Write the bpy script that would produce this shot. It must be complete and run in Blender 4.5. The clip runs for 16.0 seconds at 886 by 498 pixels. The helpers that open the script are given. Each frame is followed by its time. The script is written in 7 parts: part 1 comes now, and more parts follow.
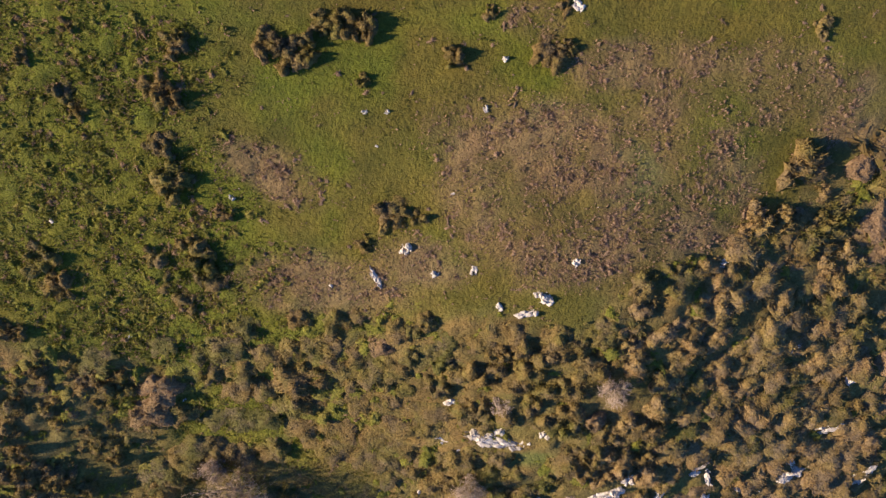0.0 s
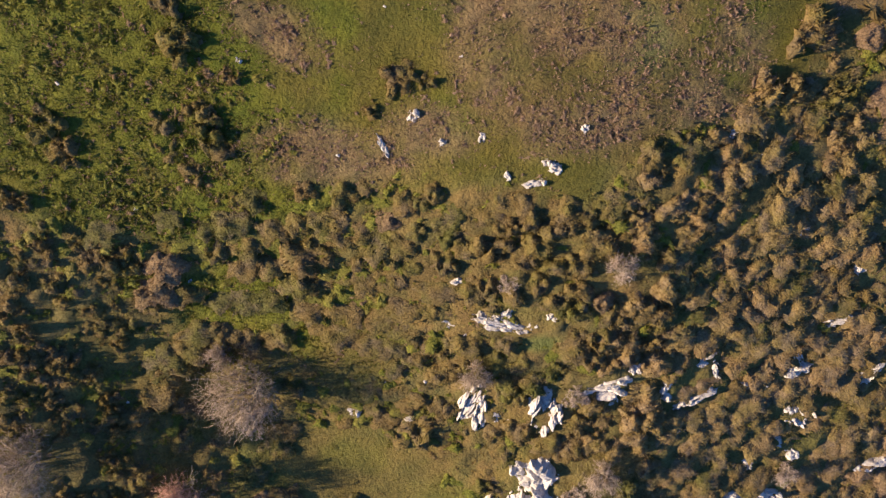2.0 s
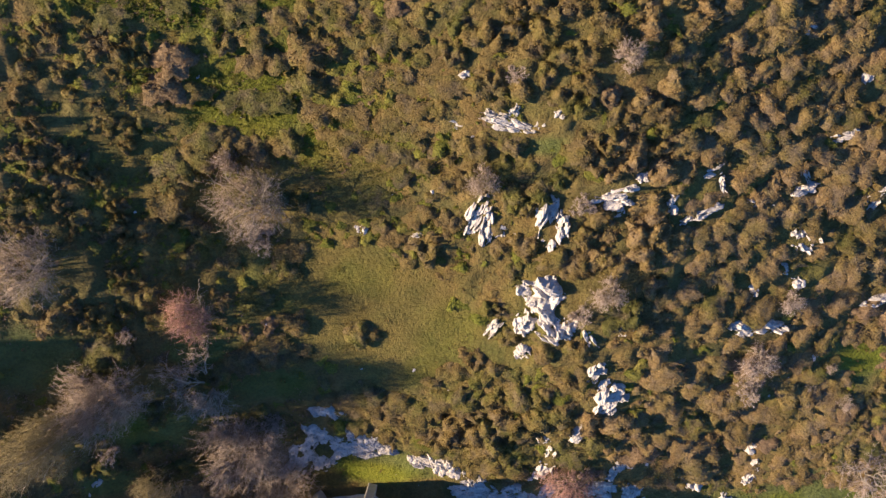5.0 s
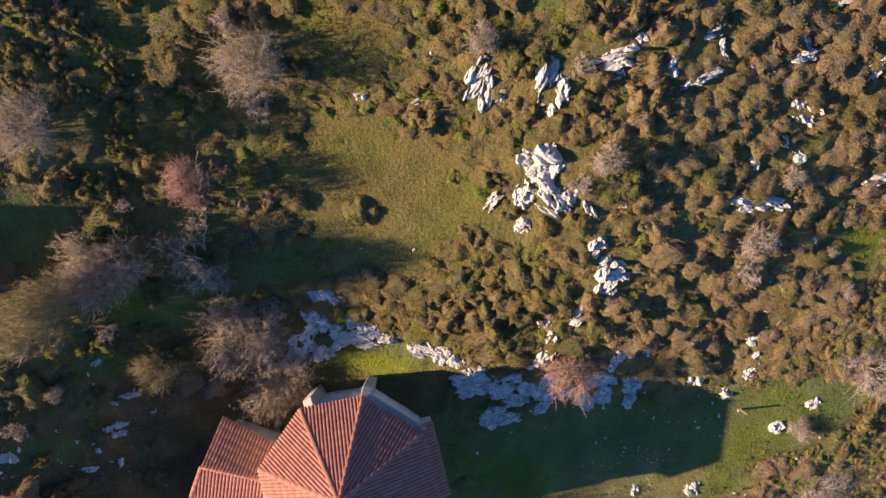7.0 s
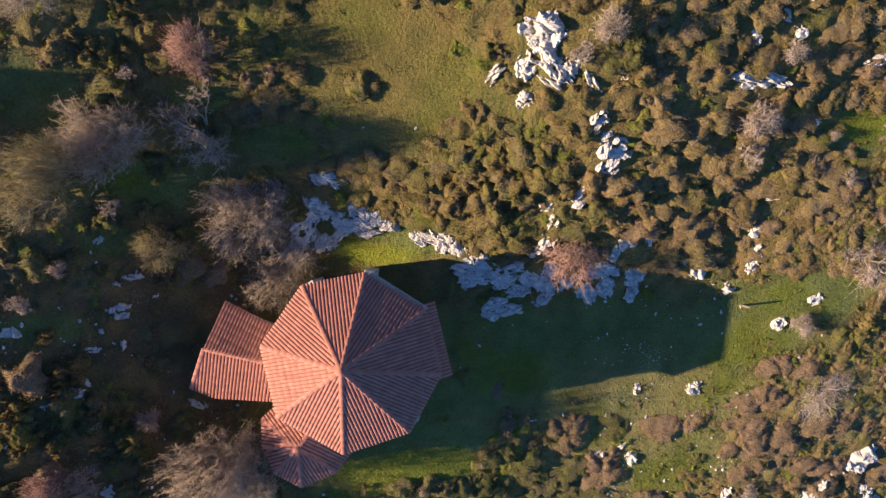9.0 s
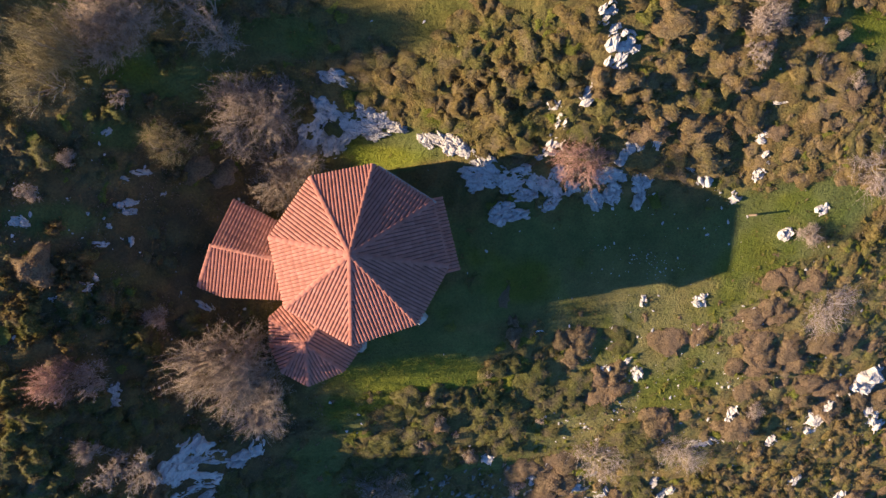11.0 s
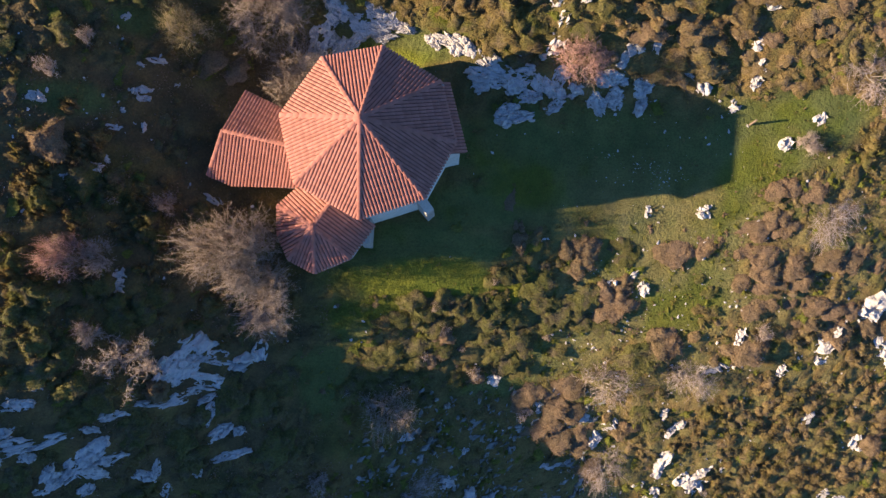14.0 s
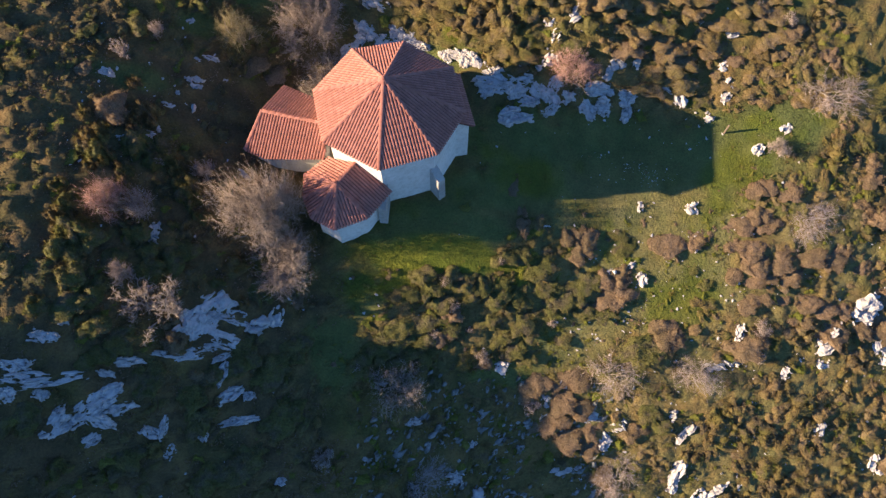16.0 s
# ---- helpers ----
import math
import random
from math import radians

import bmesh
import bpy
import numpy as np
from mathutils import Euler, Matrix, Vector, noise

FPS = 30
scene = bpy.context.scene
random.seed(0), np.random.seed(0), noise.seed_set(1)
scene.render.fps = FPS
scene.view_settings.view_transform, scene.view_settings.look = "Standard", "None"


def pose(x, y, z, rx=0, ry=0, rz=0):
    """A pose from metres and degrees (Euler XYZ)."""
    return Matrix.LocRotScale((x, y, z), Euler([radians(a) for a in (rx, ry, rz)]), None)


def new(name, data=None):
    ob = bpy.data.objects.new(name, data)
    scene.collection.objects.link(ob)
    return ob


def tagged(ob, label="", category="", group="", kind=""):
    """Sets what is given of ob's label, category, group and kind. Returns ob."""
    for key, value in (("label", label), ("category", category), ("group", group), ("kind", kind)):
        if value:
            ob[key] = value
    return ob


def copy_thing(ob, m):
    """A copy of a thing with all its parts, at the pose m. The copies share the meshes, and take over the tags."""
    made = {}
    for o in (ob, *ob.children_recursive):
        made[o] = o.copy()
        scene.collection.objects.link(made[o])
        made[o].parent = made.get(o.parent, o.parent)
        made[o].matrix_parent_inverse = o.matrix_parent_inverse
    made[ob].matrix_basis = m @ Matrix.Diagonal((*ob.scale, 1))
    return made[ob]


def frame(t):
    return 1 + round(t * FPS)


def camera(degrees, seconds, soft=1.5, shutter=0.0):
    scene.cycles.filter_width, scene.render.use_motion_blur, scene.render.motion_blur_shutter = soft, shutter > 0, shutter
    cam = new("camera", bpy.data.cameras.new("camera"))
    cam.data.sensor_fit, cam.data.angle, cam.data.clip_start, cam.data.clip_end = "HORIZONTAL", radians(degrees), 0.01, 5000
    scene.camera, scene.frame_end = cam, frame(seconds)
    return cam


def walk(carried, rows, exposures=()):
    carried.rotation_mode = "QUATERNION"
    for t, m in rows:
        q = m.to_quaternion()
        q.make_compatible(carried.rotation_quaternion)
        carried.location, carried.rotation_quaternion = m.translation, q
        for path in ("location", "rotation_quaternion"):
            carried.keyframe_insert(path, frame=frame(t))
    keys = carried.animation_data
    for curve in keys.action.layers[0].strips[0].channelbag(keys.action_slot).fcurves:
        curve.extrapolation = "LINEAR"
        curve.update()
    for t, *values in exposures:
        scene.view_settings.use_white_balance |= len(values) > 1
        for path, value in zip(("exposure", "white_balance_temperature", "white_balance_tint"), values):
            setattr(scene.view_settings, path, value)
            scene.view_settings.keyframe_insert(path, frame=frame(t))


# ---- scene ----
# the camera: a drone that flies backwards over a hillside looking straight down, then tilts up
cam = camera(67.1, 16.0, soft=1.4)
PATH = [
    (0.0, 0.445, 0.362, 35.6, -0.207, -0.059, -0.52),
    (0.5, 0.427, -0.613, 35.545, -0.228, -0.038, -0.509),
    (1.0, 0.385, -1.747, 35.452, -0.236, -0.008, -0.481),
    (1.5, 0.277, -3.03, 35.424, -0.099, -0.03, -0.461),
    (2.0, 0.138, -4.351, 35.461, -0.048, -0.046, -0.448),
    (2.5, 0.065, -5.657, 35.54, -0.112, -0.022, -0.434),
    (3.0, -0.013, -7.006, 35.605, -0.052, -0.008, -0.414),
    (3.5, -0.103, -8.33, 35.588, -0.018, -0.005, -0.397),
    (4.0, -0.164, -9.641, 35.548, 0.005, -0.014, -0.37),
    (4.2, -0.174, -10.176, 35.535, 0.02, -0.006, -0.331),
    (6.3, -0.207, -15.912, 35.322, 0.004, 0.009, -0.514),
    (6.5, -0.21, -16.534, 35.305, 0.05, 0.046, -0.522),
    (7.0, -0.235, -18.037, 35.324, 0.108, -0.016, -0.574),
    (7.5, -0.236, -19.427, 35.278, 0.1, 0.011, -0.598),
    (8.0, -0.225, -20.807, 35.269, 0.073, 0.077, -0.619),
    (8.5, -0.254, -22.25, 35.312, 0.08, 0.118, -0.642),
    (9.0, -0.305, -23.717, 35.316, 0.062, 0.128, -0.62),
    (9.2, -0.331, -24.258, 35.303, 0.104, 0.092, -0.567),
    (11.3, -0.764, -29.566, 35.328, 0.176, 0.176, -0.459),
    (11.5, -0.794, -30.109, 35.342, 0.197, 0.161, -0.482),
    (12.0, -0.843, -31.517, 35.35, 0.254, 0.177, -0.491),
    (12.5, -0.903, -33.0, 35.312, 0.294, 0.157, -0.464),
    (13.0, -0.98, -34.548, 35.243, 0.35, 0.133, -0.461),
    (13.5, -1.089, -36.209, 35.143, 2.545, 0.066, -0.433),
    (14.0, -1.198, -37.888, 35.053, 6.283, 0.034, -0.343),
    (14.5, -1.307, -39.773, 34.971, 10.485, 0.035, -0.23),
    (15.0, -1.406, -42.388, 34.851, 14.911, 0.122, -0.061),
    (15.5, -1.529, -46.036, 34.731, 19.276, 0.13, 0.052),
    (16.0, -1.663, -50.447, 34.629, 23.167, 0.063, 0.195),
]
walk(cam, [(t, pose(x, y, z, rx, ry, rz)) for t, x, y, z, rx, ry, rz in PATH], exposures=[(0.0, 1.51, 6500, 20), (9.0, 1.58, 6500, 20), (13.0, 1.65, 6500, 20), (16.0, 1.71, 6500, 20)])

# ---- light: a low winter sun from the west and a clear sky ----
SUN_WAY = Vector((20.45, 2.48, -7.98)).normalized()
sun = new("sun", bpy.data.lights.new("sun", "SUN"))
sun.data.energy, sun.data.angle, sun.data.color = 4.75, radians(0.6), (1.0, 0.79, 0.475)
sun.matrix_world = Matrix.Translation((-40, -30, 40)) @ SUN_WAY.to_track_quat("-Z", "Y").to_matrix().to_4x4()
world = bpy.data.worlds.new("sky")
scene.world = world
world.use_nodes = True
sky = world.node_tree.nodes.new("ShaderNodeTexSky")
sky.sky_type, sky.sun_disc = "NISHITA", False
sky.ozone_density, sky.dust_density = 6.0, 0.4
sky.sun_elevation, sky.sun_rotation = math.asin(-SUN_WAY.z), math.atan2(-SUN_WAY.x, -SUN_WAY.y)
background = world.node_tree.nodes["Background"]
background.inputs["Strength"].default_value = 0.065
clear = world.node_tree.nodes.new("ShaderNodeMix")
clear.data_type, clear.blend_type = "RGBA", "MULTIPLY"
clear.inputs[0].default_value, clear.inputs[7].default_value = 1.0, (0.66, 0.94, 1.10, 1)  # deep blue winter sky
world.node_tree.links.new(sky.outputs["Color"], clear.inputs[6])
world.node_tree.links.new(clear.outputs[2], background.inputs["Color"])


# ---- materials ----
class Nodes:
    """A node material with a few shortcuts."""

    def __init__(self, name, rough=0.8):
        self.mat = bpy.data.materials.new(name)
        self.mat.use_nodes = True
        self.tree = self.mat.node_tree
        self.shader = self.tree.nodes["Principled BSDF"]
        self.shader.inputs["Roughness"].default_value = rough
        self.shader.inputs["Specular IOR Level"].default_value = 0.25

    def node(self, kind, **values):
        n = self.tree.nodes.new(kind)
        for key, value in values.items():
            n.inputs[key.replace("_", " ")].default_value = value
        return n

    def link(self, a, b):
        self.tree.links.new(a, b)

    def noise(self, scale, detail=3.0, rough=0.55, coords=None):
        n = self.node("ShaderNodeTexNoise", Scale=scale, Detail=detail, Roughness=rough)
        place = coords or self.tree.nodes.new("ShaderNodeNewGeometry").outputs["Position"]
        self.link(place, n.inputs["Vector"])
        return n.outputs["Fac"]

    def ramp(self, factor, stops):
        n = self.tree.nodes.new("ShaderNodeValToRGB")
        while len(n.color_ramp.elements) < len(stops):
            n.color_ramp.elements.new(0.5)
        for e, (place, colour) in zip(n.color_ramp.elements, stops):
            e.position, e.color = place, (*colour, 1)
        self.link(factor, n.inputs["Fac"])
        return n.outputs["Color"]

    def mix(self, a, b, factor, blend="MIX"):
        n = self.tree.nodes.new("ShaderNodeMix")
        n.data_type, n.blend_type = "RGBA", blend
        for socket, value in ((n.inputs[6], a), (n.inputs[7], b), (n.inputs[0], factor)):
            if isinstance(value, (int, float)):
                socket.default_value = value
            elif isinstance(value, tuple):
                socket.default_value = (*value, 1)
            else:
                self.link(value, socket)
        return n.outputs[2]

    def colour(self, socket):
        self.link(socket, self.shader.inputs["Base Color"])
        return self

    def bump(self, height, strength=0.5, distance=0.05):
        n = self.node("ShaderNodeBump", Strength=strength, Distance=distance)
        self.link(height, n.inputs["Height"])
        self.link(n.outputs["Normal"], self.shader.inputs["Normal"])
        return self


def ground_material():
    m = Nodes("turf", 0.9)
    cover = m.tree.nodes.new("ShaderNodeVertexColor")
    cover.layer_name = "cover"
    fine = m.ramp(m.noise(9.0, 5.0, 0.7), [(0.30, (0.62, 0.60, 0.57)), (0.52, (1.0, 1.0, 1.0)), (0.75, (1.36, 1.33, 1.24))])
    broad = m.ramp(m.noise(0.9, 4.0, 0.6), [(0.3, (0.78, 0.84, 0.75)), (0.7, (1.2, 1.12, 1.1))])
    m.colour(m.mix(m.mix(cover.outputs["Color"], fine, 0.85, "MULTIPLY"), broad, 1.0, "MULTIPLY"))
    clods = m.tree.nodes.new("ShaderNodeMath")
    clods.operation = "MULTIPLY_ADD"
    m.link(m.noise(5.5, 3.0, 0.6), clods.inputs[0])
    clods.inputs[1].default_value = 1.6
    m.link(m.noise(14.0, 5.0, 0.75), clods.inputs[2])
    return m.bump(clods.outputs[0], 1.0, 0.11).mat


def growth(m, stops, dead):
    """The colour of a shrub: shifting over the slope, with dead grey-brown growth here and there."""
    tone = m.ramp(m.noise(0.55, 3.0, 0.6), stops)
    return m.mix(tone, dead, m.ramp(m.noise(1.5, 3.0, 0.6), [(0.47, (0.0, 0.0, 0.0)), (0.66, (0.8, 0.8, 0.8))])) if dead else tone


def leaf_material(name, stops, spread=0.55, dead=None):
    m = Nodes(name, 0.75)
    geo = m.tree.nodes.new("ShaderNodeNewGeometry")
    tone = growth(m, stops, dead)
    each = m.ramp(geo.outputs["Random Per Island"], [(0.0, (0.55, 0.58, 0.5)), (0.5, (1.0, 1.0, 1.0)), (1.0, (1.5, 1.4, 1.3))])
    m.colour(m.mix(tone, each, spread, "MULTIPLY"))
    glow = m.tree.nodes.new("ShaderNodeBsdfTranslucent")  # thin leaves let some light through
    m.link(m.shader.inputs["Base Color"].links[0].from_socket, glow.inputs["Color"])
    blend = m.node("ShaderNodeMixShader", Fac=0.45)
    m.link(m.shader.outputs[0], blend.inputs[1])
    m.link(glow.outputs[0], blend.inputs[2])
    m.link(blend.outputs[0], m.tree.nodes["Material Output"].inputs["Surface"])
    return m.mat


def bark_material(name, low, high):
    m = Nodes(name, 0.85)
    geo = m.tree.nodes.new("ShaderNodeNewGeometry")
    tone = m.ramp(m.noise(1.2, 3.0), [(0.3, low), (0.7, high)])
    each = m.ramp(geo.outputs["Random Per Island"], [(0.0, (0.6, 0.6, 0.6)), (1.0, (1.35, 1.35, 1.35))])
    return m.colour(m.mix(tone, each, 0.7, "MULTIPLY")).mat


def dark_stone_material():
    m = Nodes("dark_limestone", 0.9)
    # a darker, mottled version of the limestone colours
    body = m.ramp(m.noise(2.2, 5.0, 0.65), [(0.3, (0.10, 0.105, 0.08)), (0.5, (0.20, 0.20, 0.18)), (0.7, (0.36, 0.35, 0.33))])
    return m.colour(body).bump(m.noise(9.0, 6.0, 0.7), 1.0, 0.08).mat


def stone_material():
    m = Nodes("limestone", 0.85)
    body = m.ramp(m.noise(1.6, 6.0, 0.65), [(0.28, (0.30, 0.284, 0.272)), (0.44, (0.455, 0.428, 0.412)), (0.68, (0.565, 0.528, 0.508))])
    stain = m.ramp(m.noise(5.0, 6.0, 0.7), [(0.34, (0.42, 0.41, 0.38)), (0.46, (1.0, 1.0, 1.0))])
    m.colour(m.mix(body, stain, 0.7, "MULTIPLY"))
    return m.bump(m.noise(7.0, 8.0, 0.7), 0.9, 0.09).mat


def tile_material():
    m = Nodes("terracotta", 0.75)
    m.shader.inputs["Diffuse Roughness"].default_value = 1.0  # dull fired clay
    info = m.tree.nodes.new("ShaderNodeObjectInfo")
    geo = m.tree.nodes.new("ShaderNodeNewGeometry")
    add = m.tree.nodes.new("ShaderNodeMath")
    add.operation = "ADD"
    m.link(info.outputs["Random"], add.inputs[0])
    m.link(geo.outputs["Random Per Island"], add.inputs[1])
    frac = m.tree.nodes.new("ShaderNodeMath")
    frac.operation = "FRACT"
    m.link(add.outputs[0], frac.inputs[0])
    tone = m.ramp(frac.outputs[0], [(0.0, (0.435, 0.180, 0.138)), (0.5, (0.455, 0.194, 0.152)), (1.0, (0.480, 0.212, 0.170))])
    stain = m.ramp(m.noise(2.2, 5.0, 0.65), [(0.3, (0.7, 0.68, 0.66)), (0.6, (1.06, 1.04, 1.02))])
    m.colour(m.mix(tone, stain, 0.8, "MULTIPLY"))
    return m.bump(m.noise(30.0, 4.0), 0.3, 0.01).mat


def shaded_pan_material():
    m = Nodes("shaded_terracotta_channel", 0.85)
    # darker than the tiles: the shade between their rows is in this colour
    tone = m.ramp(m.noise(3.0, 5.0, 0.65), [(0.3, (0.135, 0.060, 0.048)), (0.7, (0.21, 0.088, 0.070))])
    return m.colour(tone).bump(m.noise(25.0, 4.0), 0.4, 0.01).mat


def plaster_material(name, low, high, grain=4.0):
    m = Nodes(name, 0.9)
    tone = m.ramp(m.noise(0.9, 5.0, 0.6), [(0.3, low), (0.7, high)])
    dirt = m.ramp(m.noise(grain, 6.0, 0.7), [(0.32, (0.72, 0.70, 0.66)), (0.55, (1.0, 1.0, 1.0))])
    m.colour(m.mix(tone, dirt, 0.7, "MULTIPLY"))
    return m.bump(m.noise(18.0, 5.0, 0.7), 0.5, 0.02).mat


TURF = ground_material()


def foliage_material(name, stops, dead=None):
    """The dense inner foliage of a shrub, mottled like the sprigs on it."""
    m = Nodes(name, 0.85)
    tone = growth(m, stops, dead)
    mottle = m.ramp(m.noise(11.0, 4.0, 0.7), [(0.34, (0.52, 0.53, 0.5)), (0.55, (1.0, 1.0, 1.0)), (0.75, (1.35, 1.28, 1.18))])
    return m.colour(m.mix(tone, mottle, 0.9, "MULTIPLY")).bump(m.noise(13.0, 4.0, 0.7), 1.0, 0.12).mat


GORSE_TONES = [(0.28, (0.108, 0.114, 0.026)), (0.41, (0.142, 0.126, 0.036)), (0.53, (0.179, 0.133, 0.048)), (0.64, (0.165, 0.116, 0.048)), (0.76, (0.119, 0.113, 0.031))]
HEATH_TONES = [(0.3, (0.090, 0.095, 0.025)), (0.5, (0.122, 0.117, 0.034)), (0.7, (0.158, 0.133, 0.047))]
MOSS_TONES = [(0.3, (0.116, 0.135, 0.019)), (0.5, (0.157, 0.163, 0.027)), (0.7, (0.195, 0.169, 0.046))]
GORSE, CORE = leaf_material("gorse_leaf", GORSE_TONES, 0.55, (0.150, 0.115, 0.072)), foliage_material("gorse_inner", GORSE_TONES, (0.150, 0.115, 0.072))
OCHRE_TONES = [(0.30, (0.180, 0.148, 0.052)), (0.48, (0.236, 0.172, 0.070)), (0.62, (0.225, 0.152, 0.073)), (0.76, (0.160, 0.135, 0.047))]
OCHRE, OCHRE_CORE = leaf_material("ochre_leaf", OCHRE_TONES, 0.55, (0.205, 0.155, 0.103)), foliage_material("ochre_inner", OCHRE_TONES, (0.205, 0.155, 0.103))
RUSSET_TONES = [(0.35, (0.185, 0.134, 0.073)), (0.6, (0.235, 0.160, 0.097))]
RUSSET, RUSSET_CORE = leaf_material("russet_leaf", RUSSET_TONES), foliage_material("russet_inner", RUSSET_TONES)
HEATH, GREEN_CORE = leaf_material("green_leaf", HEATH_TONES, 0.55, (0.128, 0.102, 0.066)), foliage_material("green_inner", HEATH_TONES, (0.128, 0.102, 0.066))
MOSS, MOSS_CORE = leaf_material("moss_leaf", MOSS_TONES), foliage_material("moss_inner", MOSS_TONES)
FERN_TONES = [(0.3, (0.20, 0.144, 0.100)), (0.5, (0.252, 0.174, 0.126)), (0.7, (0.222, 0.162, 0.108))]
FERN, FERN_CORE = leaf_material("dry_bracken", FERN_TONES, 0.6), foliage_material("bracken_inner", FERN_TONES)
GRASS = leaf_material("grass_blade", [(0.3, (0.075, 0.085, 0.015)), (0.5, (0.105, 0.108, 0.022)), (0.7, (0.13, 0.115, 0.034))], 0.8)
BARK = bark_material("grey_bark", (0.25, 0.21, 0.165), (0.36, 0.31, 0.25))
TWIG = bark_material("grey_twig", (0.285, 0.228, 0.185), (0.42, 0.340, 0.285))
TWIG_PALE = bark_material("pale_twig", (0.31, 0.250, 0.220), (0.43, 0.350, 0.315))
TWIG_OLIVE = bark_material("olive_twig", (0.20, 0.17, 0.09), (0.30, 0.25, 0.145))
TWIG_RED = bark_material("red_twig", (0.31, 0.170, 0.145), (0.42, 0.270, 0.235))
STONE, DARK_STONE = stone_material(), dark_stone_material()
TILE, SHADED_PAN = tile_material(), shaded_pan_material()
PLASTER = plaster_material("lime_plaster", (0.62, 0.60, 0.56), (0.76, 0.74, 0.70))
MASONRY = plaster_material("dressed_stone", (0.34, 0.32, 0.30), (0.48, 0.45, 0.41), 7.0)
DARK = plaster_material("dark_opening", (0.03, 0.03, 0.03), (0.05, 0.05, 0.05))
TIMBER = bark_material("weathered_timber", (0.16, 0.12, 0.09), (0.24, 0.19, 0.14))


# ---- small tools ----
def part(name, bm, material, parent, label=""):
    """Links a bmesh as one mesh object under a thing."""
    mesh = bpy.data.meshes.new(name)
    bm.to_mesh(mesh)
    bm.free()
    for m in material if isinstance(material, (list, tuple)) else [material]:
        mesh.materials.append(m)
    ob = new(name, mesh)
    ob.parent = parent
    return tagged(ob, label)


def tri_mesh(name, verts, tris, materials, index=None):
    """A mesh from arrays of vertices and triangles."""
    mesh = bpy.data.meshes.new(name)
    mesh.vertices.add(len(verts))
    mesh.vertices.foreach_set("co", np.asarray(verts, np.float32).ravel())
    mesh.loops.add(3 * len(tris))
    mesh.loops.foreach_set("vertex_index", np.asarray(tris, np.int32).ravel())
    mesh.polygons.add(len(tris))
    mesh.polygons.foreach_set("loop_start", np.arange(0, 3 * len(tris), 3, dtype=np.int32))
    mesh.polygons.foreach_set("loop_total", np.full(len(tris), 3, np.int32))
    if index is not None:
        mesh.polygons.foreach_set("material_index", np.asarray(index, np.int32))
        mesh.polygons.foreach_set("use_smooth", np.asarray(index, np.int32) == 1)  # inner foliage is shaded softly
    for m in materials:
        mesh.materials.append(m)
    mesh.update(calc_edges=True)
    return mesh


def lattice(ix, iy, seed):
    """A repeatable random number from 0 to 1 for each whole-numbered place."""
    h = (ix.astype(np.int64) * 374761393 + iy.astype(np.int64) * 668265263 + seed * 1442695041) & 0xFFFFFFFF
    h = ((h ^ (h >> 13)) * 1274126177) & 0xFFFFFFFF
    return ((h ^ (h >> 16)) & 0xFFFF) / 65535.0


def value_noise(x, y, scale, seed=0, octaves=3):
    """Smooth noise from 0 to 1 over arrays of places; scale is the size of its lumps in metres."""
    total, weight, sum_w = 0.0, 1.0, 0.0
    for o in range(octaves):
        u, v = x / scale * 2**o, y / scale * 2**o
        iu, iv = np.floor(u), np.floor(v)
        fu, fv = u - iu, v - iv
        fu, fv = fu * fu * (3 - 2 * fu), fv * fv * (3 - 2 * fv)
        a, b = lattice(iu, iv, seed + o), lattice(iu + 1, iv, seed + o)
        c, d = lattice(iu, iv + 1, seed + o), lattice(iu + 1, iv + 1, seed + o)
        total = total + weight * ((a * (1 - fu) + b * fu) * (1 - fv) + (c * (1 - fu) + d * fu) * fv)
        sum_w, weight = sum_w + weight, weight * 0.55
    return total / sum_w


def step(a, b, x):
    t = np.clip((x - a) / (b - a), 0, 1)
    return t * t * (3 - 2 * t)


# ---- the hillside ----
SLOPE = (11.7962, -0.1398, 0.4391)
HILLS = [
    (-27, -45, 13, 2.56),
    (12, -3, 13, 0.88),
    (-9, -24, 5, -2.74),
    (15, -33, 13, 2.23),
    (-9, -12, 5, -2.10),
    (-21, 15, 13, -3.11),
    (12, -27, 5, -0.48),
    (-6, -51, 5, 2.67),
    (6, -3, 5, 1.28),
    (3, 15, 8, -1.53),
    (9, -18, 5, 3.57),
    (9, -18, 8, -1.61),
    (-30, -45, 13, 2.24),
    (-3, -33, 5, 2.50),
    (-6, -30, 8, -1.93),
    (-9, -18, 5, 1.51),
    (12, -21, 5, -1.65),
    (-27, -42, 13, 2.79),
    (16, -17, 3, 0.55),
    (10, -17, 3, -0.40),
    (8.5, -31, 4.5, -0.26),
]


def height(x, y):
    """The lie of the land: a slope that falls to the south and the east, with swells and hollows."""
    x, y = np.asarray(x, float), np.asarray(y, float)
    z = SLOPE[0] + SLOPE[1] * x + SLOPE[2] * y
    for cx, cy, s, a in HILLS:
        z = z + a * np.exp(-((x - cx) ** 2 + (y - cy) ** 2) / (2 * s * s))
    # the added western crest lies out of view and only shapes the shade
    return z + np.interp(y, WEST_SHADE_CREST[0], WEST_SHADE_CREST[1]) * np.exp(-(((x + 37) / 7) ** 2))


# unseen crest added in the west to shade the lower slope; heights south to north
WEST_SHADE_CREST = ((-70, -56, -52.5, -50, -46.5, -44.5, -42.5, -40.5, -36, -31, -27, -24, -21, -18.5, -17, -15, -12, -5), (13.0, 11.6, 10.0, 8.6, 7.6, 6.4, 3.4, 0.3, -2.4, -1.9, 0.8, 3.8, 5.4, 5.3, 3.4, 0.8, 0.0, 0.0))


def site(x, y):
    return float(height(x, y))


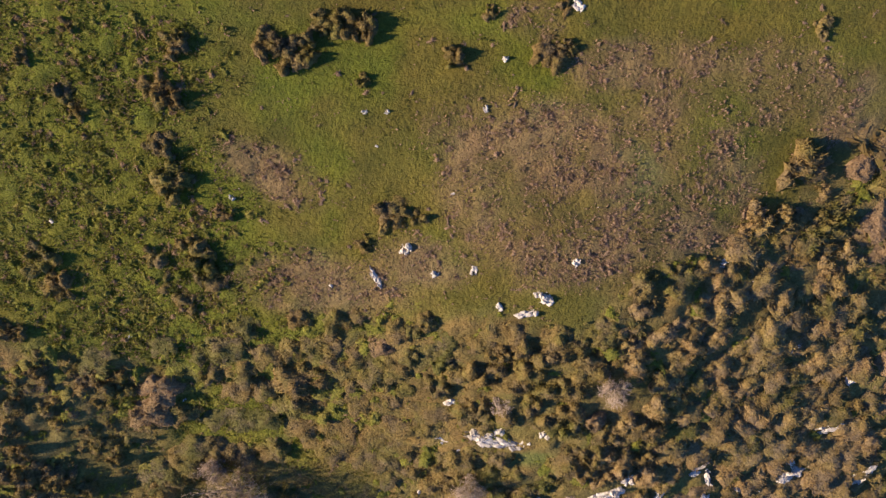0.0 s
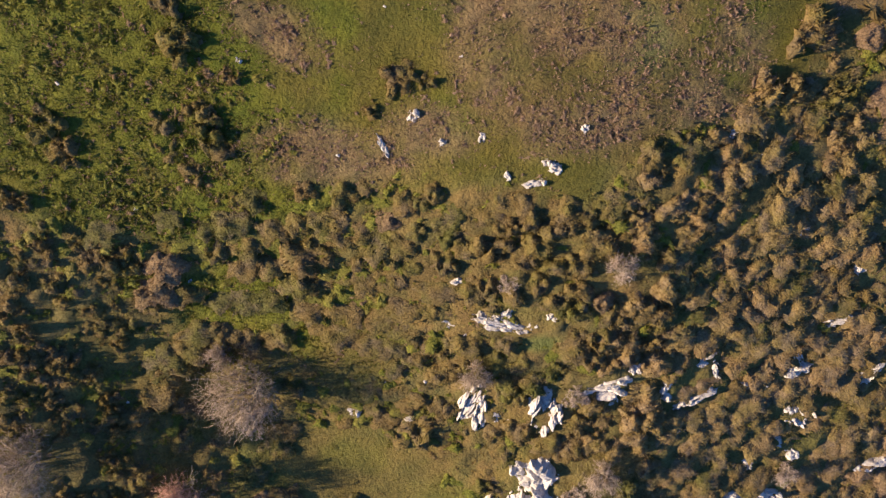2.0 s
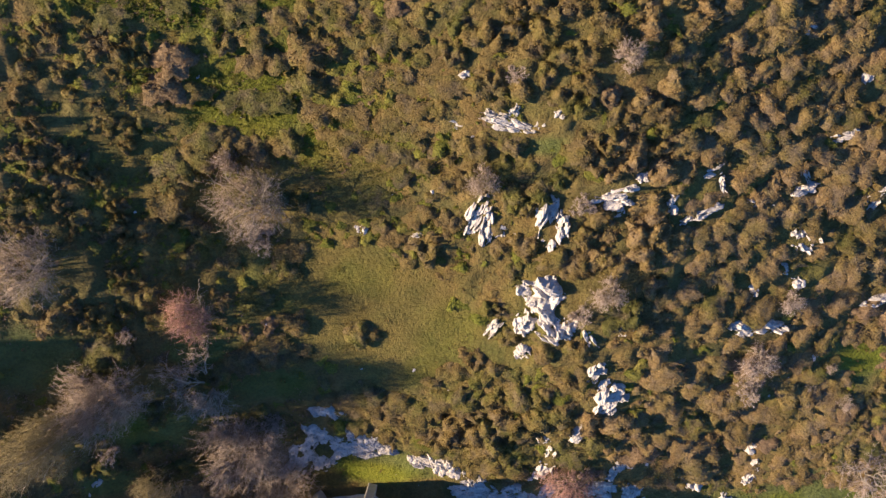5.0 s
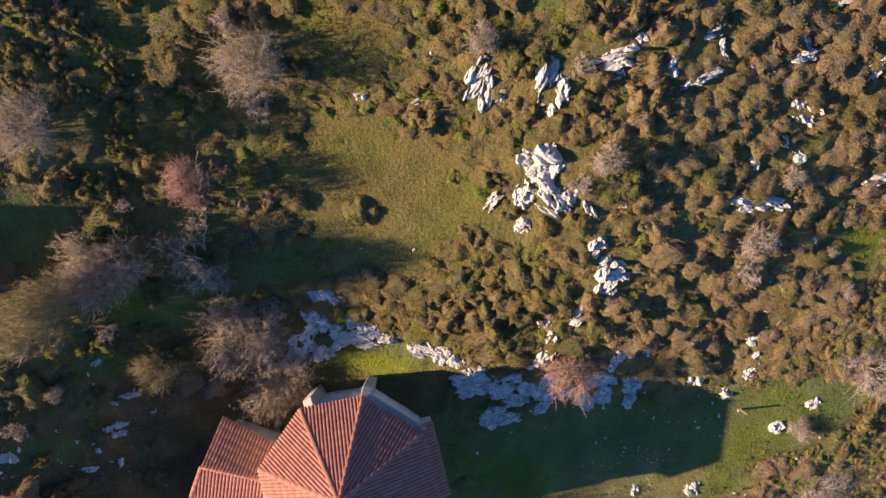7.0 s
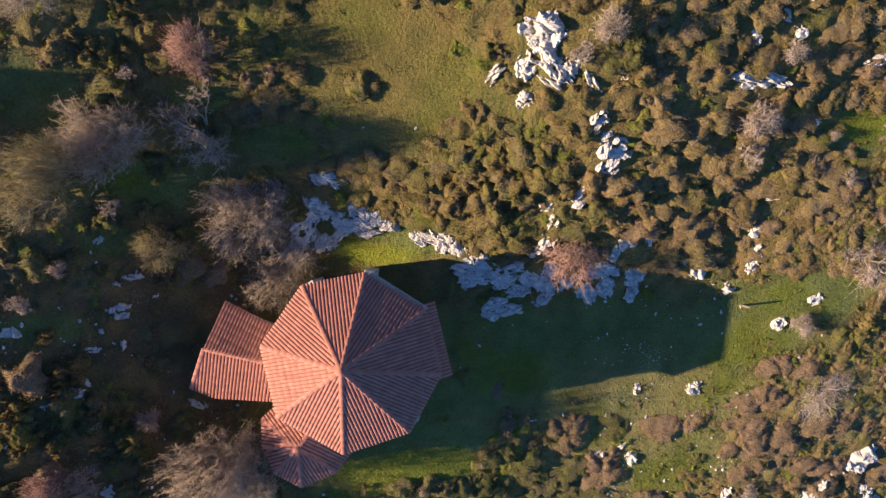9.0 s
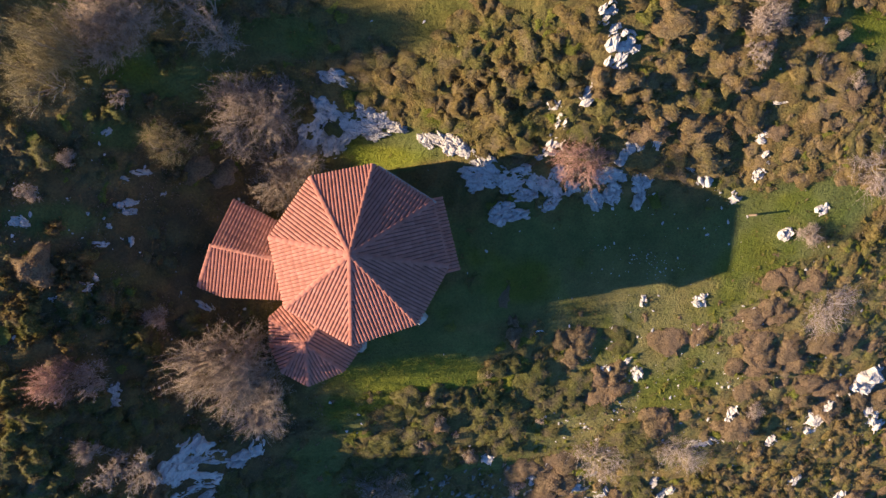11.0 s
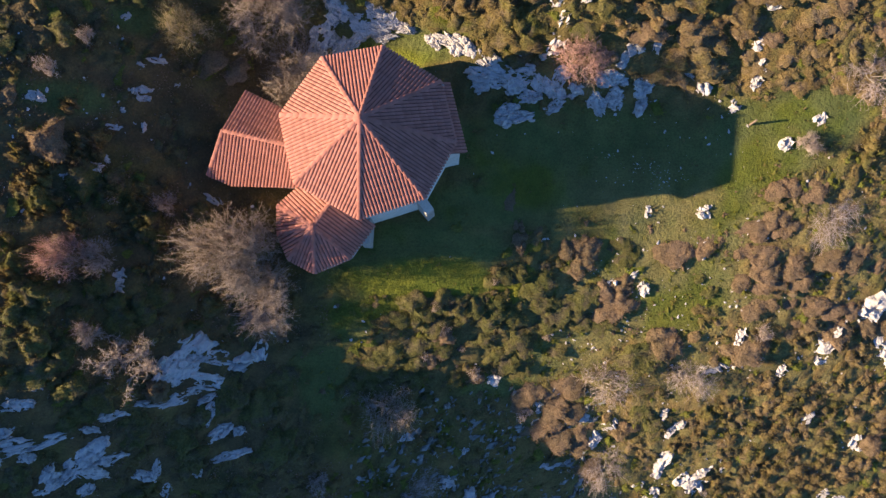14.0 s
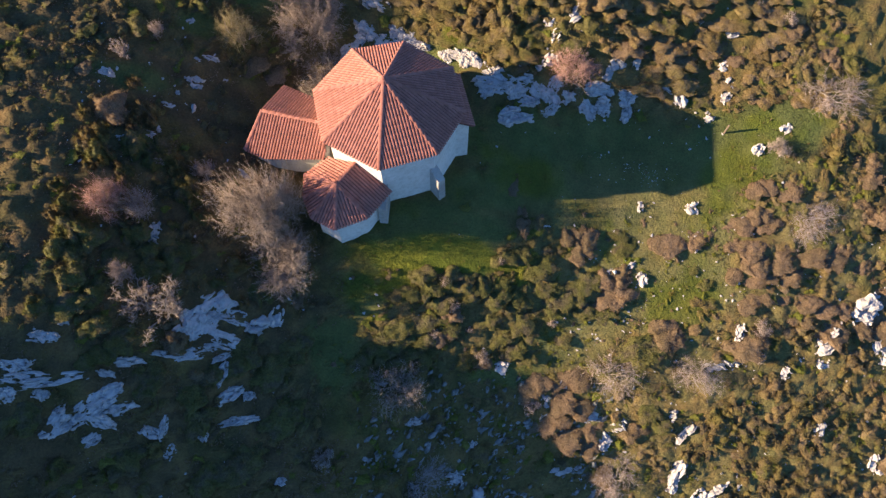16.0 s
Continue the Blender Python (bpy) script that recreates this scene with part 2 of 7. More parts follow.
# kinds of ground cover, as soft patches: centre, half width, half depth, turn in degrees
TUSSOCK = [
    (-13.4, 1.6, 6.3, 5.0, 0), (-10.3, -0.8, 5.2, 2.2, 0), (-11.0, 6.2, 4.3, 2.9, 0), (-9.7, -2.7, 6.9, 1.3, 0),
    (-7.6, -6.1, 3.4, 2.0, 20), (-3.9, -7.6, 2.3, 2.1, 0),
]
BRACKEN = [
    (5.0, 3.2, 3.8, 2.1, 0), (9.2, 2.4, 2.5, 2.2, 0), (2.3, 2.6, 2.5, 3.3, 0), (4.9, 0.5, 4.1, 1.8, 0),
    (7.4, 6.2, 3.0, 1.1, 0), (8.3, 4.4, 2.9, 1.5, 0), (-3.3, -0.9, 4.1, 1.1, 0), (-5.3, 3.0, 2.3, 0.8, -25),
    (12.3, 5.8, 2.5, 1.5, 0), (8.3, 1.2, 3.0, 1.6, 0), (-0.4, -0.3, 2.4, 1.2, 0), (14.6, 4.9, 1.8, 1.6, 0),
    (3.6, 7.6, 1.1, 0.7, 0),
]
LAWN = [
    (11.1, -36.2, 5.0, 2.6, 0), (1.0, -31.6, 3.9, 1.8, 0), (-1.7, -34.0, 4.5, 1.8, 0), (-1.1, -23.4, 2.0, 0.9, 0),
    (-13.4, -20.6, 2.9, 1.3, 0), (-17.6, -16.9, 2.2, 1.3, 0), (-8.4, -18.3, 2.1, 1.1, 0), (-15.9, -23.2, 1.6, 0.8, 0),
    (-11.4, -16.9, 1.5, 0.8, 0), (-19.1, -27.2, 2.4, 1.0, 0), (4.0, 4.5, 0.8, 0.9, 0), (6.8, 2.8, 1.2, 1.0, 0),
]
LAWN += [
    (-3.1, -23.3, 2.5, 1.0, 0), (6.2, -29.3, 10.1, 3.7, 0), (12.9, -32.8, 6.4, 1.9, 10), (20.2, -26.0, 3.7, 1.9, 0),
    (20.8, -17.9, 1.4, 1.3, 0), (11.1, -32.9, 6.4, 2.2, 5), (6.6, -38.9, 4.4, 1.9, 25), (-2.4, -35.5, 5.2, 1.4, 0),
    (2.5, -41.3, 2.7, 0.9, 10), (-8.2, -41.0, 1.8, 2.5, 0), (16.2, -28.5, 3.8, 2.8, 0), (-6.2, -37.7, 1.4, 1.4, 0),
    (3.8, -8.2, 1.0, 0.4, 0), (20.3, -18.3, 2.3, 1.4, 0),
]
DRY_GRASS = [
    (-3.4, -14.2, 4.6, 2.8, 0), (-5.8, -13.1, 2.8, 1.3, 0), (-3.5, -8.5, 1.9, 1.6, 0), (-2.5, -15.9, 3.6, 3.1, 0),
    (-7.0, -14.9, 2.8, 2.3, 0), (-8.8, -17.3, 1.8, 1.3, 0),
]
# brighter, yellower lawn patches that paint in where sun falls on the grass
SUNLIT_GRASS = [(-3.7, -23.9, 2.3, 0.8, -5), (-2.2, -35.7, 4.8, 1.25, 2), (2.6, -35.9, 1.6, 1.5, 0), (-4.6, -37.2, 1.3, 0.9, 0), (-0.9, -21.9, 0.9, 0.6, 0), (20.8, -17.9, 1.6, 1.3, 0)]
MEADOW_EDGE = ((-60, -15.1, -7.6, -1.3, 4.8, 8.8, 11.6, 16.2, 30), (-3.0, -2.8, -2.4, -2.2, -2.2, -0.4, 1.0, 4.4, 13))


def patches(x, y, rows, seed):
    """How far places lie inside any of the patches, with ragged edges."""
    ragged = 0.55 * (value_noise(x, y, 1.6, seed, 4) - 0.5) + 0.5 * (value_noise(x, y, 5.0, seed + 9, 2) - 0.5)
    best = np.zeros_like(x)
    for cx, cy, rx, ry, turn in rows:
        c, s = math.cos(radians(turn)), math.sin(radians(turn))
        u, v = (x - cx) * c + (y - cy) * s, -(x - cx) * s + (y - cy) * c
        best = np.maximum(best, 1.0 - step(0.6, 1.2, np.sqrt((u / rx) ** 2 + (v / ry) ** 2) + ragged))
    return best


def cover(x, y):
    """Weights of meadow, tussocks, bracken, lawn, dry grass and scrub at places."""
    x, y = np.asarray(x, float), np.asarray(y, float)
    edge = np.interp(x, MEADOW_EDGE[0], MEADOW_EDGE[1]) + 2.2 * (value_noise(x, y, 2.5, 5, 3) - 0.5)
    meadow = step(-0.8, 0.8, y - edge)
    tussock = patches(x, y, TUSSOCK, 21)
    bracken = patches(x, y, BRACKEN, 31) * (0.4 + 0.6 * step(0.36, 0.6, value_noise(x, y, 1.3, 37, 4)))
    lawn = patches(x, y, LAWN, 41)
    dry = patches(x, y, DRY_GRASS, 51)
    open_land = np.maximum.reduce([meadow, tussock, lawn, dry])
    return meadow, tussock, bracken, lawn, dry, 1.0 - open_land


def make_ground():
    def axis(lo, hi, fine):
        mid = np.arange(lo, hi + 1e-6, fine)
        out = np.cumsum(1.2 ** np.arange(1, 25))
        return np.concatenate([lo - out[::-1], mid, hi + out])

    xs, ys = axis(-27.0, 30.0, 0.18), axis(-55.0, 10.0, 0.18)
    x, y = np.meshgrid(xs, ys)
    z = height(x, y)
    meadow, tussock, bracken, lawn, dry, scrub = cover(x, y)
    lumps = value_noise(x, y, 0.34, 3, 2) ** 1.5
    clods = value_noise(x, y, 0.9, 13, 3)
    mat_of_heath = value_noise(x, y, 0.75, 43, 3)
    bumps = 0.05 * (value_noise(x, y, 0.3, 23, 2) - 0.5)
    z = z + bumps + 0.15 * bracken * (lumps - 0.3) + 0.17 * tussock * (1 - 0.6 * bracken) * (lumps - 0.3) + 0.10 * tussock * (clods - 0.5) + scrub * (0.5 * np.maximum(mat_of_heath - 0.38, 0) + 0.10 * (lumps - 0.4))
    shade = lambda c: np.array(c)[None, None, :]
    col = np.zeros((*x.shape, 3)) + shade((0.100, 0.115, 0.036))
    for w, c in (
        (scrub, (0.135, 0.112, 0.046)),
        (meadow, (0.098, 0.090, 0.016)),
        (tussock, (0.108, 0.122, 0.011)),
        (dry, (0.132, 0.108, 0.036)),
        (lawn, (0.110, 0.130, 0.045)),
        (bracken, (0.172, 0.126, 0.074)),
    ):
        col = col * (1 - 0.92 * w[..., None]) + 0.92 * w[..., None] * shade(c)
    litter = 0.75 * step(-7, -9, x) * step(-21, -24, y) * scrub
    col = col * (1 - litter[..., None]) + litter[..., None] * shade((0.105, 0.074, 0.044))
    stony = 0.7 * step(2, 8, x) * step(-28, -32, y)
    col = col * (1 - stony[..., None]) + stony[..., None] * shade((0.200, 0.175, 0.076))
    ochre = step(0.45, 0.62, value_noise(x, y, 0.9, 93, 3)) * scrub
    col = col * (1 - 0.7 * ochre[..., None]) + 0.7 * ochre[..., None] * shade((0.185, 0.128, 0.055))
    lush = step(0.52, 0.72, value_noise(x, y, 3.4, 77, 4)) * (1 - bracken) * (1 - 0.6 * dry) * (1 - 0.7 * scrub)
    col = col * (1 - 0.8 * lush[..., None]) + 0.8 * lush[..., None] * shade((0.092, 0.116, 0.010))
    # the sunlit look of these patches goes into the ground colour
    sunlit_grass = patches(x, y, SUNLIT_GRASS, 57)
    col = col * (1 - 0.85 * sunlit_grass[..., None]) + 0.85 * sunlit_grass[..., None] * shade((0.128, 0.148, 0.011))
    patchy = 0.72 + 0.56 * value_noise(x, y, 1.1, 71, 4)
    warm = 0.88 + 0.24 * value_noise(x, y, 1.9, 73, 3)
    col = col * patchy[..., None] * np.stack([warm, np.ones_like(warm), 1.02 - 0.1 * warm], -1)
    ny, nx = x.shape
    verts = np.stack([x, y, z], -1).reshape(-1, 3)
    i = np.arange(nx * ny).reshape(ny, nx)
    a, b, c, d = i[:-1, :-1].ravel(), i[:-1, 1:].ravel(), i[1:, 1:].ravel(), i[1:, :-1].ravel()
    mesh = tri_mesh("ground", verts, np.concatenate([np.stack([a, b, c], 1), np.stack([a, c, d], 1)]), [TURF])
    layer = mesh.color_attributes.new("cover", "FLOAT_COLOR", "POINT")
    layer.data.foreach_set("color", np.concatenate([col.reshape(-1, 3), np.ones((nx * ny, 1))], 1).astype(np.float32).ravel())
    mesh.polygons.foreach_set("use_smooth", np.ones(len(mesh.polygons), bool))
    return tagged(new("ground", mesh), "rough hillside turf with grass, bracken and bare earth", "ground", kind="structure")


make_ground()

# ---- the chapel ----
CX, CY, EAVE, PEAK = -4.72, -28.90, 4.42, 6.50
CORNERS = [169, 121.5, 80, 34.5, -8, -50, -95, -144]


def ring(radius, z, angles=CORNERS):
    return [Vector((CX + radius * math.cos(radians(a)), CY + radius * math.sin(radians(a)), z)) for a in angles]


def prism(bm, low, high):
    """A closed solid between two outlines of as many points, the lower and the upper."""
    a, b = [bm.verts.new(p) for p in low], [bm.verts.new(p) for p in high]
    bm.faces.new(a[::-1]), bm.faces.new(b)
    for k in range(len(a)):
        bm.faces.new((a[k], a[(k + 1) % len(a)], b[(k + 1) % len(a)], b[k]))
    bmesh.ops.recalc_face_normals(bm, faces=bm.faces)
    return bm


def shell(bm, outer, inner, z0, z1):
    """A wall with thickness round a closed outline."""
    rows = [[bm.verts.new((p.x, p.y, z)) for p in line] for line, z in ((outer, z0), (outer, z1), (inner, z1), (inner, z0))]
    n = len(outer)
    for r in range(4):
        for k in range(n):
            bm.faces.new((rows[r][k], rows[r][(k + 1) % n], rows[(r + 1) % 4][(k + 1) % n], rows[(r + 1) % 4][k]))
    bmesh.ops.recalc_face_normals(bm, faces=bm.faces)
    return bm


def barrel(length, r0, r1, n=6):
    """A half-round roof tile that lies along +y, with its hollow below: vertices and triangles."""
    v, f = [], []
    for y, r in ((0.0, r0), (length, r1)):
        for rr in (r, r - 0.010):
            v += [(rr * math.cos(math.pi * k / n), y, 0.64 * rr * math.sin(math.pi * k / n)) for k in range(n + 1)]
    w = n + 1
    quad = lambda a, b, c, d: f.extend([(a, b, c), (a, c, d)])
    for k in range(n):
        quad(k, k + 1, 2 * w + k + 1, 2 * w + k)
        quad(k + 1, k, w + k, w + k + 1)
    return np.array(v), np.array(f)


TILE_LENGTH, PITCH = 0.40, 0.168
TILE_V, TILE_F = barrel(0.46, 0.066, 0.065)
RIDGE_V, RIDGE_F = barrel(0.46, 0.115, 0.10)
TILE_MESH = tri_mesh("tile", TILE_V, TILE_F, [TILE])
RIDGE_MESH = tri_mesh("ridge_tile", RIDGE_V, RIDGE_F, [TILE])


def plane_axes(poly):
    """The level direction, the way up the slope and the normal of a roof plane."""
    n = Vector((0, 0, 0))
    for k in range(len(poly)):
        n += poly[k].cross(poly[(k + 1) % len(poly)])
    n = n.normalized() if n.z > 0 else -n.normalized()
    up = (Vector((0, 0, 1)) - n * n.z).normalized()
    return up.cross(n).normalized(), up, n


def tile_rows(poly, overhang=0.06):
    """Places of the cover tiles of one roof plane: matrices, with the last of a row cut short."""
    u, v, n = plane_axes(poly)
    o = poly[0]
    flat = [((p - o).dot(u), (p - o).dot(v)) for p in poly]
    lo, hi = min(p[0] for p in flat), max(p[0] for p in flat)
    count = max(1, round((hi - lo) / PITCH))
    places = []
    for k in range(count):
        a = lo + (k + 0.5) * (hi - lo) / count
        cut = []
        for (x0, y0), (x1, y1) in zip(flat, flat[1:] + flat[:1]):
            if (x0 <= a) != (x1 <= a):
                cut.append(y0 + (y1 - y0) * (a - x0) / (x1 - x0))
        if len(cut) < 2:
            continue
        s, end = min(cut) - overhang, max(cut)
        while s < end - 0.05:
            part_length = min(1.0, (end - s) / 0.46 + 0.05)
            base = o + u * (a + random.uniform(-0.004, 0.004)) + v * s + n * 0.012
            turn = Matrix((u, v, n)).transposed().to_4x4() @ Matrix.Rotation(radians(random.uniform(0.2, 0.4)), 4, "X") @ Matrix.Rotation(radians(random.uniform(-0.5, 0.5)), 4, "Z")
            places.append(Matrix.Translation(base) @ turn @ Matrix.Diagonal((1, part_length, 1, 1)))
            s += TILE_LENGTH
    return places


def ridge_rows(a, b, lift=0.02):
    """Places of the ridge tiles from a low point up to a high one."""
    way = b - a
    v = way.normalized()
    u = v.cross(Vector((0, 0, 1))).normalized()
    n = u.cross(v).normalized()
    count = max(1, round(way.length / 0.38))
    return [Matrix.Translation(a + v * (k * way.length / count) + n * lift) @ Matrix((u, v, n)).transposed().to_4x4() @ Matrix.Rotation(radians(2.0), 4, "X") for k in range(count)]


def joined(name, verts, tris, places, materials):
    """One mesh of many copies of a small shape."""
    v4 = np.concatenate([verts, np.ones((len(verts), 1))], 1)
    all_v = np.concatenate([(v4 @ np.array(m).T)[:, :3] for m in places])
    all_f = np.concatenate([tris + k * len(verts) for k in range(len(places))])
    return tri_mesh(name, all_v, all_f, materials)


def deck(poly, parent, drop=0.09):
    """The boarded and channelled plane under the tiles, coloured dark for shade between rows."""
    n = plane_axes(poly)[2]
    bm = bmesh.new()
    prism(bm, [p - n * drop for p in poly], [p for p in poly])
    return part("roof_plane", bm, SHADED_PAN, parent)


def tiles_on(plane, poly, singly):
    places = tile_rows(poly)
    if singly:
        for m in places:
            ob = new("tile", TILE_MESH)
            ob.parent, ob.matrix_local = plane, m
    else:
        ob = new("tiles", joined("tiles", TILE_V, TILE_F, places, [TILE]))
        ob.parent = plane
        tagged(ob, kind="stuff")


def ridge_on(parent, a, b):
    for m in ridge_rows(a, b):
        ob = new("ridge_tile", RIDGE_MESH)
        ob.parent, ob.matrix_local = parent, m


def make_chapel():
    thing = tagged(new("chapel"), "small eight-sided white chapel with red clay tile roofs", "chapel")
    base = -1.4
    bm = shell(bmesh.new(), ring(3.85, 0), ring(3.3, 0), base, EAVE - 0.18)
    part("wall", bm, PLASTER, thing)
    bm = shell(bmesh.new(), ring(3.98, 0), ring(3.25, 0), EAVE - 0.18, EAVE - 0.07)
    part("cornice", bm, PLASTER, thing)
    eave, top = ring(4.2, EAVE), Vector((CX - 0.1, CY, PEAK))
    for k in range(8):
        poly = [eave[k], eave[(k + 1) % 8], top]
        plane = deck(poly, thing)
        tiles_on(plane, poly, k in (5, 6, 4))
    for p in eave:
        ridge_on(thing, p, top)
    bm = bmesh.new()
    bmesh.ops.create_icosphere(bm, subdivisions=2, radius=0.13, matrix=Matrix.Translation(top + Vector((0, 0, 0.07))))
    part("finial", bm, TILE, thing)
    # buttresses at the corners, with a sloping top
    for k, depth, high in ((1, 0.45, 2.9), (2, 0.45, 2.9), (5, 0.66, 2.2), (6, 1.15, 1.7)):
        a = radians(CORNERS[k])
        out, side = Vector((math.cos(a), math.sin(a), 0)), Vector((-math.sin(a), math.cos(a), 0))
        c = Vector((CX, CY, 0)) + out * 3.55
        d0, d1 = out * (0.3 + depth + 0.08), out * (0.3 + depth)
        bm = bmesh.new()
        w = side * 0.24
        low = [c - w + Vector((0, 0, base)), c - w + d0 + Vector((0, 0, base)), c + w + d0 + Vector((0, 0, base)), c + w + Vector((0, 0, base))]
        high_pts = [c - w + Vector((0, 0, high + 0.55)), c - w + d1 + Vector((0, 0, high - 0.25)), c + w + d1 + Vector((0, 0, high - 0.25)), c + w + Vector((0, 0, high + 0.55))]
        prism(bm, low, high_pts)
        bmesh.ops.bevel(bm, geom=bm.edges[:], offset=0.03, segments=1, affect="EDGES")
        part("buttress", bm, MASONRY, thing, "dressed stone buttress with a sloping top")
    # the porch on the east side, under a low roof of its own
    a, b = ring(3.85, 0)[3], ring(3.85, 0)[4]
    along = (b - a).normalized()
    out = Vector((-along.y, along.x, 0))
    out = out if out.dot(a - Vector((CX, CY, 0))) > 0 else -out
    p0, p1 = a + along * 0.1, b + along * 0.2
    bm = bmesh.new()
    foot = [p0 - out * 0.2, p0 + out * 0.55, p1 + out * 0.55, p1 - out * 0.2]
    prism(bm, [p + Vector((0, 0, base)) for p in foot], [p + Vector((0, 0, z)) for p, z in zip(foot, (3.75, 3.4, 3.4, 3.75))])
    part("porch_wall", bm, PLASTER, thing)
    q0, q1 = p0 - along * 0.47, p1 + along * 0.27
    poly = [q0 + out * 0.78 + Vector((0, 0, 3.42)), q1 + out * 0.78 + Vector((0, 0, 3.42)), q1 - out * 0.05 + Vector((0, 0, 3.98)), q0 - out * 0.05 + Vector((0, 0, 3.98))]
    plane = deck(poly, thing)
    tiles_on(plane, poly, False)
    # a stone ledge along the north-east wall
    low, high = [], []
    for radius, k, slide in ((3.7, 2, 0.0), (4.36, 2, 0.06), (4.36, 3, -0.02), (3.7, 3, 0.0)):
        p = ring(radius, 3.62)[k] + (ring(radius, 3.62)[5 - k] - ring(radius, 3.62)[k]) * slide
        low.append(p), high.append(p + Vector((0, 0, 0.2)))
    bm = prism(bmesh.new(), low, high)
    bmesh.ops.bevel(bm, geom=bm.edges[:], offset=0.02, segments=1, affect="EDGES")
    part("ledge", bm, MASONRY, thing, "pale stone ledge under the eaves")
    # a small opening high in the north-east wall
    a, b = ring(3.86, 0)[2], ring(3.86, 0)[3]
    along = (b - a).normalized()
    mid = a * 0.45 + b * 0.55 + Vector((0, 0, 3.0))
    out = Vector((-along.y, along.x, 0))
    out = out if out.dot(mid - Vector((CX, CY, 3))) > 0 else -out
    bm = bmesh.new()
    box = [mid - along * 0.16 - out * 0.05, mid + along * 0.16 - out * 0.05, mid + along * 0.16 + out * 0.02, mid - along * 0.16 + out * 0.02]
    prism(bm, box, [p + Vector((0, 0, 0.4)) for p in box])
    part("window", bm, DARK, thing, "small dark window opening")

    # the apse on the south-west side
    V = Vector
    foot = [V((-8.2, -31.0, 0)), V((-9.46, -32.05, 0)), V((-9.42, -33.45, 0)), V((-8.86, -34.74, 0)), V((-7.55, -35.42, 0)), V((-5.80, -34.70, 0)), V((-4.57, -33.02, 0)), V((-5.6, -31.6, 0))]
    c = V((-7.2, -33.0, 0))
    inner = [c + (p - c) * 0.86 for p in foot]
    low, high = 2.08, 3.18
    prism(bm := bmesh.new(), [p + V((0, 0, base - 0.6)) for p in inner], [p + V((0, 0, low - 0.1)) for p in inner])
    part("apse_wall", bm, PLASTER, thing)
    rim = [V((p.x, p.y, low)) for p in foot]
    peak, far = V((-7.46, -33.20, high)), V((-6.55, -31.95, high))
    planes = [[rim[1], rim[2], peak], [rim[2], rim[3], peak], [rim[3], rim[4], peak], [rim[4], rim[5], peak], [rim[5], rim[6], far, peak], [rim[1], peak, far, rim[0]]]
    for n, poly in enumerate(planes):
        plane = deck(poly, thing)
        tiles_on(plane, poly, n in (3, 4))
    for k in (1, 2, 3, 4, 5):
        ridge_on(thing, rim[k], peak)
    ridge_on(thing, peak, far)

    # the annex on the west side, under a gable
    n_w, n_e = V((-11.21, -26.16, 2.26)), V((-8.2, -27.75, 2.26))
    r_w, r_e = V((-12.03, -28.40, 2.93)), V((-8.3, -29.28, 2.93))
    s_w, s_m, s_e = V((-12.98, -30.46, 2.079)), V((-11.80, -30.95, 2.0)), V((-8.4, -31.12, 2.236))
    for poly in ([n_w, r_w, r_e, n_e], [s_w, s_m, s_e, r_e, r_w]):
        plane = deck(poly, thing)
        tiles_on(plane, poly, False)
    ridge_on(thing, r_w, r_e)
    ridge_on(thing, s_w, r_w)
    walls = [n_w, n_e, s_e, s_m, s_w]
    c = sum(walls, V((0, 0, 0))) / 5
    inner = [c + (p - c) * 0.80 for p in walls]
    inner[1], inner[2] = V((-8.2, -28.1, 0)), V((-8.2, -30.75, 0))  # the wall runs on to the chapel
    prism(bm := bmesh.new(), [V((p.x, p.y, base)) for p in inner], [V((p.x, p.y, 1.9)) for p in inner])
    part("annex_wall", bm, PLASTER, thing)
    return thing


make_chapel()


# ---- plants and stones: shapes ----
def sphere(rings=1):
    bm = bmesh.new()
    bmesh.ops.create_icosphere(bm, subdivisions=rings, radius=1.0)
    v = np.array([p.co[:] for p in bm.verts])
    f = np.array([[p.index for p in q.verts] for q in bm.faces])
    bm.free()
    return v, f


BALL_V, BALL_F = sphere(1)


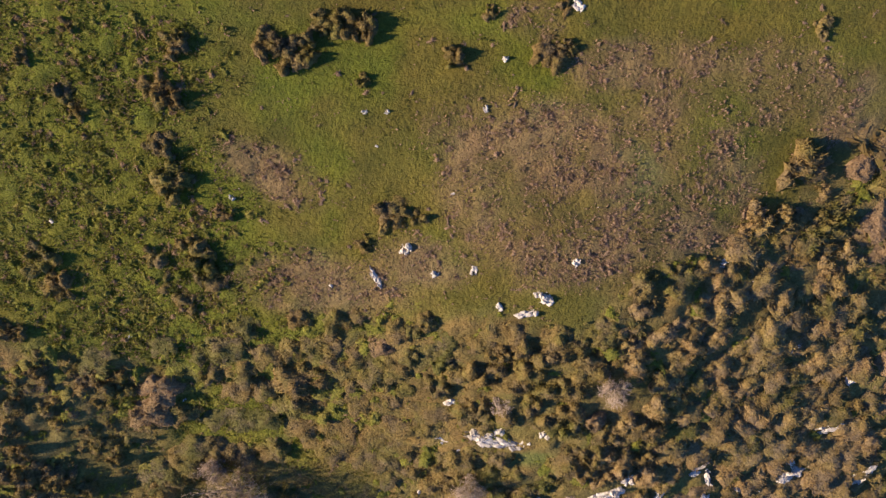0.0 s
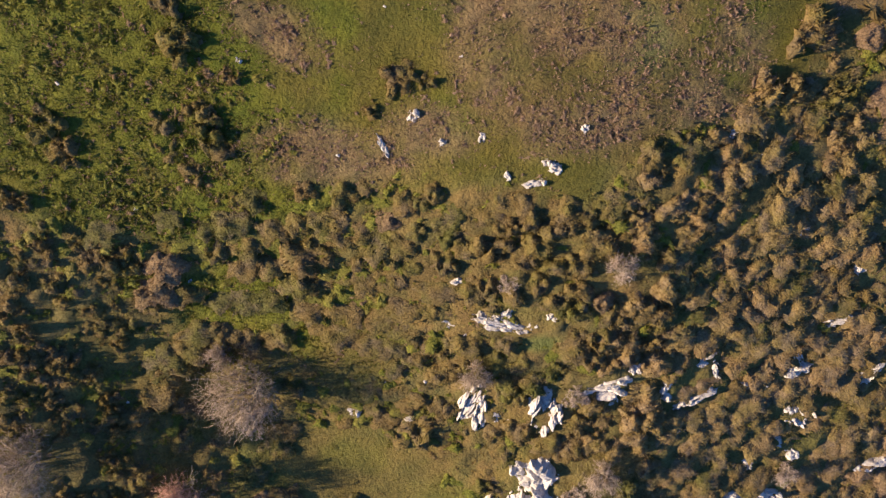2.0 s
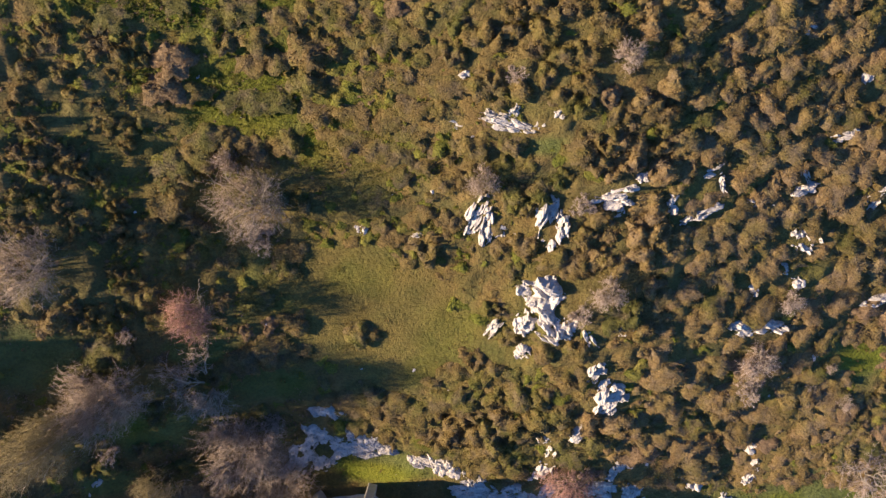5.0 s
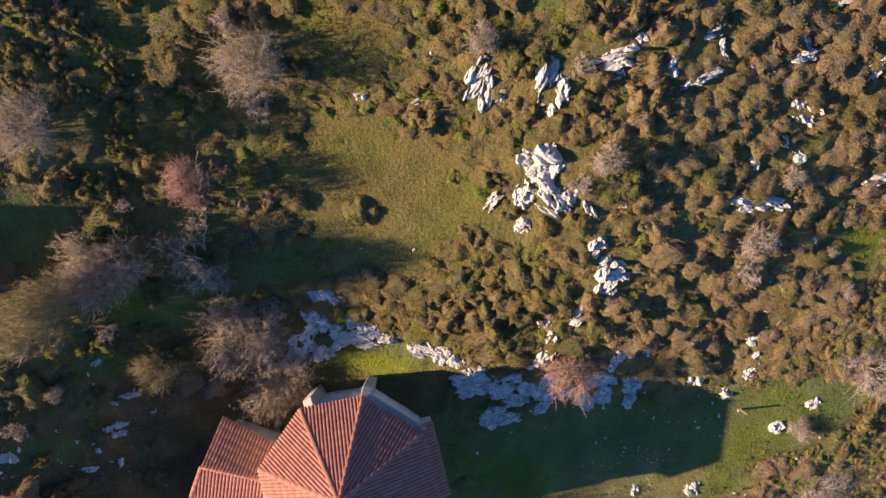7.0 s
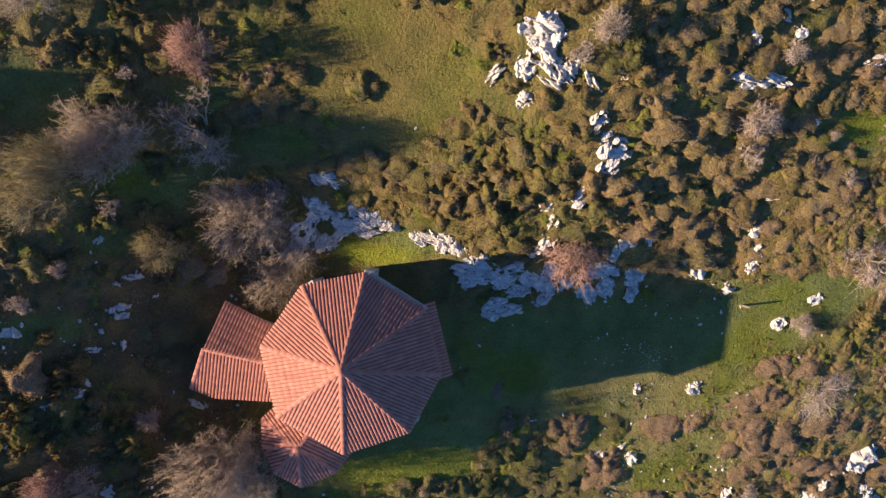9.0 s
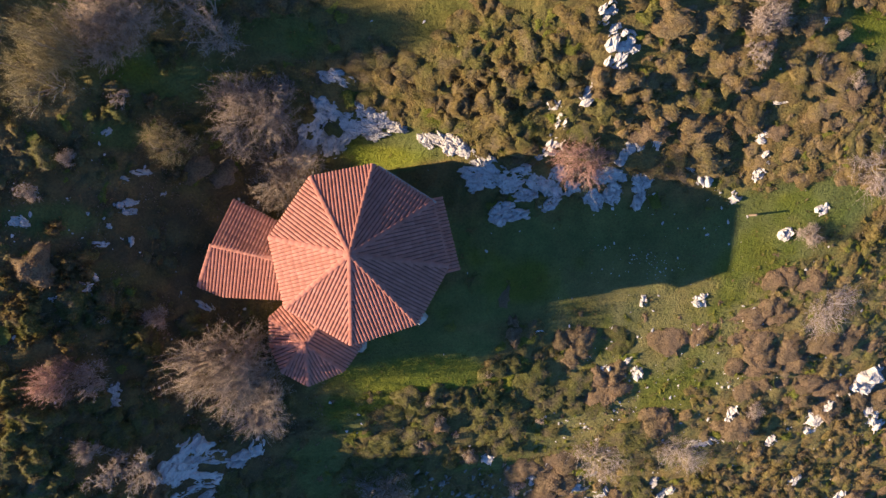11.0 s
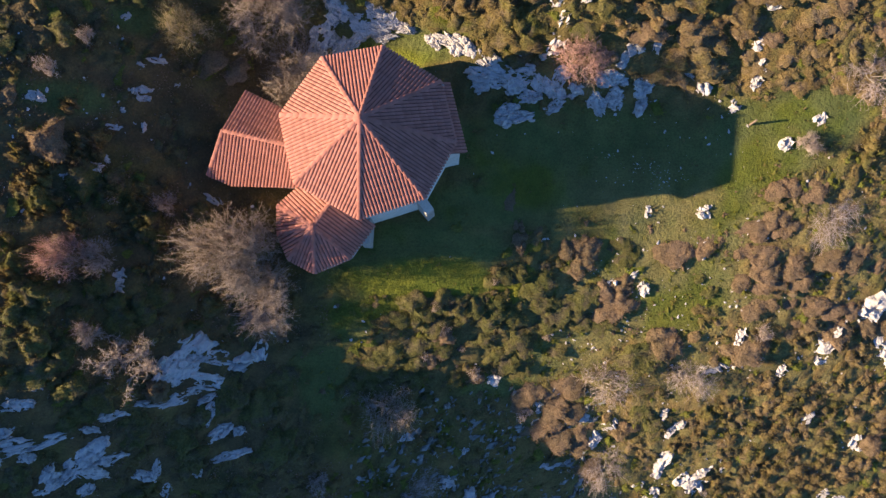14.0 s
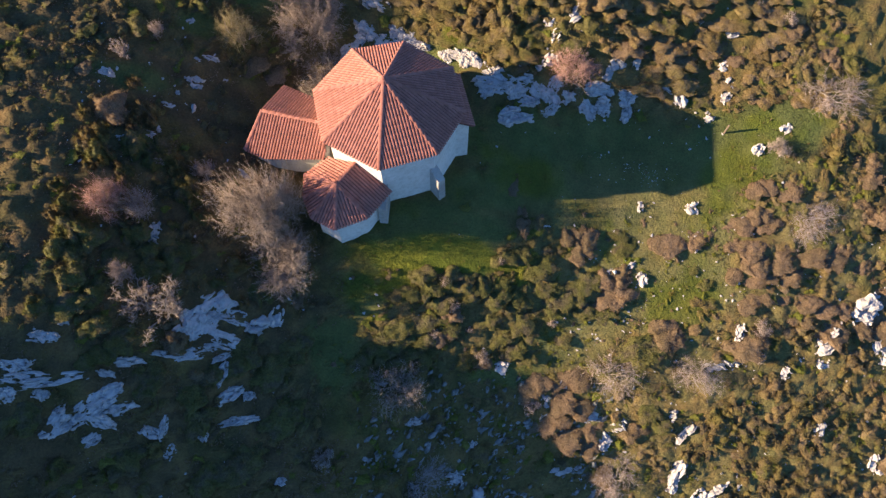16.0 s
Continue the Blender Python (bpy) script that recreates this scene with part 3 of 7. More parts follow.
def shrub_shape(rng, sprigs=660, lobes=14, size=0.15, rings=7, spokes=24, ragged=0.24):
    """A low cushion of merging leafy lumps, one metre in radius and about one high: vertices, triangles and their materials."""
    turn = 2.4 * np.arange(lobes) + rng.uniform(0, 1.4, lobes)
    far = np.sqrt((np.arange(lobes) + rng.uniform(0.0, 0.9, lobes)) / lobes) * 0.88
    heart = np.stack([far * np.cos(turn), far * np.sin(turn)], 1)
    wide = rng.uniform(0.20, 0.42, lobes) * (1.2 - 0.4 * far)
    tall = rng.uniform(0.4, 1.0, lobes) * (1.0 - 0.5 * far)
    salt = rng.uniform(0, 90)

    def top(x, y):
        x, y = x + 0.10 * (value_noise(x + salt, y, 0.22, 3, 2) - 0.5), y + 0.10 * (value_noise(x, y + salt, 0.22, 4, 2) - 0.5)
        total = 0.0
        for c, w, h in zip(heart, wide, tall):
            q = ((x - c[0]) ** 2 + (y - c[1]) ** 2) / (w * w)
            total = total + (h * np.clip(1 - 0.40 * q, 0, 1) ** 1.15) ** 4
        return total ** 0.25 * (0.82 + 0.36 * value_noise(x + salt, y - salt, 0.16, 5, 2)) - 0.12

    angle = 2 * math.pi * np.arange(spokes) / spokes
    reach = np.linspace(0.05, 1.5, 60)
    inside = top(reach[None] * np.cos(angle)[:, None], reach[None] * np.sin(angle)[:, None]) > 0.0
    edge = np.array([reach[np.nonzero(row)[0].max()] if row.any() else 0.3 for row in inside])
    edge = np.clip(edge * rng.uniform(1 - ragged, 1 + ragged, spokes), 0.3, 1.25)
    f = np.linspace(0, 1, rings + 1)[1:] ** 0.85
    px, py = edge[:, None] * f * np.cos(angle)[:, None], edge[:, None] * f * np.sin(angle)[:, None]
    pz = np.maximum(top(px, py), 0.0)
    pz[:, -1] = -0.12
    body = np.concatenate([[[0, 0, float(top(np.zeros(1), np.zeros(1))[0])]], np.stack([px, py, pz], -1).reshape(-1, 3)])
    tris = []
    for k in range(spokes):
        a, b = 1 + k * rings, 1 + ((k + 1) % spokes) * rings
        tris.append((0, a, b))
        for j in range(rings - 1):
            tris += [(a + j, a + j + 1, b + j + 1), (a + j, b + j + 1, b + j)]
    # leafy sprigs: most lie along the surface, some stand out of it
    k, g = rng.integers(0, spokes, sprigs), rng.uniform(0, 1, sprigs) ** 0.45
    t = angle[k] + rng.uniform(-0.5, 0.5, sprigs) * 2 * math.pi / spokes
    x, y = edge[k] * g * np.cos(t), edge[k] * g * np.sin(t)
    e = 0.04
    slope_x, slope_y = (top(x + e, y) - top(x - e, y)) / (2 * e), (top(x, y + e) - top(x, y - e)) / (2 * e)
    up = np.stack([-slope_x, -slope_y, np.ones(sprigs)], 1)
    up /= np.linalg.norm(up, axis=1, keepdims=True)
    foot = np.stack([x, y, np.maximum(top(x, y), 0.02) - 0.02], 1)
    stray = rng.standard_normal((sprigs, 3))
    along = stray - up * np.sum(stray * up, 1, keepdims=True)
    along /= np.linalg.norm(along, axis=1, keepdims=True)
    lift = np.where(rng.uniform(0, 1, (sprigs, 1)) < 0.4, rng.uniform(0.25, 0.6, (sprigs, 1)), rng.uniform(0.8, 2.4, (sprigs, 1)))
    lean = along + up * lift + [0, 0, 0.35]
    lean /= np.linalg.norm(lean, axis=1, keepdims=True)
    side = np.cross(lean, up)
    side /= np.linalg.norm(side, axis=1, keepdims=True)
    wisp = np.where(rng.uniform(0, 1, (sprigs, 1)) < 0.12, 2.4, 1.0)  # a few stalks reach far out
    length, width = rng.uniform(0.4, 1.2, (sprigs, 1)) * size * wisp, rng.uniform(0.10, 0.26, (sprigs, 1)) * size / wisp
    blade = np.stack([foot - side * width, foot + side * width, foot + lean * length], 1).reshape(-1, 3)
    leaf = np.arange(sprigs)[:, None] * 3 + len(body) + [0, 1, 2]
    return np.concatenate([body, blade]), np.concatenate([np.array(tris), leaf]), np.concatenate([np.ones(len(tris), int), np.zeros(sprigs, int)])


def tuft_shape(rng, blades=6, spread=0.55):
    """A small clump of blades or fronds, one metre across."""
    a = rng.uniform(0, 2 * math.pi, blades)
    d = rng.uniform(0.0, 0.35, blades)
    root = np.stack([d * np.cos(a), d * np.sin(a), np.zeros(blades)], 1)
    tip = root + np.stack([np.cos(a) * spread * rng.uniform(0.4, 1.2, blades), np.sin(a) * spread * rng.uniform(0.4, 1.2, blades), rng.uniform(0.35, 0.8, blades)], 1)
    side = np.stack([-np.sin(a), np.cos(a), np.zeros(blades)], 1) * rng.uniform(0.08, 0.16, (blades, 1))
    mid = (root + tip) / 2 + np.array([0, 0, 0.12])
    v = np.stack([root, mid - side, tip, mid + side], 1).reshape(-1, 3)
    k = np.arange(blades)[:, None] * 4
    return v, np.concatenate([k + [0, 1, 2], k + [0, 2, 3]]), np.zeros(2 * blades, int)


def strew(name, shapes, rows, materials, seed=0):
    """One mesh of many small things: rows of x, y, z, turn, width, depth, height."""
    rng = np.random.default_rng(seed)
    rows = np.asarray(rows, float)
    pick = rng.integers(0, len(shapes), len(rows))
    verts, tris, index, base = [], [], [], 0
    for n, (v, f, m) in enumerate(shapes):
        r = rows[pick == n]
        if not len(r):
            continue
        c, s = np.cos(r[:, 3])[:, None], np.sin(r[:, 3])[:, None]
        x, y, z = v[None, :, 0] * r[:, 4:5], v[None, :, 1] * r[:, 5:6], v[None, :, 2] * r[:, 6:7]
        verts.append(np.stack([x * c - y * s + r[:, 0:1], x * s + y * c + r[:, 1:2], z + r[:, 2:3]], -1).reshape(-1, 3))
        tris.append((f[None] + (np.arange(len(r)) * len(v))[:, None, None] + base).reshape(-1, 3))
        index.append(np.tile(m, len(r)))
        base += len(r) * len(v)
    return new(name, tri_mesh(name, np.concatenate(verts), np.concatenate(tris), materials, np.concatenate(index)))


def tube(rows, sides):
    """A tapering tube along rows of (place, radius): vertices and triangles."""
    v, f = [], []
    for k, (p, r) in enumerate(rows):
        way = (rows[min(k + 1, len(rows) - 1)][0] - rows[max(k - 1, 0)][0]).normalized()
        a = way.orthogonal().normalized()
        b = way.cross(a)
        v += [p + (a * math.cos(2 * math.pi * j / sides) + b * math.sin(2 * math.pi * j / sides)) * r for j in range(sides)]
    for k in range(len(rows) - 1):
        for j in range(sides):
            a, b = k * sides + j, k * sides + (j + 1) % sides
            f += [(a, b, b + sides), (a, b + sides, a + sides)]
    return v, f


def tree_shape(seed, stems=6, density=1.0, thick=1.0, sparse=False):
    """A leafless tree, about 2 m in radius and 3.5 m high: its limbs and its twigs."""
    rng = random.Random(seed)
    limb_v, limb_f, twig_v, twig_f = [], [], [], []
    forks = (4, 3, 3, 2) if sparse else (4, 4, 3, 2)
    turns = (0.5, 0.55, 0.65, 0.8) if sparse else (0.55, 0.65, 0.85, 1.0)

    def add(v, f, store_v, store_f):
        base = len(store_v)
        store_v.extend(tuple(p) for p in v)
        store_f.extend((a + base, b + base, c + base) for a, b, c in f)

    def wander(way, amount):
        return (way + Vector((rng.gauss(0, 1), rng.gauss(0, 1), rng.gauss(0, 0.7))) * amount).normalized()

    def spike(p, way, length, r):
        """A fine twig: a slim three-sided point."""
        a = way.orthogonal().normalized()
        b = way.cross(a)
        v = [p + a * r, p - a * r * 0.5 + b * r * 0.87, p - a * r * 0.5 - b * r * 0.87, p + way * length]
        add(v, [(0, 1, 3), (1, 2, 3), (2, 0, 3)], twig_v, twig_f)

    def grow(p, way, length, r, level):
        rows, q, w = [(p, r)], p, way
        for k in range(3):
            w = wander(w, 0.22 if level < 3 else 0.3)
            w = (w + Vector((0, 0, 0.05))).normalized()
            q = q + w * length / 3
            rows.append((q, r * (1 - 0.2 * (k + 1))))
        if level < 3:
            add(*tube(rows, 5 if level < 2 else 3), limb_v, limb_f)
        else:
            add(*tube(rows if sparse else rows[::3], 3), twig_v, twig_f)
        if level == 4:
            for k in range(max(2, round(4 * density))):
                at = rows[0][0].lerp(rows[-1][0], rng.uniform(0.1, 1.0))
                spike(at, wander(w, 1.0), rng.uniform(0.15, 0.38), 0.010 * thick)
            return
        for k in range(forks[level]):
            f = rng.uniform(0.3, 1.0)
            n = min(2, int(f * 3))
            at = rows[n][0].lerp(rows[n + 1][0], f * 3 - n)
            grow(at, wander(w, turns[level]), length * rng.uniform(0.5, 0.74), max(r * 0.52, 0.0085 * thick), level + 1)

    for k in range(stems):
        a = 2 * math.pi * (k + rng.uniform(-0.3, 0.3)) / stems
        tilt = rng.uniform(0.35, 1.3)
        way = Vector((math.cos(a) * tilt, math.sin(a) * tilt, 1.0)).normalized()
        grow(Vector((0.12 * math.cos(a), 0.12 * math.sin(a), -0.25)), way, rng.uniform(1.15, 1.6), 0.075 * thick, 0)
    return np.array(limb_v), np.array(limb_f), np.array(twig_v), np.array(twig_f)


def needles(foot, way, length, r):
    """Many slim three-sided twigs at once: vertices and triangles."""
    way = way / np.linalg.norm(way, axis=1, keepdims=True)
    a = np.cross(way, np.where(np.abs(way[:, 2:3]) < 0.8, [[0.0, 0.0, 1.0]], [[1.0, 0.0, 0.0]]))
    a /= np.linalg.norm(a, axis=1, keepdims=True)
    b = np.cross(way, a)
    v = np.stack([foot + a * r, foot + (b * 0.87 - a * 0.5) * r, foot - (b * 0.87 + a * 0.5) * r, foot + way * length], 1).reshape(-1, 3)
    k = np.arange(len(foot))[:, None] * 4
    return v, np.concatenate([k + [0, 1, 3], k + [1, 2, 3], k + [2, 0, 3]])


def dome_shape(seed, branches=520, fine=9, thick=1.0, shag=0.3, limbs=0.9):
    """A leafless tree with an uneven, airy crown of very many fine twigs, about 2 m in radius: its limbs and its twigs."""
    gen = np.random.default_rng(seed)
    limb_v, limb_f, _, _ = tree_shape(seed, 6, 0.0, 0.75, True)
    limb_v = limb_v * limbs
    lumps = 10
    turn = 2 * math.pi * (np.arange(lumps) * 0.382 + gen.uniform(-0.1, 0.1, lumps))
    off = 1.35 * np.sqrt((np.arange(lumps) + gen.uniform(0, 0.8, lumps)) / lumps)
    heart = np.stack([off * np.cos(turn), off * np.sin(turn), gen.uniform(0.7, 1.3, lumps) - 0.35 * off], 1)
    size = gen.uniform(0.50, 0.90, lumps)
    n = gen.choice(lumps, branches, p=size ** 2 / np.sum(size ** 2))
    inside = gen.standard_normal((branches, 3))
    inside = inside / np.linalg.norm(inside, axis=1, keepdims=True) * gen.uniform(0.2, 1.0, (branches, 1)) * size[n][:, None] * [1, 1, 0.7]
    foot = heart[n] + inside
    out = foot * [1, 1, 0]
    out = out / (np.linalg.norm(out, axis=1, keepdims=True) + 0.1)
    way = 0.55 * out + 0.5 * inside / size[n][:, None] + [0, 0, 0.35] + 0.55 * gen.standard_normal((branches, 3))
    way /= np.linalg.norm(way, axis=1, keepdims=True)
    reach = gen.uniform(0.22, 0.62, (branches, 1)) * (0.7 + shag)
    bend = foot + way * reach * 0.5
    tip = bend + (way + 0.4 * gen.standard_normal((branches, 3))) * reach * 0.5
    parts = [needles(foot - 0.1 * way, way, 0.8 * reach, 0.013 * thick), needles(bend, tip - bend, 1.2 * np.linalg.norm(tip - bend, axis=1, keepdims=True), 0.010 * thick)]
    for _ in range(fine):
        f = gen.uniform(0.0, 1.0, (branches, 1))
        lean = way * 0.6 + gen.standard_normal((branches, 3)) * 0.7
        parts.append(needles(foot + (tip - foot) * f, lean, gen.uniform(0.10, 0.40 if fine < 9 else 0.26, (branches, 1)), 0.0075 * thick))
    verts, tris, base = [], [], 0
    for v, f in parts:
        verts.append(v), tris.append(f + base)
        base += len(v)
    return limb_v, limb_f, np.concatenate(verts), np.concatenate(tris)


def make_tree(seed, twig, label, stems=6, density=1.0, thick=1.0, sparse=False, branches=560, fine=6, limbs=0.9):
    lv, lf, tv, tf = tree_shape(seed, stems, density, thick, True) if sparse else dome_shape(seed, branches, fine, thick * 0.68, density, limbs)
    thing = tagged(new("bare_tree"), label, "tree", "bare trees on the hillside")
    trunk = new("trunk", tri_mesh("trunk", lv, lf, [BARK]))
    crown = new("crown", tri_mesh("crown", tv, tf, [twig]))
    trunk.parent = crown.parent = thing
    reach = float(np.percentile(np.hypot(tv[:, 0], tv[:, 1]), 94))
    return thing, reach, float(np.percentile(tv[:, 2], 98))


def rock_shape(seed, blocks=1.6, flat=0.0, n=26):
    """A limestone outcrop, about one metre in radius and one high: tilted, fluted blocks with cracks between them and a ragged foot."""
    shift = Vector((seed * 7.3, seed * 3.1, seed * 5.7))
    rng = random.Random(seed)
    lean = rng.uniform(-0.5, 0.5)
    bm = bmesh.new()
    grid = {}
    for a in range(n + 1):
        for b in range(n + 1):
            u, v = 2.5 * a / n - 1.25, 2.5 * b / n - 1.25
            p = Vector((u, v, 0))
            bend = noise.noise_vector(p * 2.2 + shift)
            q = p + Vector((bend.x, bend.y, 0)) * 0.16
            d = math.hypot(q.x, q.y) + 0.42 * noise.noise(q * 1.7 + shift) + 0.26 * noise.noise(q * 4.1 + shift)
            dist, cells = noise.voronoi(q * blocks + shift)
            gap = min(1.0, (dist[1] - dist[0]) * (5.0 + 12 * flat))
            c = cells[0] - shift
            block = noise.cell(cells[0] * 3.7)
            tilt = (q.x * blocks - c.x) * (noise.cell(cells[0] * 5.1) - 0.5) + (q.y * blocks - c.y) * (noise.cell(cells[0] * 6.3) - 0.5)
            flute = abs(noise.noise(Vector((q.x * 2.0, q.y * 7.0, 0)) + shift))
            z = (0.55 + 0.45 * block) * (1 - flat) + flat * (0.6 + 0.22 * block) + 0.55 * tilt * (1 - 0.6 * flat) + lean * 0.3 * v
            z += 0.22 * noise.fractal(p * 5 + shift, 0.8, 2.0, 4) - 0.12 * flute * (1 - 0.5 * flat) + 0.25 * (1 - d * d) * (1 - flat)
            z = z * (0.55 + 0.45 * gap) - (1 - gap) * (0.13 + 0.17 * flat)
            fall = max(0.0, d - 0.78)
            grid[a, b] = bm.verts.new((u, v, max(z - fall * (3.2 + 2 * flat), -0.7)))
    for a in range(n):
        for b in range(n):
            four = [grid[a, b], grid[a + 1, b], grid[a + 1, b + 1], grid[a, b + 1]]
            if max(p.co.z for p in four) > -0.45:
                bm.faces.new(four)
    bmesh.ops.delete(bm, geom=[p for p in bm.verts if not p.link_faces], context="VERTS")
    mesh = bpy.data.meshes.new("rock")
    bm.to_mesh(mesh)
    bm.free()
    mesh.materials.append(STONE)
    return mesh


# ---- trees ----
TREE_KINDS = [make_tree(k + 1, TWIG, "bare grey-brown deciduous tree with a dense twiggy crown", density=0.38) for k in range(3)]
DENSE_KINDS = [make_tree(80 + k, TWIG, "bare tree with a rounded, very dense crown of fine twigs", thick=0.8, density=0.3, branches=1050, fine=12, limbs=0.62) for k in range(2)]
OPEN_KINDS = [make_tree(40 + k, TWIG, "bare grey tree with open spreading branches", 7, 1.1, 0.9, True) for k in range(2)]
SMALL_KINDS = [make_tree(20, TWIG_PALE, "low leafless thorn bush with grey-pink twigs", thick=1.7, density=0.5, branches=460), make_tree(21, TWIG_PALE, "low leafless thorn bush with grey-pink twigs", 7, 0.9, 1.6, True)]
OLIVE_KIND = make_tree(15, TWIG_OLIVE, "dense olive-brown thorn tree without leaves", density=0.5)
RED_KIND = make_tree(9, TWIG_RED, "bare reddish-twigged thorn tree in the scrub", thick=1.3, density=0.5)
placed, TREE_PLACES = set(), []


def plant_trees(rows, kinds):
    for n, (x, y, r, h) in enumerate(rows):
        thing, reach, tall = (kinds[n % len(kinds)] if r > 1.35 or len(kinds) == 1 else SMALL_KINDS[n % 2])
        TREE_PLACES.append((x, y, r))
        r = r * (1.1 if r > 1.35 else 1.25)
        m = pose(x, y, site(x, y), 0, 0, random.uniform(0, 360)) @ Matrix.Diagonal((r / reach, r / reach, h / tall, 1))
        if thing.name in placed:
            copy_thing(thing, m)
        else:
            thing.matrix_basis = m
            placed.add(thing.name)


plant_trees([
    (14.72, -17.7, 0.75, 1.01), (14.79, -19.04, 0.66, 0.94), (20.25, -20.2, 0.74, 0.94), (18.17, -19.31, 0.56, 0.86), (15.89, -14.82, 0.88, 1.09),
    (-8.7, -23.99, 1.8, 1.25), (-9.14, -25.43, 1.38, 2.0), (-15.56, -21.59, 0.91, 1.4), (-17.89, -24.43, 0.61, 1.25), (-19.47, -26.05, 0.84, 2.03),
    (6.92, -14.23, 1.15, 1.9), (5.74, -15.22, 0.95, 1.6), (19.29, -28.01, 1.05, 1.09),
    (-17.21, -31.83, 0.59, 1.48), (-4.29, -42.83, 1.36, 1.56), (3.65, -43.29, 1.03, 1.25), (-1.17, -38.27, 0.63, 0.94), (-2.44, -39.74, 0.7, 0.94), (0.58, -40.79, 0.66, 0.86),
], TREE_KINDS)
plant_trees([
    (-14.78, -18.76, 1.71, 2.6), (-10.03, -22.1, 1.93, 2.4), (-11.8, -34.42, 1.94, 2.35), (-10.8, -36.7, 1.4, 0.85),
], DENSE_KINDS)
plant_trees([
    (-8.15, -10.3, 1.62, 2.11), (-8.02, -11.65, 1.33, 1.79), (-9.0, -8.61, 0.82, 1.56), (-16.83, -12.93, 1.55, 1.6), (1.5, -9.52, 1.04, 1.56), (5.73, -10.52, 1.01, 1.4),
    (6.85, -5.12, 0.91, 1.33), (2.6, -5.65, 0.75, 1.09),
], TREE_KINDS)
plant_trees([
    (-11.07, -18.59, 1.78, 2.65), (-13.94, -15.9, 0.71, 1.4), (-14.95, -31.98, 0.94, 1.56), (-8.56, -20.78, 1.06, 2.5), (-17.73, -34.66, 1.32, 2.03), (-16.33, -39.74, 1.61, 2.18),
    (-18.11, -38.33, 0.97, 1.72), (-8.12, -46.67, 1.14, 2.03),
], OPEN_KINDS)
plant_trees([
    (6.17, -24.43, 1.19, 1.8), (-11.11, -15.06, 1.07, 2.0), (-18.95, -34.77, 0.94, 1.8),
], [RED_KIND])
plant_trees([
    (-17.9, -21.18, 1.45, 2.6), (-16.65, -19.88, 1.01, 2.6), (-13.65, -23.51, 0.98, 1.4),
], [OLIVE_KIND])

LOW_KINDS = [make_tree(60 + k, TWIG_PALE, "low spreading thorn thicket without leaves", density=0.6, branches=360) for k in range(2)]
plant_trees([
    (-1.63, -37.06, 0.49, 0.8), (0.68, -37.26, 0.46, 0.8), (4.8, -38.76, 0.43, 0.7), (-6.63, -41.75, 0.41, 0.7), (18.06, -38.65, 0.9, 0.9), (15.96, -49.0, 0.69, 0.8),
    (17.88, -40.25, 0.64, 0.8), (-0.18, -39.35, 0.42, 0.7), (1.66, -35.65, 0.37, 0.6), (13.84, -19.4, 0.44, 0.8), (18.93, -18.3, 0.45, 0.8), (14.47, -20.69, 0.4, 0.7),
    (8.62, -41.37, 1.57, 0.85), (13.66, -41.24, 1.52, 0.8), (8.72, -46.82, 1.64, 0.95), (-3.1, -47.82, 1.7, 0.95), (22.91, -24.39, 2.13, 1.1), (21.4, -32.01, 1.91, 1.0),
], LOW_KINDS)

# ---- rocks ----
ROCK_PLACES = []
ROCK_MESHES = [rock_shape(k + 1, (0.9, 1.2, 1.6)[k % 3]) for k in range(12)]
SLAB_MESHES = [rock_shape(40 + k, 1.7, 0.85) for k in range(8)]
SMALL_ROCKS = [rock_shape(20 + k, 1.0, 0.0, 14) for k in range(6)]


def lie(x, y):
    """How the ground leans at a place: a turn from upright to its normal."""
    d = 0.4
    n = Vector((site(x - d, y) - site(x + d, y), site(x, y - d) - site(x, y + d), 2 * d)).normalized()
    return Vector((0, 0, 1)).rotation_difference(n).to_matrix().to_4x4()


def place_rock(x, y, long, wide, turn, mesh, tall, label):
    """One rock, bedded into the slope, with its long side turned so many degrees from east."""
    ROCK_PLACES.append((x, y, max(long * 0.75, wide)))
    ob = new("limestone_rock", mesh)
    ob.matrix_basis = pose(x, y, site(x, y) + 0.03 * tall) @ lie(x, y) @ pose(0, 0, 0, 0, 0, turn + random.uniform(-8, 8)) @ Matrix.Diagonal((1.3 * long * (0.85 if y > -9 else 1), 1.38 * wide * (0.8 if y > -9 else 1), tall * (0.75 if y > -9 else 1), 1))
    tagged(ob, label, "rock", "limestone rocks on the hillside")


def place_rocks(rows):
    for x, y, long, wide, turn in rows:
        small = long < 0.35
        tall = (0.5 * math.sqrt(long * wide) + 0.06) * random.uniform(0.8, 1.25)
        place_rock(x, y, long, wide, turn, random.choice(SMALL_ROCKS if small else ROCK_MESHES), tall, "pale grey weathered limestone rock in the turf" if small else "large pale fluted limestone outcrop among the scrub")


def place_slabs(rows):
    """Beds of rock worn down almost level with the turf."""
    for x, y, long, wide, turn in rows:
        long, wide = 1.12 * long, 1.15 * wide
        place_rock(x, y, long, wide, turn, random.choice(SLAB_MESHES), 0.18 + 0.14 * math.sqrt(long * wide), "low cracked slab of pale limestone bedded in turf")


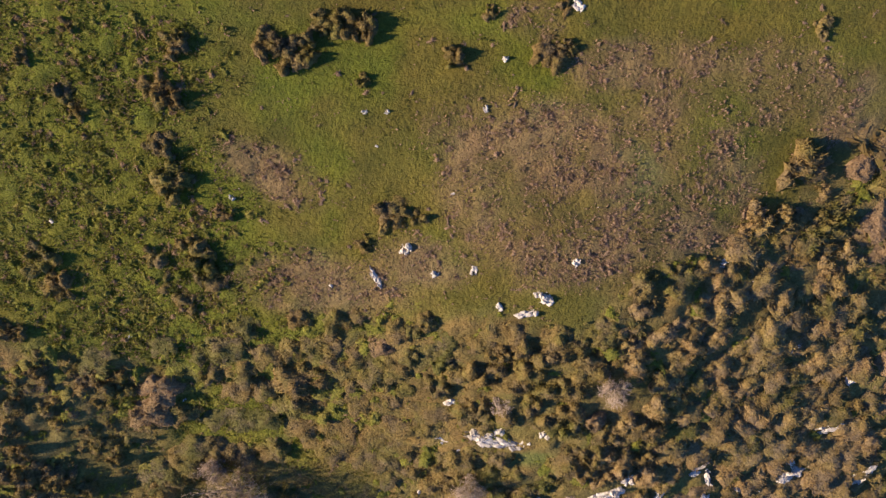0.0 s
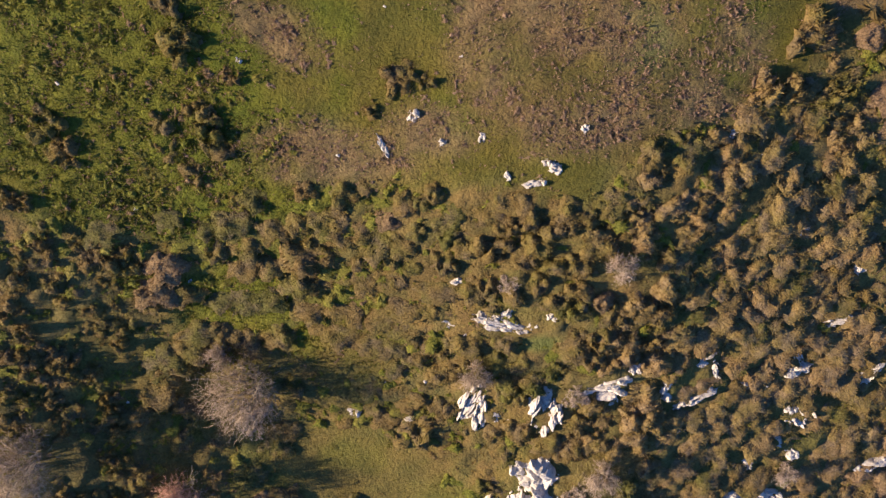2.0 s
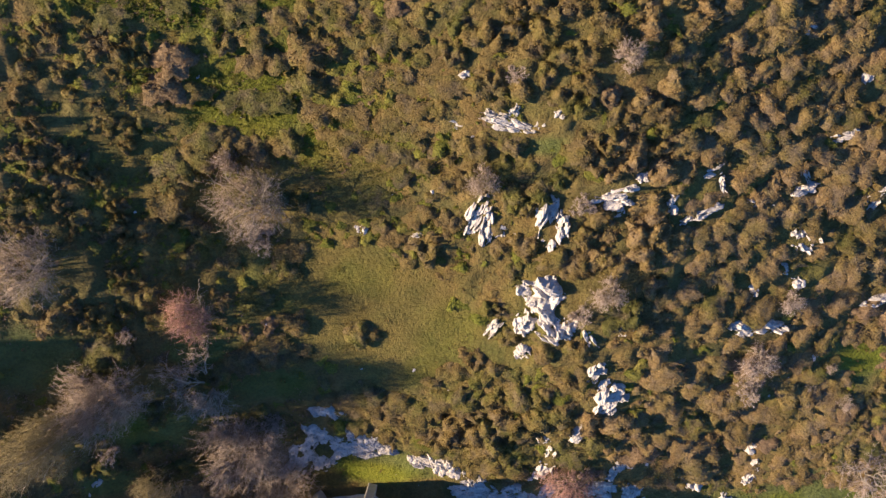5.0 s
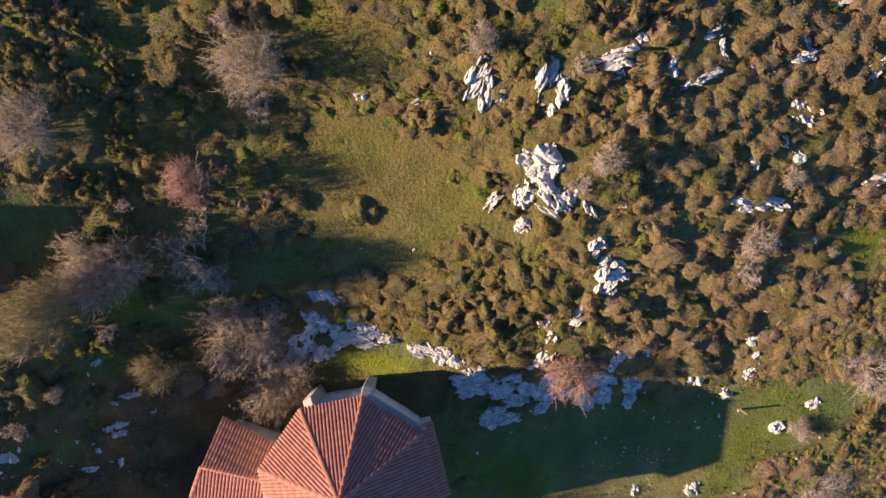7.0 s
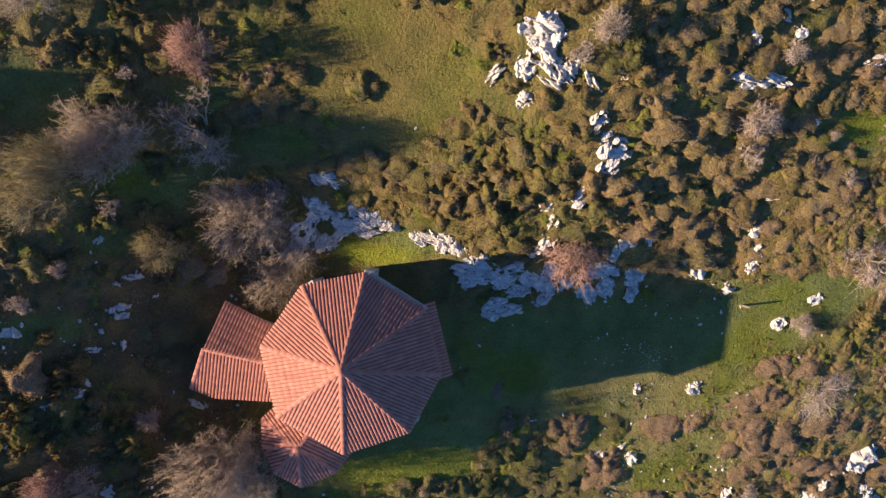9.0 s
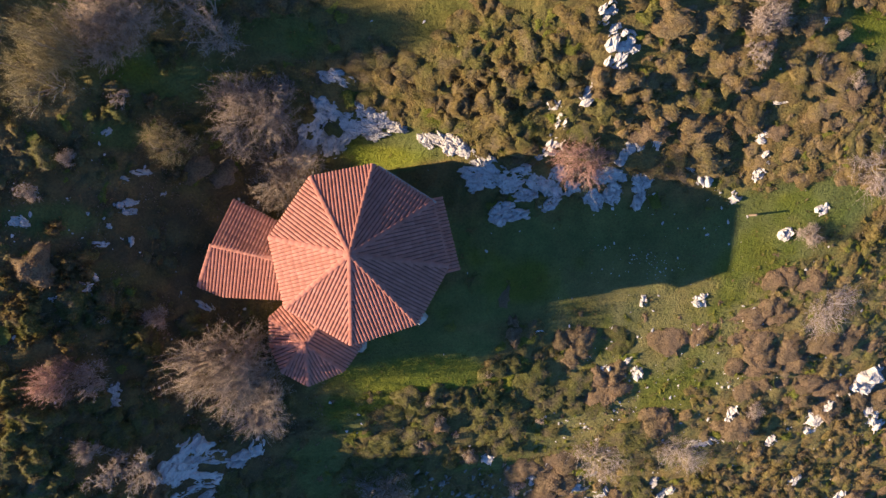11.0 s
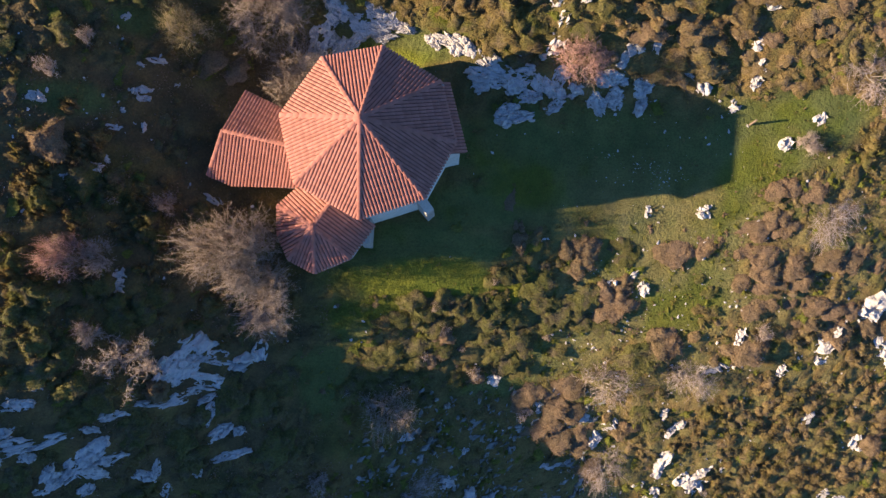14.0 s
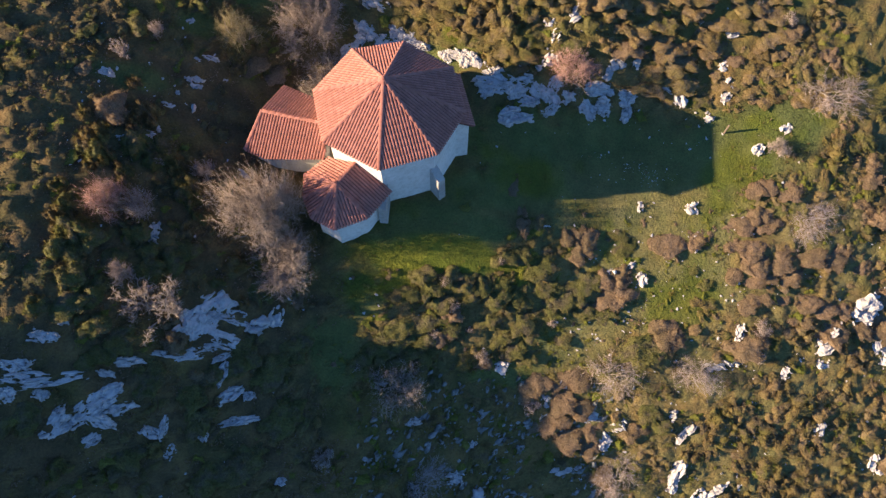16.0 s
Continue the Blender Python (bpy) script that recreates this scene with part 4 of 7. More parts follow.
place_rocks([
    (4.94, 8.15, 0.2, 0.16, -43), (2.58, 6.49, 0.11, 0.09, 12), (1.94, 4.93, 0.11, 0.09, -82), (-2.1, 4.86, 0.09, 0.07, 4), (-1.35, 4.86, 0.09, 0.07, 51),
    (-6.74, 2.1, 0.12, 0.1, -35), (-0.82, 0.29, 0.24, 0.18, 50), (5.11, -0.24, 0.16, 0.13, -90), (10.62, -0.28, 0.41, 0.18, 35), (1.54, -0.49, 0.16, 0.12, 80),
    (0.16, -0.64, 0.16, 0.12, 0), (-1.95, -0.68, 0.36, 0.12, -65), (12.34, -0.85, 0.58, 0.1, -15), (12.03, -1.06, 0.42, 0.29, -20), (3.83, -1.37, 0.16, 0.12, 0),
    (4.13, -1.56, 0.28, 0.2, -30), (12.16, -1.72, 0.17, 0.17, 0), (2.46, -1.81, 0.2, 0.12, -60), (3.66, -2.05, 0.2, 0.12, 0), (3.26, -2.1, 0.32, 0.14, 10),
])
place_rocks([
    (2, -3.41, 0.25, 0.19, 0), (14.27, -3.77, 0.36, 0.27, -20), (15.6, -4.39, 0.16, 0.11, 0), (17.39, -5.15, 0.47, 0.28, 75), (0.67, -5.61, 0.26, 0.15, 10),
    (2.66, -6.92, 0.31, 0.22, 60), (1.9, -7.02, 0.53, 0.18, -10), (4.43, -7.04, 0.31, 0.18, 20), (0.35, -7.35, 0.31, 0.16, -30), (2.35, -7.36, 0.89, 0.31, -10),
    (3.68, -7.37, 0.27, 0.18, 60), (17.04, -7.49, 0.63, 0.24, 10), (1.14, -7.81, 0.18, 0.11, 0), (11.15, -9.1, 0.47, 0.19, 20), (15.47, -9.21, 0.54, 0.22, -50),
    (8.05, -9.4, 0.23, 0.19, 60), (11.63, -9.61, 0.43, 0.14, -70), (15.61, -9.77, 0.69, 0.2, 10), (19.39, -9.81, 0.61, 0.25, 20), (-0.72, -9.84, 0.19, 0.12, 0),
])
place_rocks([
    (7.26, -9.87, 0.7, 0.19, 15), (13.71, -9.92, 0.2, 0.15, 0), (19.23, -10.2, 0.36, 0.15, 60), (6.82, -10.23, 0.94, 0.38, 10), (13.51, -10.3, 0.59, 0.17, -10),
    (9.55, -10.42, 0.33, 0.33, 0), (11.02, -10.72, 0.82, 0.19, 20), (7.1, -10.74, 0.28, 0.19, 0), (4.14, -10.83, 0.95, 0.33, 80), (1.18, -10.84, 0.81, 0.29, 65),
    (10.39, -10.95, 0.39, 0.15, 40), (4.76, -11.34, 0.62, 0.29, 75), (1.67, -11.35, 0.72, 0.24, 80), (-3.7, -11.4, 0.25, 0.2, 0), (2.27, -11.48, 0.29, 0.22, 80),
    (15.72, -11.56, 0.36, 0.25, 40), (-1.24, -11.64, 0.29, 0.12, 20), (16.24, -11.99, 0.61, 0.41, -30), (4.4, -12.11, 0.29, 0.17, 70), (10.44, -12.37, 0.2, 0.1, 0),
])
place_rocks([
    (15.48, -13.32, 0.41, 0.21, -40), (16.18, -13.92, 0.31, 0.26, 0), (13.89, -14.2, 0.36, 0.21, -50), (4.18, -14.23, 0.89, 0.6, -20), (3.95, -14.64, 0.4, 0.35, 0),
    (20.7, -14.8, 0.82, 0.25, 5), (4.73, -15.6, 0.86, 0.4, -55), (3.37, -15.64, 0.51, 0.41, 80), (5.36, -15.72, 0.35, 0.35, 0), (2, -15.85, 0.51, 0.18, 55),
    (7.92, -15.92, 0.3, 0.25, 0), (14.23, -15.97, 1.16, 0.37, -5), (6.28, -16.29, 0.51, 0.18, -60), (4.52, -16.32, 0.51, 0.15, -20), (3.43, -16.96, 0.36, 0.31, 20),
    (17.73, -17.66, 0.28, 0.22, 0), (6.69, -17.97, 0.52, 0.26, 60), (7.27, -18.66, 0.36, 0.26, 40), (7.5, -19.38, 0.79, 0.53, 60), (-5.98, -20.14, 0.77, 0.28, -10),
])
place_rocks([
    (16.63, -21.08, 0.41, 0.23, 0), (6.34, -21.31, 0.49, 0.33, 50), (4.72, -21.64, 0.28, 0.22, 0), (-9.1, -21.72, 0.28, 0.23, -50), (7.3, -21.79, 0.56, 0.22, 20),
    (5.11, -22.32, 0.39, 0.22, 70), (16.18, -22.93, 0.36, 0.3, 30), (10.29, -23.33, 0.35, 0.23, 80), (9.07, -23.46, 0.41, 0.35, 30), (4.79, -23.56, 0.57, 0.34, 45),
    (16.53, -23.98, 0.42, 0.36, 40), (4.24, -23.99, 0.34, 0.17, 0), (8.54, -24.04, 0.47, 0.23, 60), (12.55, -24.39, 0.48, 0.24, -45), (16.19, -24.74, 0.43, 0.3, 70),
    (-15.34, -24.85, 0.44, 0.14, 0), (13.28, -25.01, 0.49, 0.3, -40), (15.14, -26.12, 0.31, 0.18, 0), (-15.93, -26.35, 0.33, 0.14, 0), (20.02, -26.65, 0.31, 0.25, 30),
])
place_rocks([
    (-20.12, -27.29, 0.36, 0.21, 0), (18.16, -27.96, 0.37, 0.28, 40), (-16.16, -28.14, 0.27, 0.27, 0), (-17.13, -28.33, 0.32, 0.11, 0), (-17.64, -29.79, 0.38, 0.16, -20),
    (-18.31, -30.54, 0.69, 0.24, 20), (-17.91, -30.89, 0.38, 0.19, 0), (-13.05, -31.49, 0.46, 0.17, -30), (10.48, -31.68, 0.28, 0.16, 80), (13.75, -31.77, 0.38, 0.32, 20),
    (9.84, -35.18, 0.32, 0.16, 30), (-17.09, -35.63, 0.39, 0.28, 60), (8.55, -35.66, 0.26, 0.16, 0), (10.43, -36.01, 0.39, 0.26, 80), (-17.24, -36.13, 0.44, 0.17, 0),
    (-19.98, -36.58, 0.32, 0.21, 0), (26.15, -36.58, 0.49, 0.49, 0), (25.44, -36.93, 0.91, 0.7, 30), (24.94, -37.28, 0.7, 0.49, 0), (-10.38, -38.5, 0.24, 0.24, 0),
])
place_rocks([
    (26.51, -38.8, 0.72, 0.5, 60), (16.66, -38.88, 0.55, 0.28, 80), (22.87, -39.06, 1.06, 0.5, 40), (-11, -39.26, 0.55, 0.37, 70), (26.85, -39.77, 0.51, 0.37, 80),
    (-11.87, -39.84, 0.61, 0.36, 30), (22.46, -40.37, 0.43, 0.29, 0), (27.5, -40.38, 0.59, 0.37, 80), (16.28, -40.54, 0.49, 0.21, 0), (15.19, -40.69, 0.7, 0.28, 10),
    (19.86, -41.05, 0.36, 0.29, 80), (1.78, -41.22, 0.41, 0.34, 80), (5.65, -41.93, 0.28, 0.28, 0), (4.48, -43.04, 0.35, 0.28, 80), (12.21, -43.72, 0.58, 0.25, 30),
    (7.24, -43.74, 0.5, 0.32, 0), (22.34, -44.08, 0.53, 0.34, 60), (9.12, -44.21, 0.43, 0.29, 0), (11.55, -44.31, 0.29, 0.22, 80), (-3.47, -44.48, 0.47, 0.2, 0),
])
place_rocks([
    (13.3, -44.59, 0.73, 0.26, 40), (8.12, -45.2, 0.51, 0.44, 50), (0.09, -45.42, 0.42, 0.21, 40), (26.39, -45.96, 0.55, 0.31, 80), (26.99, -46.45, 0.31, 0.24, 0),
    (12.89, -46.7, 0.82, 0.3, 55), (5.63, -46.74, 0.73, 0.26, 0), (-0.97, -47.38, 0.49, 0.28, 0), (12.64, -47.57, 0.53, 0.3, 80), (17.06, -47.6, 0.23, 0.23, 0),
    (14.33, -48.12, 0.54, 0.38, 60), (15.35, -48.18, 1, 0.46, 30), (0.28, -48.4, 0.5, 0.36, 80), (11.39, -48.4, 0.38, 0.23, 0), (1.57, -48.83, 0.51, 0.22, 20),
    (15.11, -49.09, 0.78, 0.39, 40), (12.33, -49.38, 0.54, 0.46, 60), (24.91, -49.79, 0.49, 0.28, 30), (26.38, -50.15, 0.65, 0.24, 0),
])
def place_shelf(rows):
    """A shelf of rock that has broken into blocks: what is left of the bed and the blocks on and round it."""
    for x, y, long, wide, turn in rows:
        place_slabs([(x, y, 0.88 * long, 0.88 * wide, turn)])
        c, s = math.cos(radians(turn)), math.sin(radians(turn))
        for _ in range(2 + round(6 * long * wide)):
            a, d = random.uniform(0, 2 * math.pi), math.sqrt(random.uniform(0.1, 1.0))
            u, v, size = long * d * math.cos(a), wide * d * math.sin(a), random.uniform(0.14, 0.34)
            place_rock(x + u * c - v * s, y + u * s + v * c, size, size * random.uniform(0.5, 0.9), turn + random.uniform(-50, 50), random.choice(SMALL_ROCKS), size * random.uniform(0.5, 0.9), "broken block of pale limestone at the lawn's edge")


place_slabs([(-6.7, -21.6, 0.7, 0.45, -30), (-7.3, -22.6, 0.9, 0.5, 45), (-8.1, -23.7, 0.8, 0.45, 55), (-5.3, -22.2, 0.9, 0.42, -15)])
place_shelf([
    (-4.74, -21.61, 0.63, 0.34, -20), (-3.92, -22.18, 0.69, 0.29, -10), (-5.69, -22.44, 0.87, 0.52, 40), (-3.06, -22.47, 0.46, 0.23, 0), (-4.25, -22.74, 0.58, 0.17, 0),
    (-1.06, -23.07, 0.69, 0.23, -10), (-1.64, -23.2, 0.35, 0.17, -30), (-6.51, -23.29, 0.65, 0.41, 50), (-0.2, -23.37, 0.86, 0.4, -25), (0.42, -23.83, 0.75, 0.35, -40),
    (3.09, -23.92, 0.29, 0.14, 20), (1.52, -24.1, 0.46, 0.17, 0), (1.52, -24.83, 1.16, 0.52, -10), (2.98, -24.85, 0.87, 0.41, 20), (5.17, -24.88, 0.47, 0.41, 80),
    (7.89, -24.92, 0.83, 0.35, 5), (9.79, -25.1, 0.6, 0.42, 40), (4.16, -25.16, 0.76, 0.47, -30), (0.94, -25.27, 0.58, 0.35, 30), (2.7, -25.44, 0.58, 0.35, 0),
])
place_shelf([
    (4.76, -25.47, 0.65, 0.41, -40), (5.96, -25.49, 0.41, 0.29, 0), (8.14, -25.83, 0.48, 0.36, 40), (3.59, -25.9, 0.59, 0.29, 0), (9.74, -26.02, 0.48, 0.24, 80),
    (7.23, -26.12, 0.42, 0.36, 0), (4.81, -26.37, 0.53, 0.24, 30), (7.42, -26.43, 0.3, 0.24, 0), (2.42, -26.48, 0.53, 0.24, 20), (2.72, -26.94, 0.89, 0.3, 10),
])
place_slabs([
    (-13.44, -39.57, 0.72, 0.3, 10), (-14.46, -39.64, 1.47, 0.65, 50), (-13.07, -39.75, 0.78, 0.21, -20), (-15.03, -40.36, 0.88, 0.47, 60), (-20.56, -40.71, 0.27, 0.22, 0),
    (-13.55, -40.81, 0.9, 0.36, -10), (-14.23, -41.21, 0.48, 0.3, 20), (-14.9, -41.62, 0.89, 0.27, 15), (-21.25, -41.66, 0.49, 0.27, 10), (-13.63, -41.75, 0.42, 0.15, 20),
])
place_slabs([
    (-16.16, -41.85, 0.59, 0.15, -10), (-17.78, -42.37, 0.69, 0.2, 5), (-13.57, -42.57, 0.55, 0.24, 60), (-22.26, -43.03, 0.55, 0.27, 0), (-18.69, -43.04, 0.4, 0.14, 0),
    (-20.82, -43.53, 1.23, 0.25, 10), (-21.93, -43.53, 0.94, 0.25, 5), (-12.22, -43.6, 0.28, 0.19, 20), (-13.13, -43.6, 0.62, 0.28, 30), (-21.3, -44.25, 0.28, 0.22, 0),
    (-18.91, -44.3, 0.87, 0.41, 35), (-22.55, -44.38, 0.39, 0.28, 0), (-18.01, -44.6, 0.65, 0.24, 30), (-12.55, -44.85, 0.81, 0.19, 15), (-19.41, -45.05, 0.64, 0.29, 40),
    (-16.12, -45.24, 0.55, 0.15, 75), (-18.86, -45.31, 0.7, 0.23, -30), (-20.67, -45.51, 0.69, 0.4, 60), (-16.7, -45.67, 0.48, 0.24, -20), (-14.32, -45.67, 0.25, 0.19, 80),
])
place_slabs([
    (-19.27, -46.11, 0.41, 0.24, 30), (-15.85, -46.52, 0.31, 0.25, 80), (-12.35, -47.32, 0.38, 0.16, 0), (-10.4, -47.84, 0.26, 0.19, 0),
])

place_rocks([
    (-16.02, -25.27, 0.29, 0.17, 10), (-16.0, -26.77, 0.35, 0.15, -10), (-16.41, -23.1, 0.19, 0.12, 30), (-18.19, -26.23, 0.14, 0.1, 0), (-18.89, -30.82, 0.34, 0.17, 10),
    (-16.33, -26.46, 0.17, 0.12, 40), (-16.78, -27.46, 0.15, 0.1, 10), (-16.66, -28.64, 0.17, 0.12, -20), (-15.1, -27.6, 0.14, 0.09, 0), (-14.6, -25.9, 0.16, 0.1, 30),
])

# ---- shrubs ----
rng = np.random.default_rng(5)
SHRUBS = [shrub_shape(rng) for _ in range(9)]
SHRUB_MESHES = [tri_mesh("gorse_shrub", v, f, [GORSE, CORE], m) for v, f, m in SHRUBS]
OCHRE_MESHES = [tri_mesh("gorse_shrub", v, f, [OCHRE, OCHRE_CORE], m) for v, f, m in SHRUBS[2:]]
RUSSET_MESHES = [tri_mesh("russet_shrub", v, f, [RUSSET, RUSSET_CORE], m) for v, f, m in SHRUBS[3:8]]
GREEN_MESHES = [tri_mesh("green_shrub", v, f, [HEATH, GREEN_CORE], m) for v, f, m in SHRUBS[:5]]


def put_shrub(x, y, r, h, meshes, name, label):
    ob = new(name, meshes[int(rng.integers(len(meshes)))])
    ob.matrix_basis = pose(x, y, site(x, y) - 0.04, 0, 0, float(rng.uniform(0, 360))) @ Matrix.Diagonal((1.3 * r * float(rng.uniform(0.95, 1.2)), 1.3 * r * float(rng.uniform(0.9, 1.1)), h, 1))
    tagged(ob, label, "shrub", "shrubs on the hillside")


SHRUB_PLACES = []


def stature(x, y, h):
    """The bushes in the hollow below the meadow grow tall, those on the open slope stay low."""
    return (1.6 if y < -28 else 1.25) * h if x < -8 and y < -16 else (0.9 if y > 1 else 0.78) * h if y > 1 or (x < -4 and y > -16) else 1.25 * h if 0 < x < 9 and -22 < y < -3 else 0.95 * h if x > 8 and y < -38 else min((0.66 if x < 10 else 0.55) * h, 0.56)


def is_ochre(x, y):
    """On the eastern slope most of the gorse is dry and ochre."""
    return x > 6.5 and rng.uniform() < (0.75 if y > -38 else 0.35)


def plant_bushes(rows):
    """Gorse bushes: those round the middle of the slope stand singly, the others are kept for the joined scrub."""
    for x, y, r, h in rows:
        h, r = stature(x, y, h), r * (1.15 if x > 10 and y > -30 else 1.0)
        SHRUB_PLACES.append((x, y, r))
        if math.hypot((x - 5) / 1.25, y + 13) < 14.6:
            ochre = is_ochre(x, y)
            put_shrub(x, y, r, h, OCHRE_MESHES if ochre else SHRUB_MESHES, "gorse_shrub", "ochre-brown gorse shrub in dense scrub" if ochre else "brown-green gorse bush on the rough hillside")
        else:
            store, first = JOINED_OCHRE if is_ochre(x, y) else JOINED, rng.uniform(0, 6.28)
            for k in range(3):  # a bush of three clumps
                a, d, w = first + 2.1 * k + rng.uniform(-0.4, 0.4), r * rng.uniform(0.35, 0.65), r * rng.uniform(0.65, 0.95)
                px, py = x + d * math.cos(a), y + d * math.sin(a)
                store.append((px, py, site(px, py) - 0.04, rng.uniform(0, 6.28), w, w * rng.uniform(0.75, 1.1), h * rng.uniform(0.65, 1.1)))


JOINED, JOINED_OCHRE = [], []
plant_bushes([
    (4.46, 8.17, 0.25, 0.3), (2.09, 7.98, 0.25, 0.4), (-2.76, 7.58, 0.54, 0.6), (13.11, 7.54, 0.34, 0.3), (-3.48, 7.5, 0.36, 0.5), (-11.31, 7.44, 0.32, 0.4),
    (-2.05, 7.41, 0.47, 0.7), (-5.09, 6.97, 0.54, 0.7), (-8.06, 6.91, 0.43, 0.7), (-3.94, 6.89, 0.5, 0.7), (4.58, 6.87, 0.29, 0.5), (3.94, 6.73, 0.59, 0.5),
    (-4.58, 6.64, 0.61, 0.7), (0.82, 6.6, 0.37, 0.6), (-12.84, 6.45, 0.32, 0.5), (-2.13, 5.84, 0.26, 0.4), (-8.76, 5.62, 0.47, 0.7), (-11.82, 5.46, 0.4, 0.5),
    (-8.3, 5.21, 0.4, 0.6), (-11.4, 4.87, 0.33, 0.5), (-8.93, 3.91, 0.48, 0.6), (13.18, 3.27, 0.7, 0.9), (-8.68, 2.67, 0.67, 0.9), (-7.11, 1.62, 0.35, 0.5),
])
plant_bushes([
    (-1.33, 1.57, 0.65, 0.6), (-0.37, 1.37, 0.31, 0.4), (15.13, 1.37, 0.61, 1), (12.82, 1.27, 0.44, 0.9), (11.59, 1.18, 0.51, 1), (14.23, 1.13, 0.52, 1.1),
    (-8.5, 0.84, 0.39, 0.4), (-2.33, 0.48, 0.31, 0.56), (11.29, 0.46, 0.56, 0.9), (14.14, 0.38, 0.73, 1.2), (13.25, 0.25, 0.41, 0.6), (-8.11, 0.25, 0.54, 0.8),
    (-9.72, 0.2, 0.43, 0.5), (15.85, 0.16, 0.62, 0.93), (-13.58, 0.1, 0.65, 0.8), (15.05, -0.29, 0.54, 1.1), (9.7, -0.38, 0.48, 0.68), (10.96, -0.48, 0.48, 1),
    (-7.93, -0.54, 0.55, 0.8), (12.21, -0.62, 0.61, 1.1), (-13.17, -0.74, 0.63, 0.6), (8.63, -0.76, 0.59, 0.81), (-9.61, -0.76, 0.4, 0.4), (10.41, -0.85, 0.4, 0.8),
])
plant_bushes([
    (7.5, -0.99, 0.51, 0.9), (15.05, -1.03, 0.55, 1), (10.92, -1.2, 0.53, 0.8), (-8.74, -1.49, 0.44, 0.4), (12.81, -1.5, 0.58, 0.9), (16.39, -1.75, 0.52, 0.9),
    (10.56, -1.78, 0.57, 0.8), (7.59, -1.81, 0.4, 0.9), (15.02, -1.81, 0.55, 1), (9.83, -1.98, 0.45, 0.7), (-2.61, -1.99, 0.29, 0.3), (14.42, -2, 0.43, 0.8),
    (13.66, -2.04, 0.59, 0.9), (7.27, -2.04, 0.4, 0.5), (-4.84, -2.08, 0.45, 0.6), (15.78, -2.17, 0.52, 0.9), (9.1, -2.19, 0.41, 0.6), (10.79, -2.23, 0.41, 0.7),
    (12.79, -2.26, 0.63, 0.8), (-0.16, -2.27, 0.36, 0.7), (-3.47, -2.31, 0.53, 0.8), (-15.35, -2.43, 0.4, 0.7), (7.01, -2.52, 0.48, 0.5), (-1.08, -2.52, 0.49, 0.6),
])
plant_bushes([
    (6.28, -2.53, 0.52, 0.5), (9.61, -2.55, 0.41, 0.6), (-14.87, -2.6, 0.32, 0.6), (15, -2.6, 0.56, 1), (3.17, -2.6, 0.52, 0.4), (16.58, -2.75, 0.57, 0.9),
    (8.38, -2.8, 0.53, 0.8), (5.49, -2.81, 0.44, 0.5), (10.56, -2.82, 0.46, 0.7), (4.56, -2.82, 0.52, 0.6), (12.26, -2.85, 0.51, 0.6), (6.21, -2.9, 0.45, 0.5),
    (1.97, -2.95, 0.49, 0.4), (13.71, -3.02, 0.56, 0.8), (12.73, -3.05, 0.64, 0.8), (-4.01, -3.14, 0.71, 0.6), (3.28, -3.18, 0.41, 0.5), (-5.18, -3.21, 0.5, 0.5),
    (9.49, -3.34, 0.5, 0.7), (11.8, -3.35, 0.43, 0.5), (16.56, -3.36, 0.58, 0.8), (7.32, -3.37, 0.49, 0.5), (5.02, -3.38, 0.49, 0.5), (14.72, -3.39, 0.48, 0.7),
])
plant_bushes([
    (-6.16, -3.39, 0.59, 0.4), (-3.84, -3.52, 0.59, 0.5), (-2.99, -3.54, 0.54, 0.5), (2.49, -3.55, 0.41, 0.6), (4.21, -3.58, 0.49, 0.6), (15.87, -3.58, 0.62, 0.8),
    (9.8, -3.72, 0.42, 0.7), (13.46, -3.83, 0.57, 0.7), (9.22, -3.84, 0.54, 0.8), (-2.17, -3.85, 0.71, 0.5), (12.47, -3.85, 0.61, 0.7), (-1.43, -3.86, 0.59, 0.5),
    (-13.19, -3.92, 0.5, 0.6), (7.62, -3.94, 0.5, 0.5), (6.22, -3.96, 0.62, 0.5), (5.7, -3.96, 0.54, 0.5), (-7.3, -3.98, 0.64, 0.4), (3.63, -4.05, 0.49, 0.6),
    (11.85, -4.06, 0.43, 0.5), (10.85, -4.09, 0.43, 0.6), (0.97, -4.1, 0.42, 0.4), (1.59, -4.11, 0.46, 0.5), (2.42, -4.12, 0.33, 0.4), (-8.56, -4.19, 0.42, 0.6),
])
plant_bushes([
    (17.2, -4.2, 0.63, 0.8), (15.08, -4.22, 0.54, 0.7), (-14.65, -4.23, 0.62, 0.7), (-2.62, -4.23, 0.3, 0.4), (9.03, -4.32, 0.47, 0.5), (16.16, -4.42, 0.59, 0.7),
    (-5.03, -4.44, 0.84, 1.1), (11.15, -4.5, 0.48, 0.7), (-12.73, -4.51, 0.63, 0.7), (2.01, -4.52, 0.38, 0.5), (-1.77, -4.55, 0.38, 0.5), (-6.54, -4.59, 0.65, 0.4),
    (-15.37, -4.62, 0.45, 0.5), (-3.07, -4.64, 0.38, 0.5), (14.31, -4.66, 0.54, 0.7), (13.43, -4.67, 0.53, 0.7), (0.13, -4.68, 0.42, 0.4), (-11.79, -4.71, 0.59, 0.7),
    (10.62, -4.71, 0.39, 0.6), (10.02, -4.72, 0.43, 0.6), (9.32, -4.73, 0.43, 0.6), (3.27, -4.73, 0.42, 0.5), (8.62, -4.74, 0.42, 0.6), (5.14, -4.75, 0.54, 0.6),
])
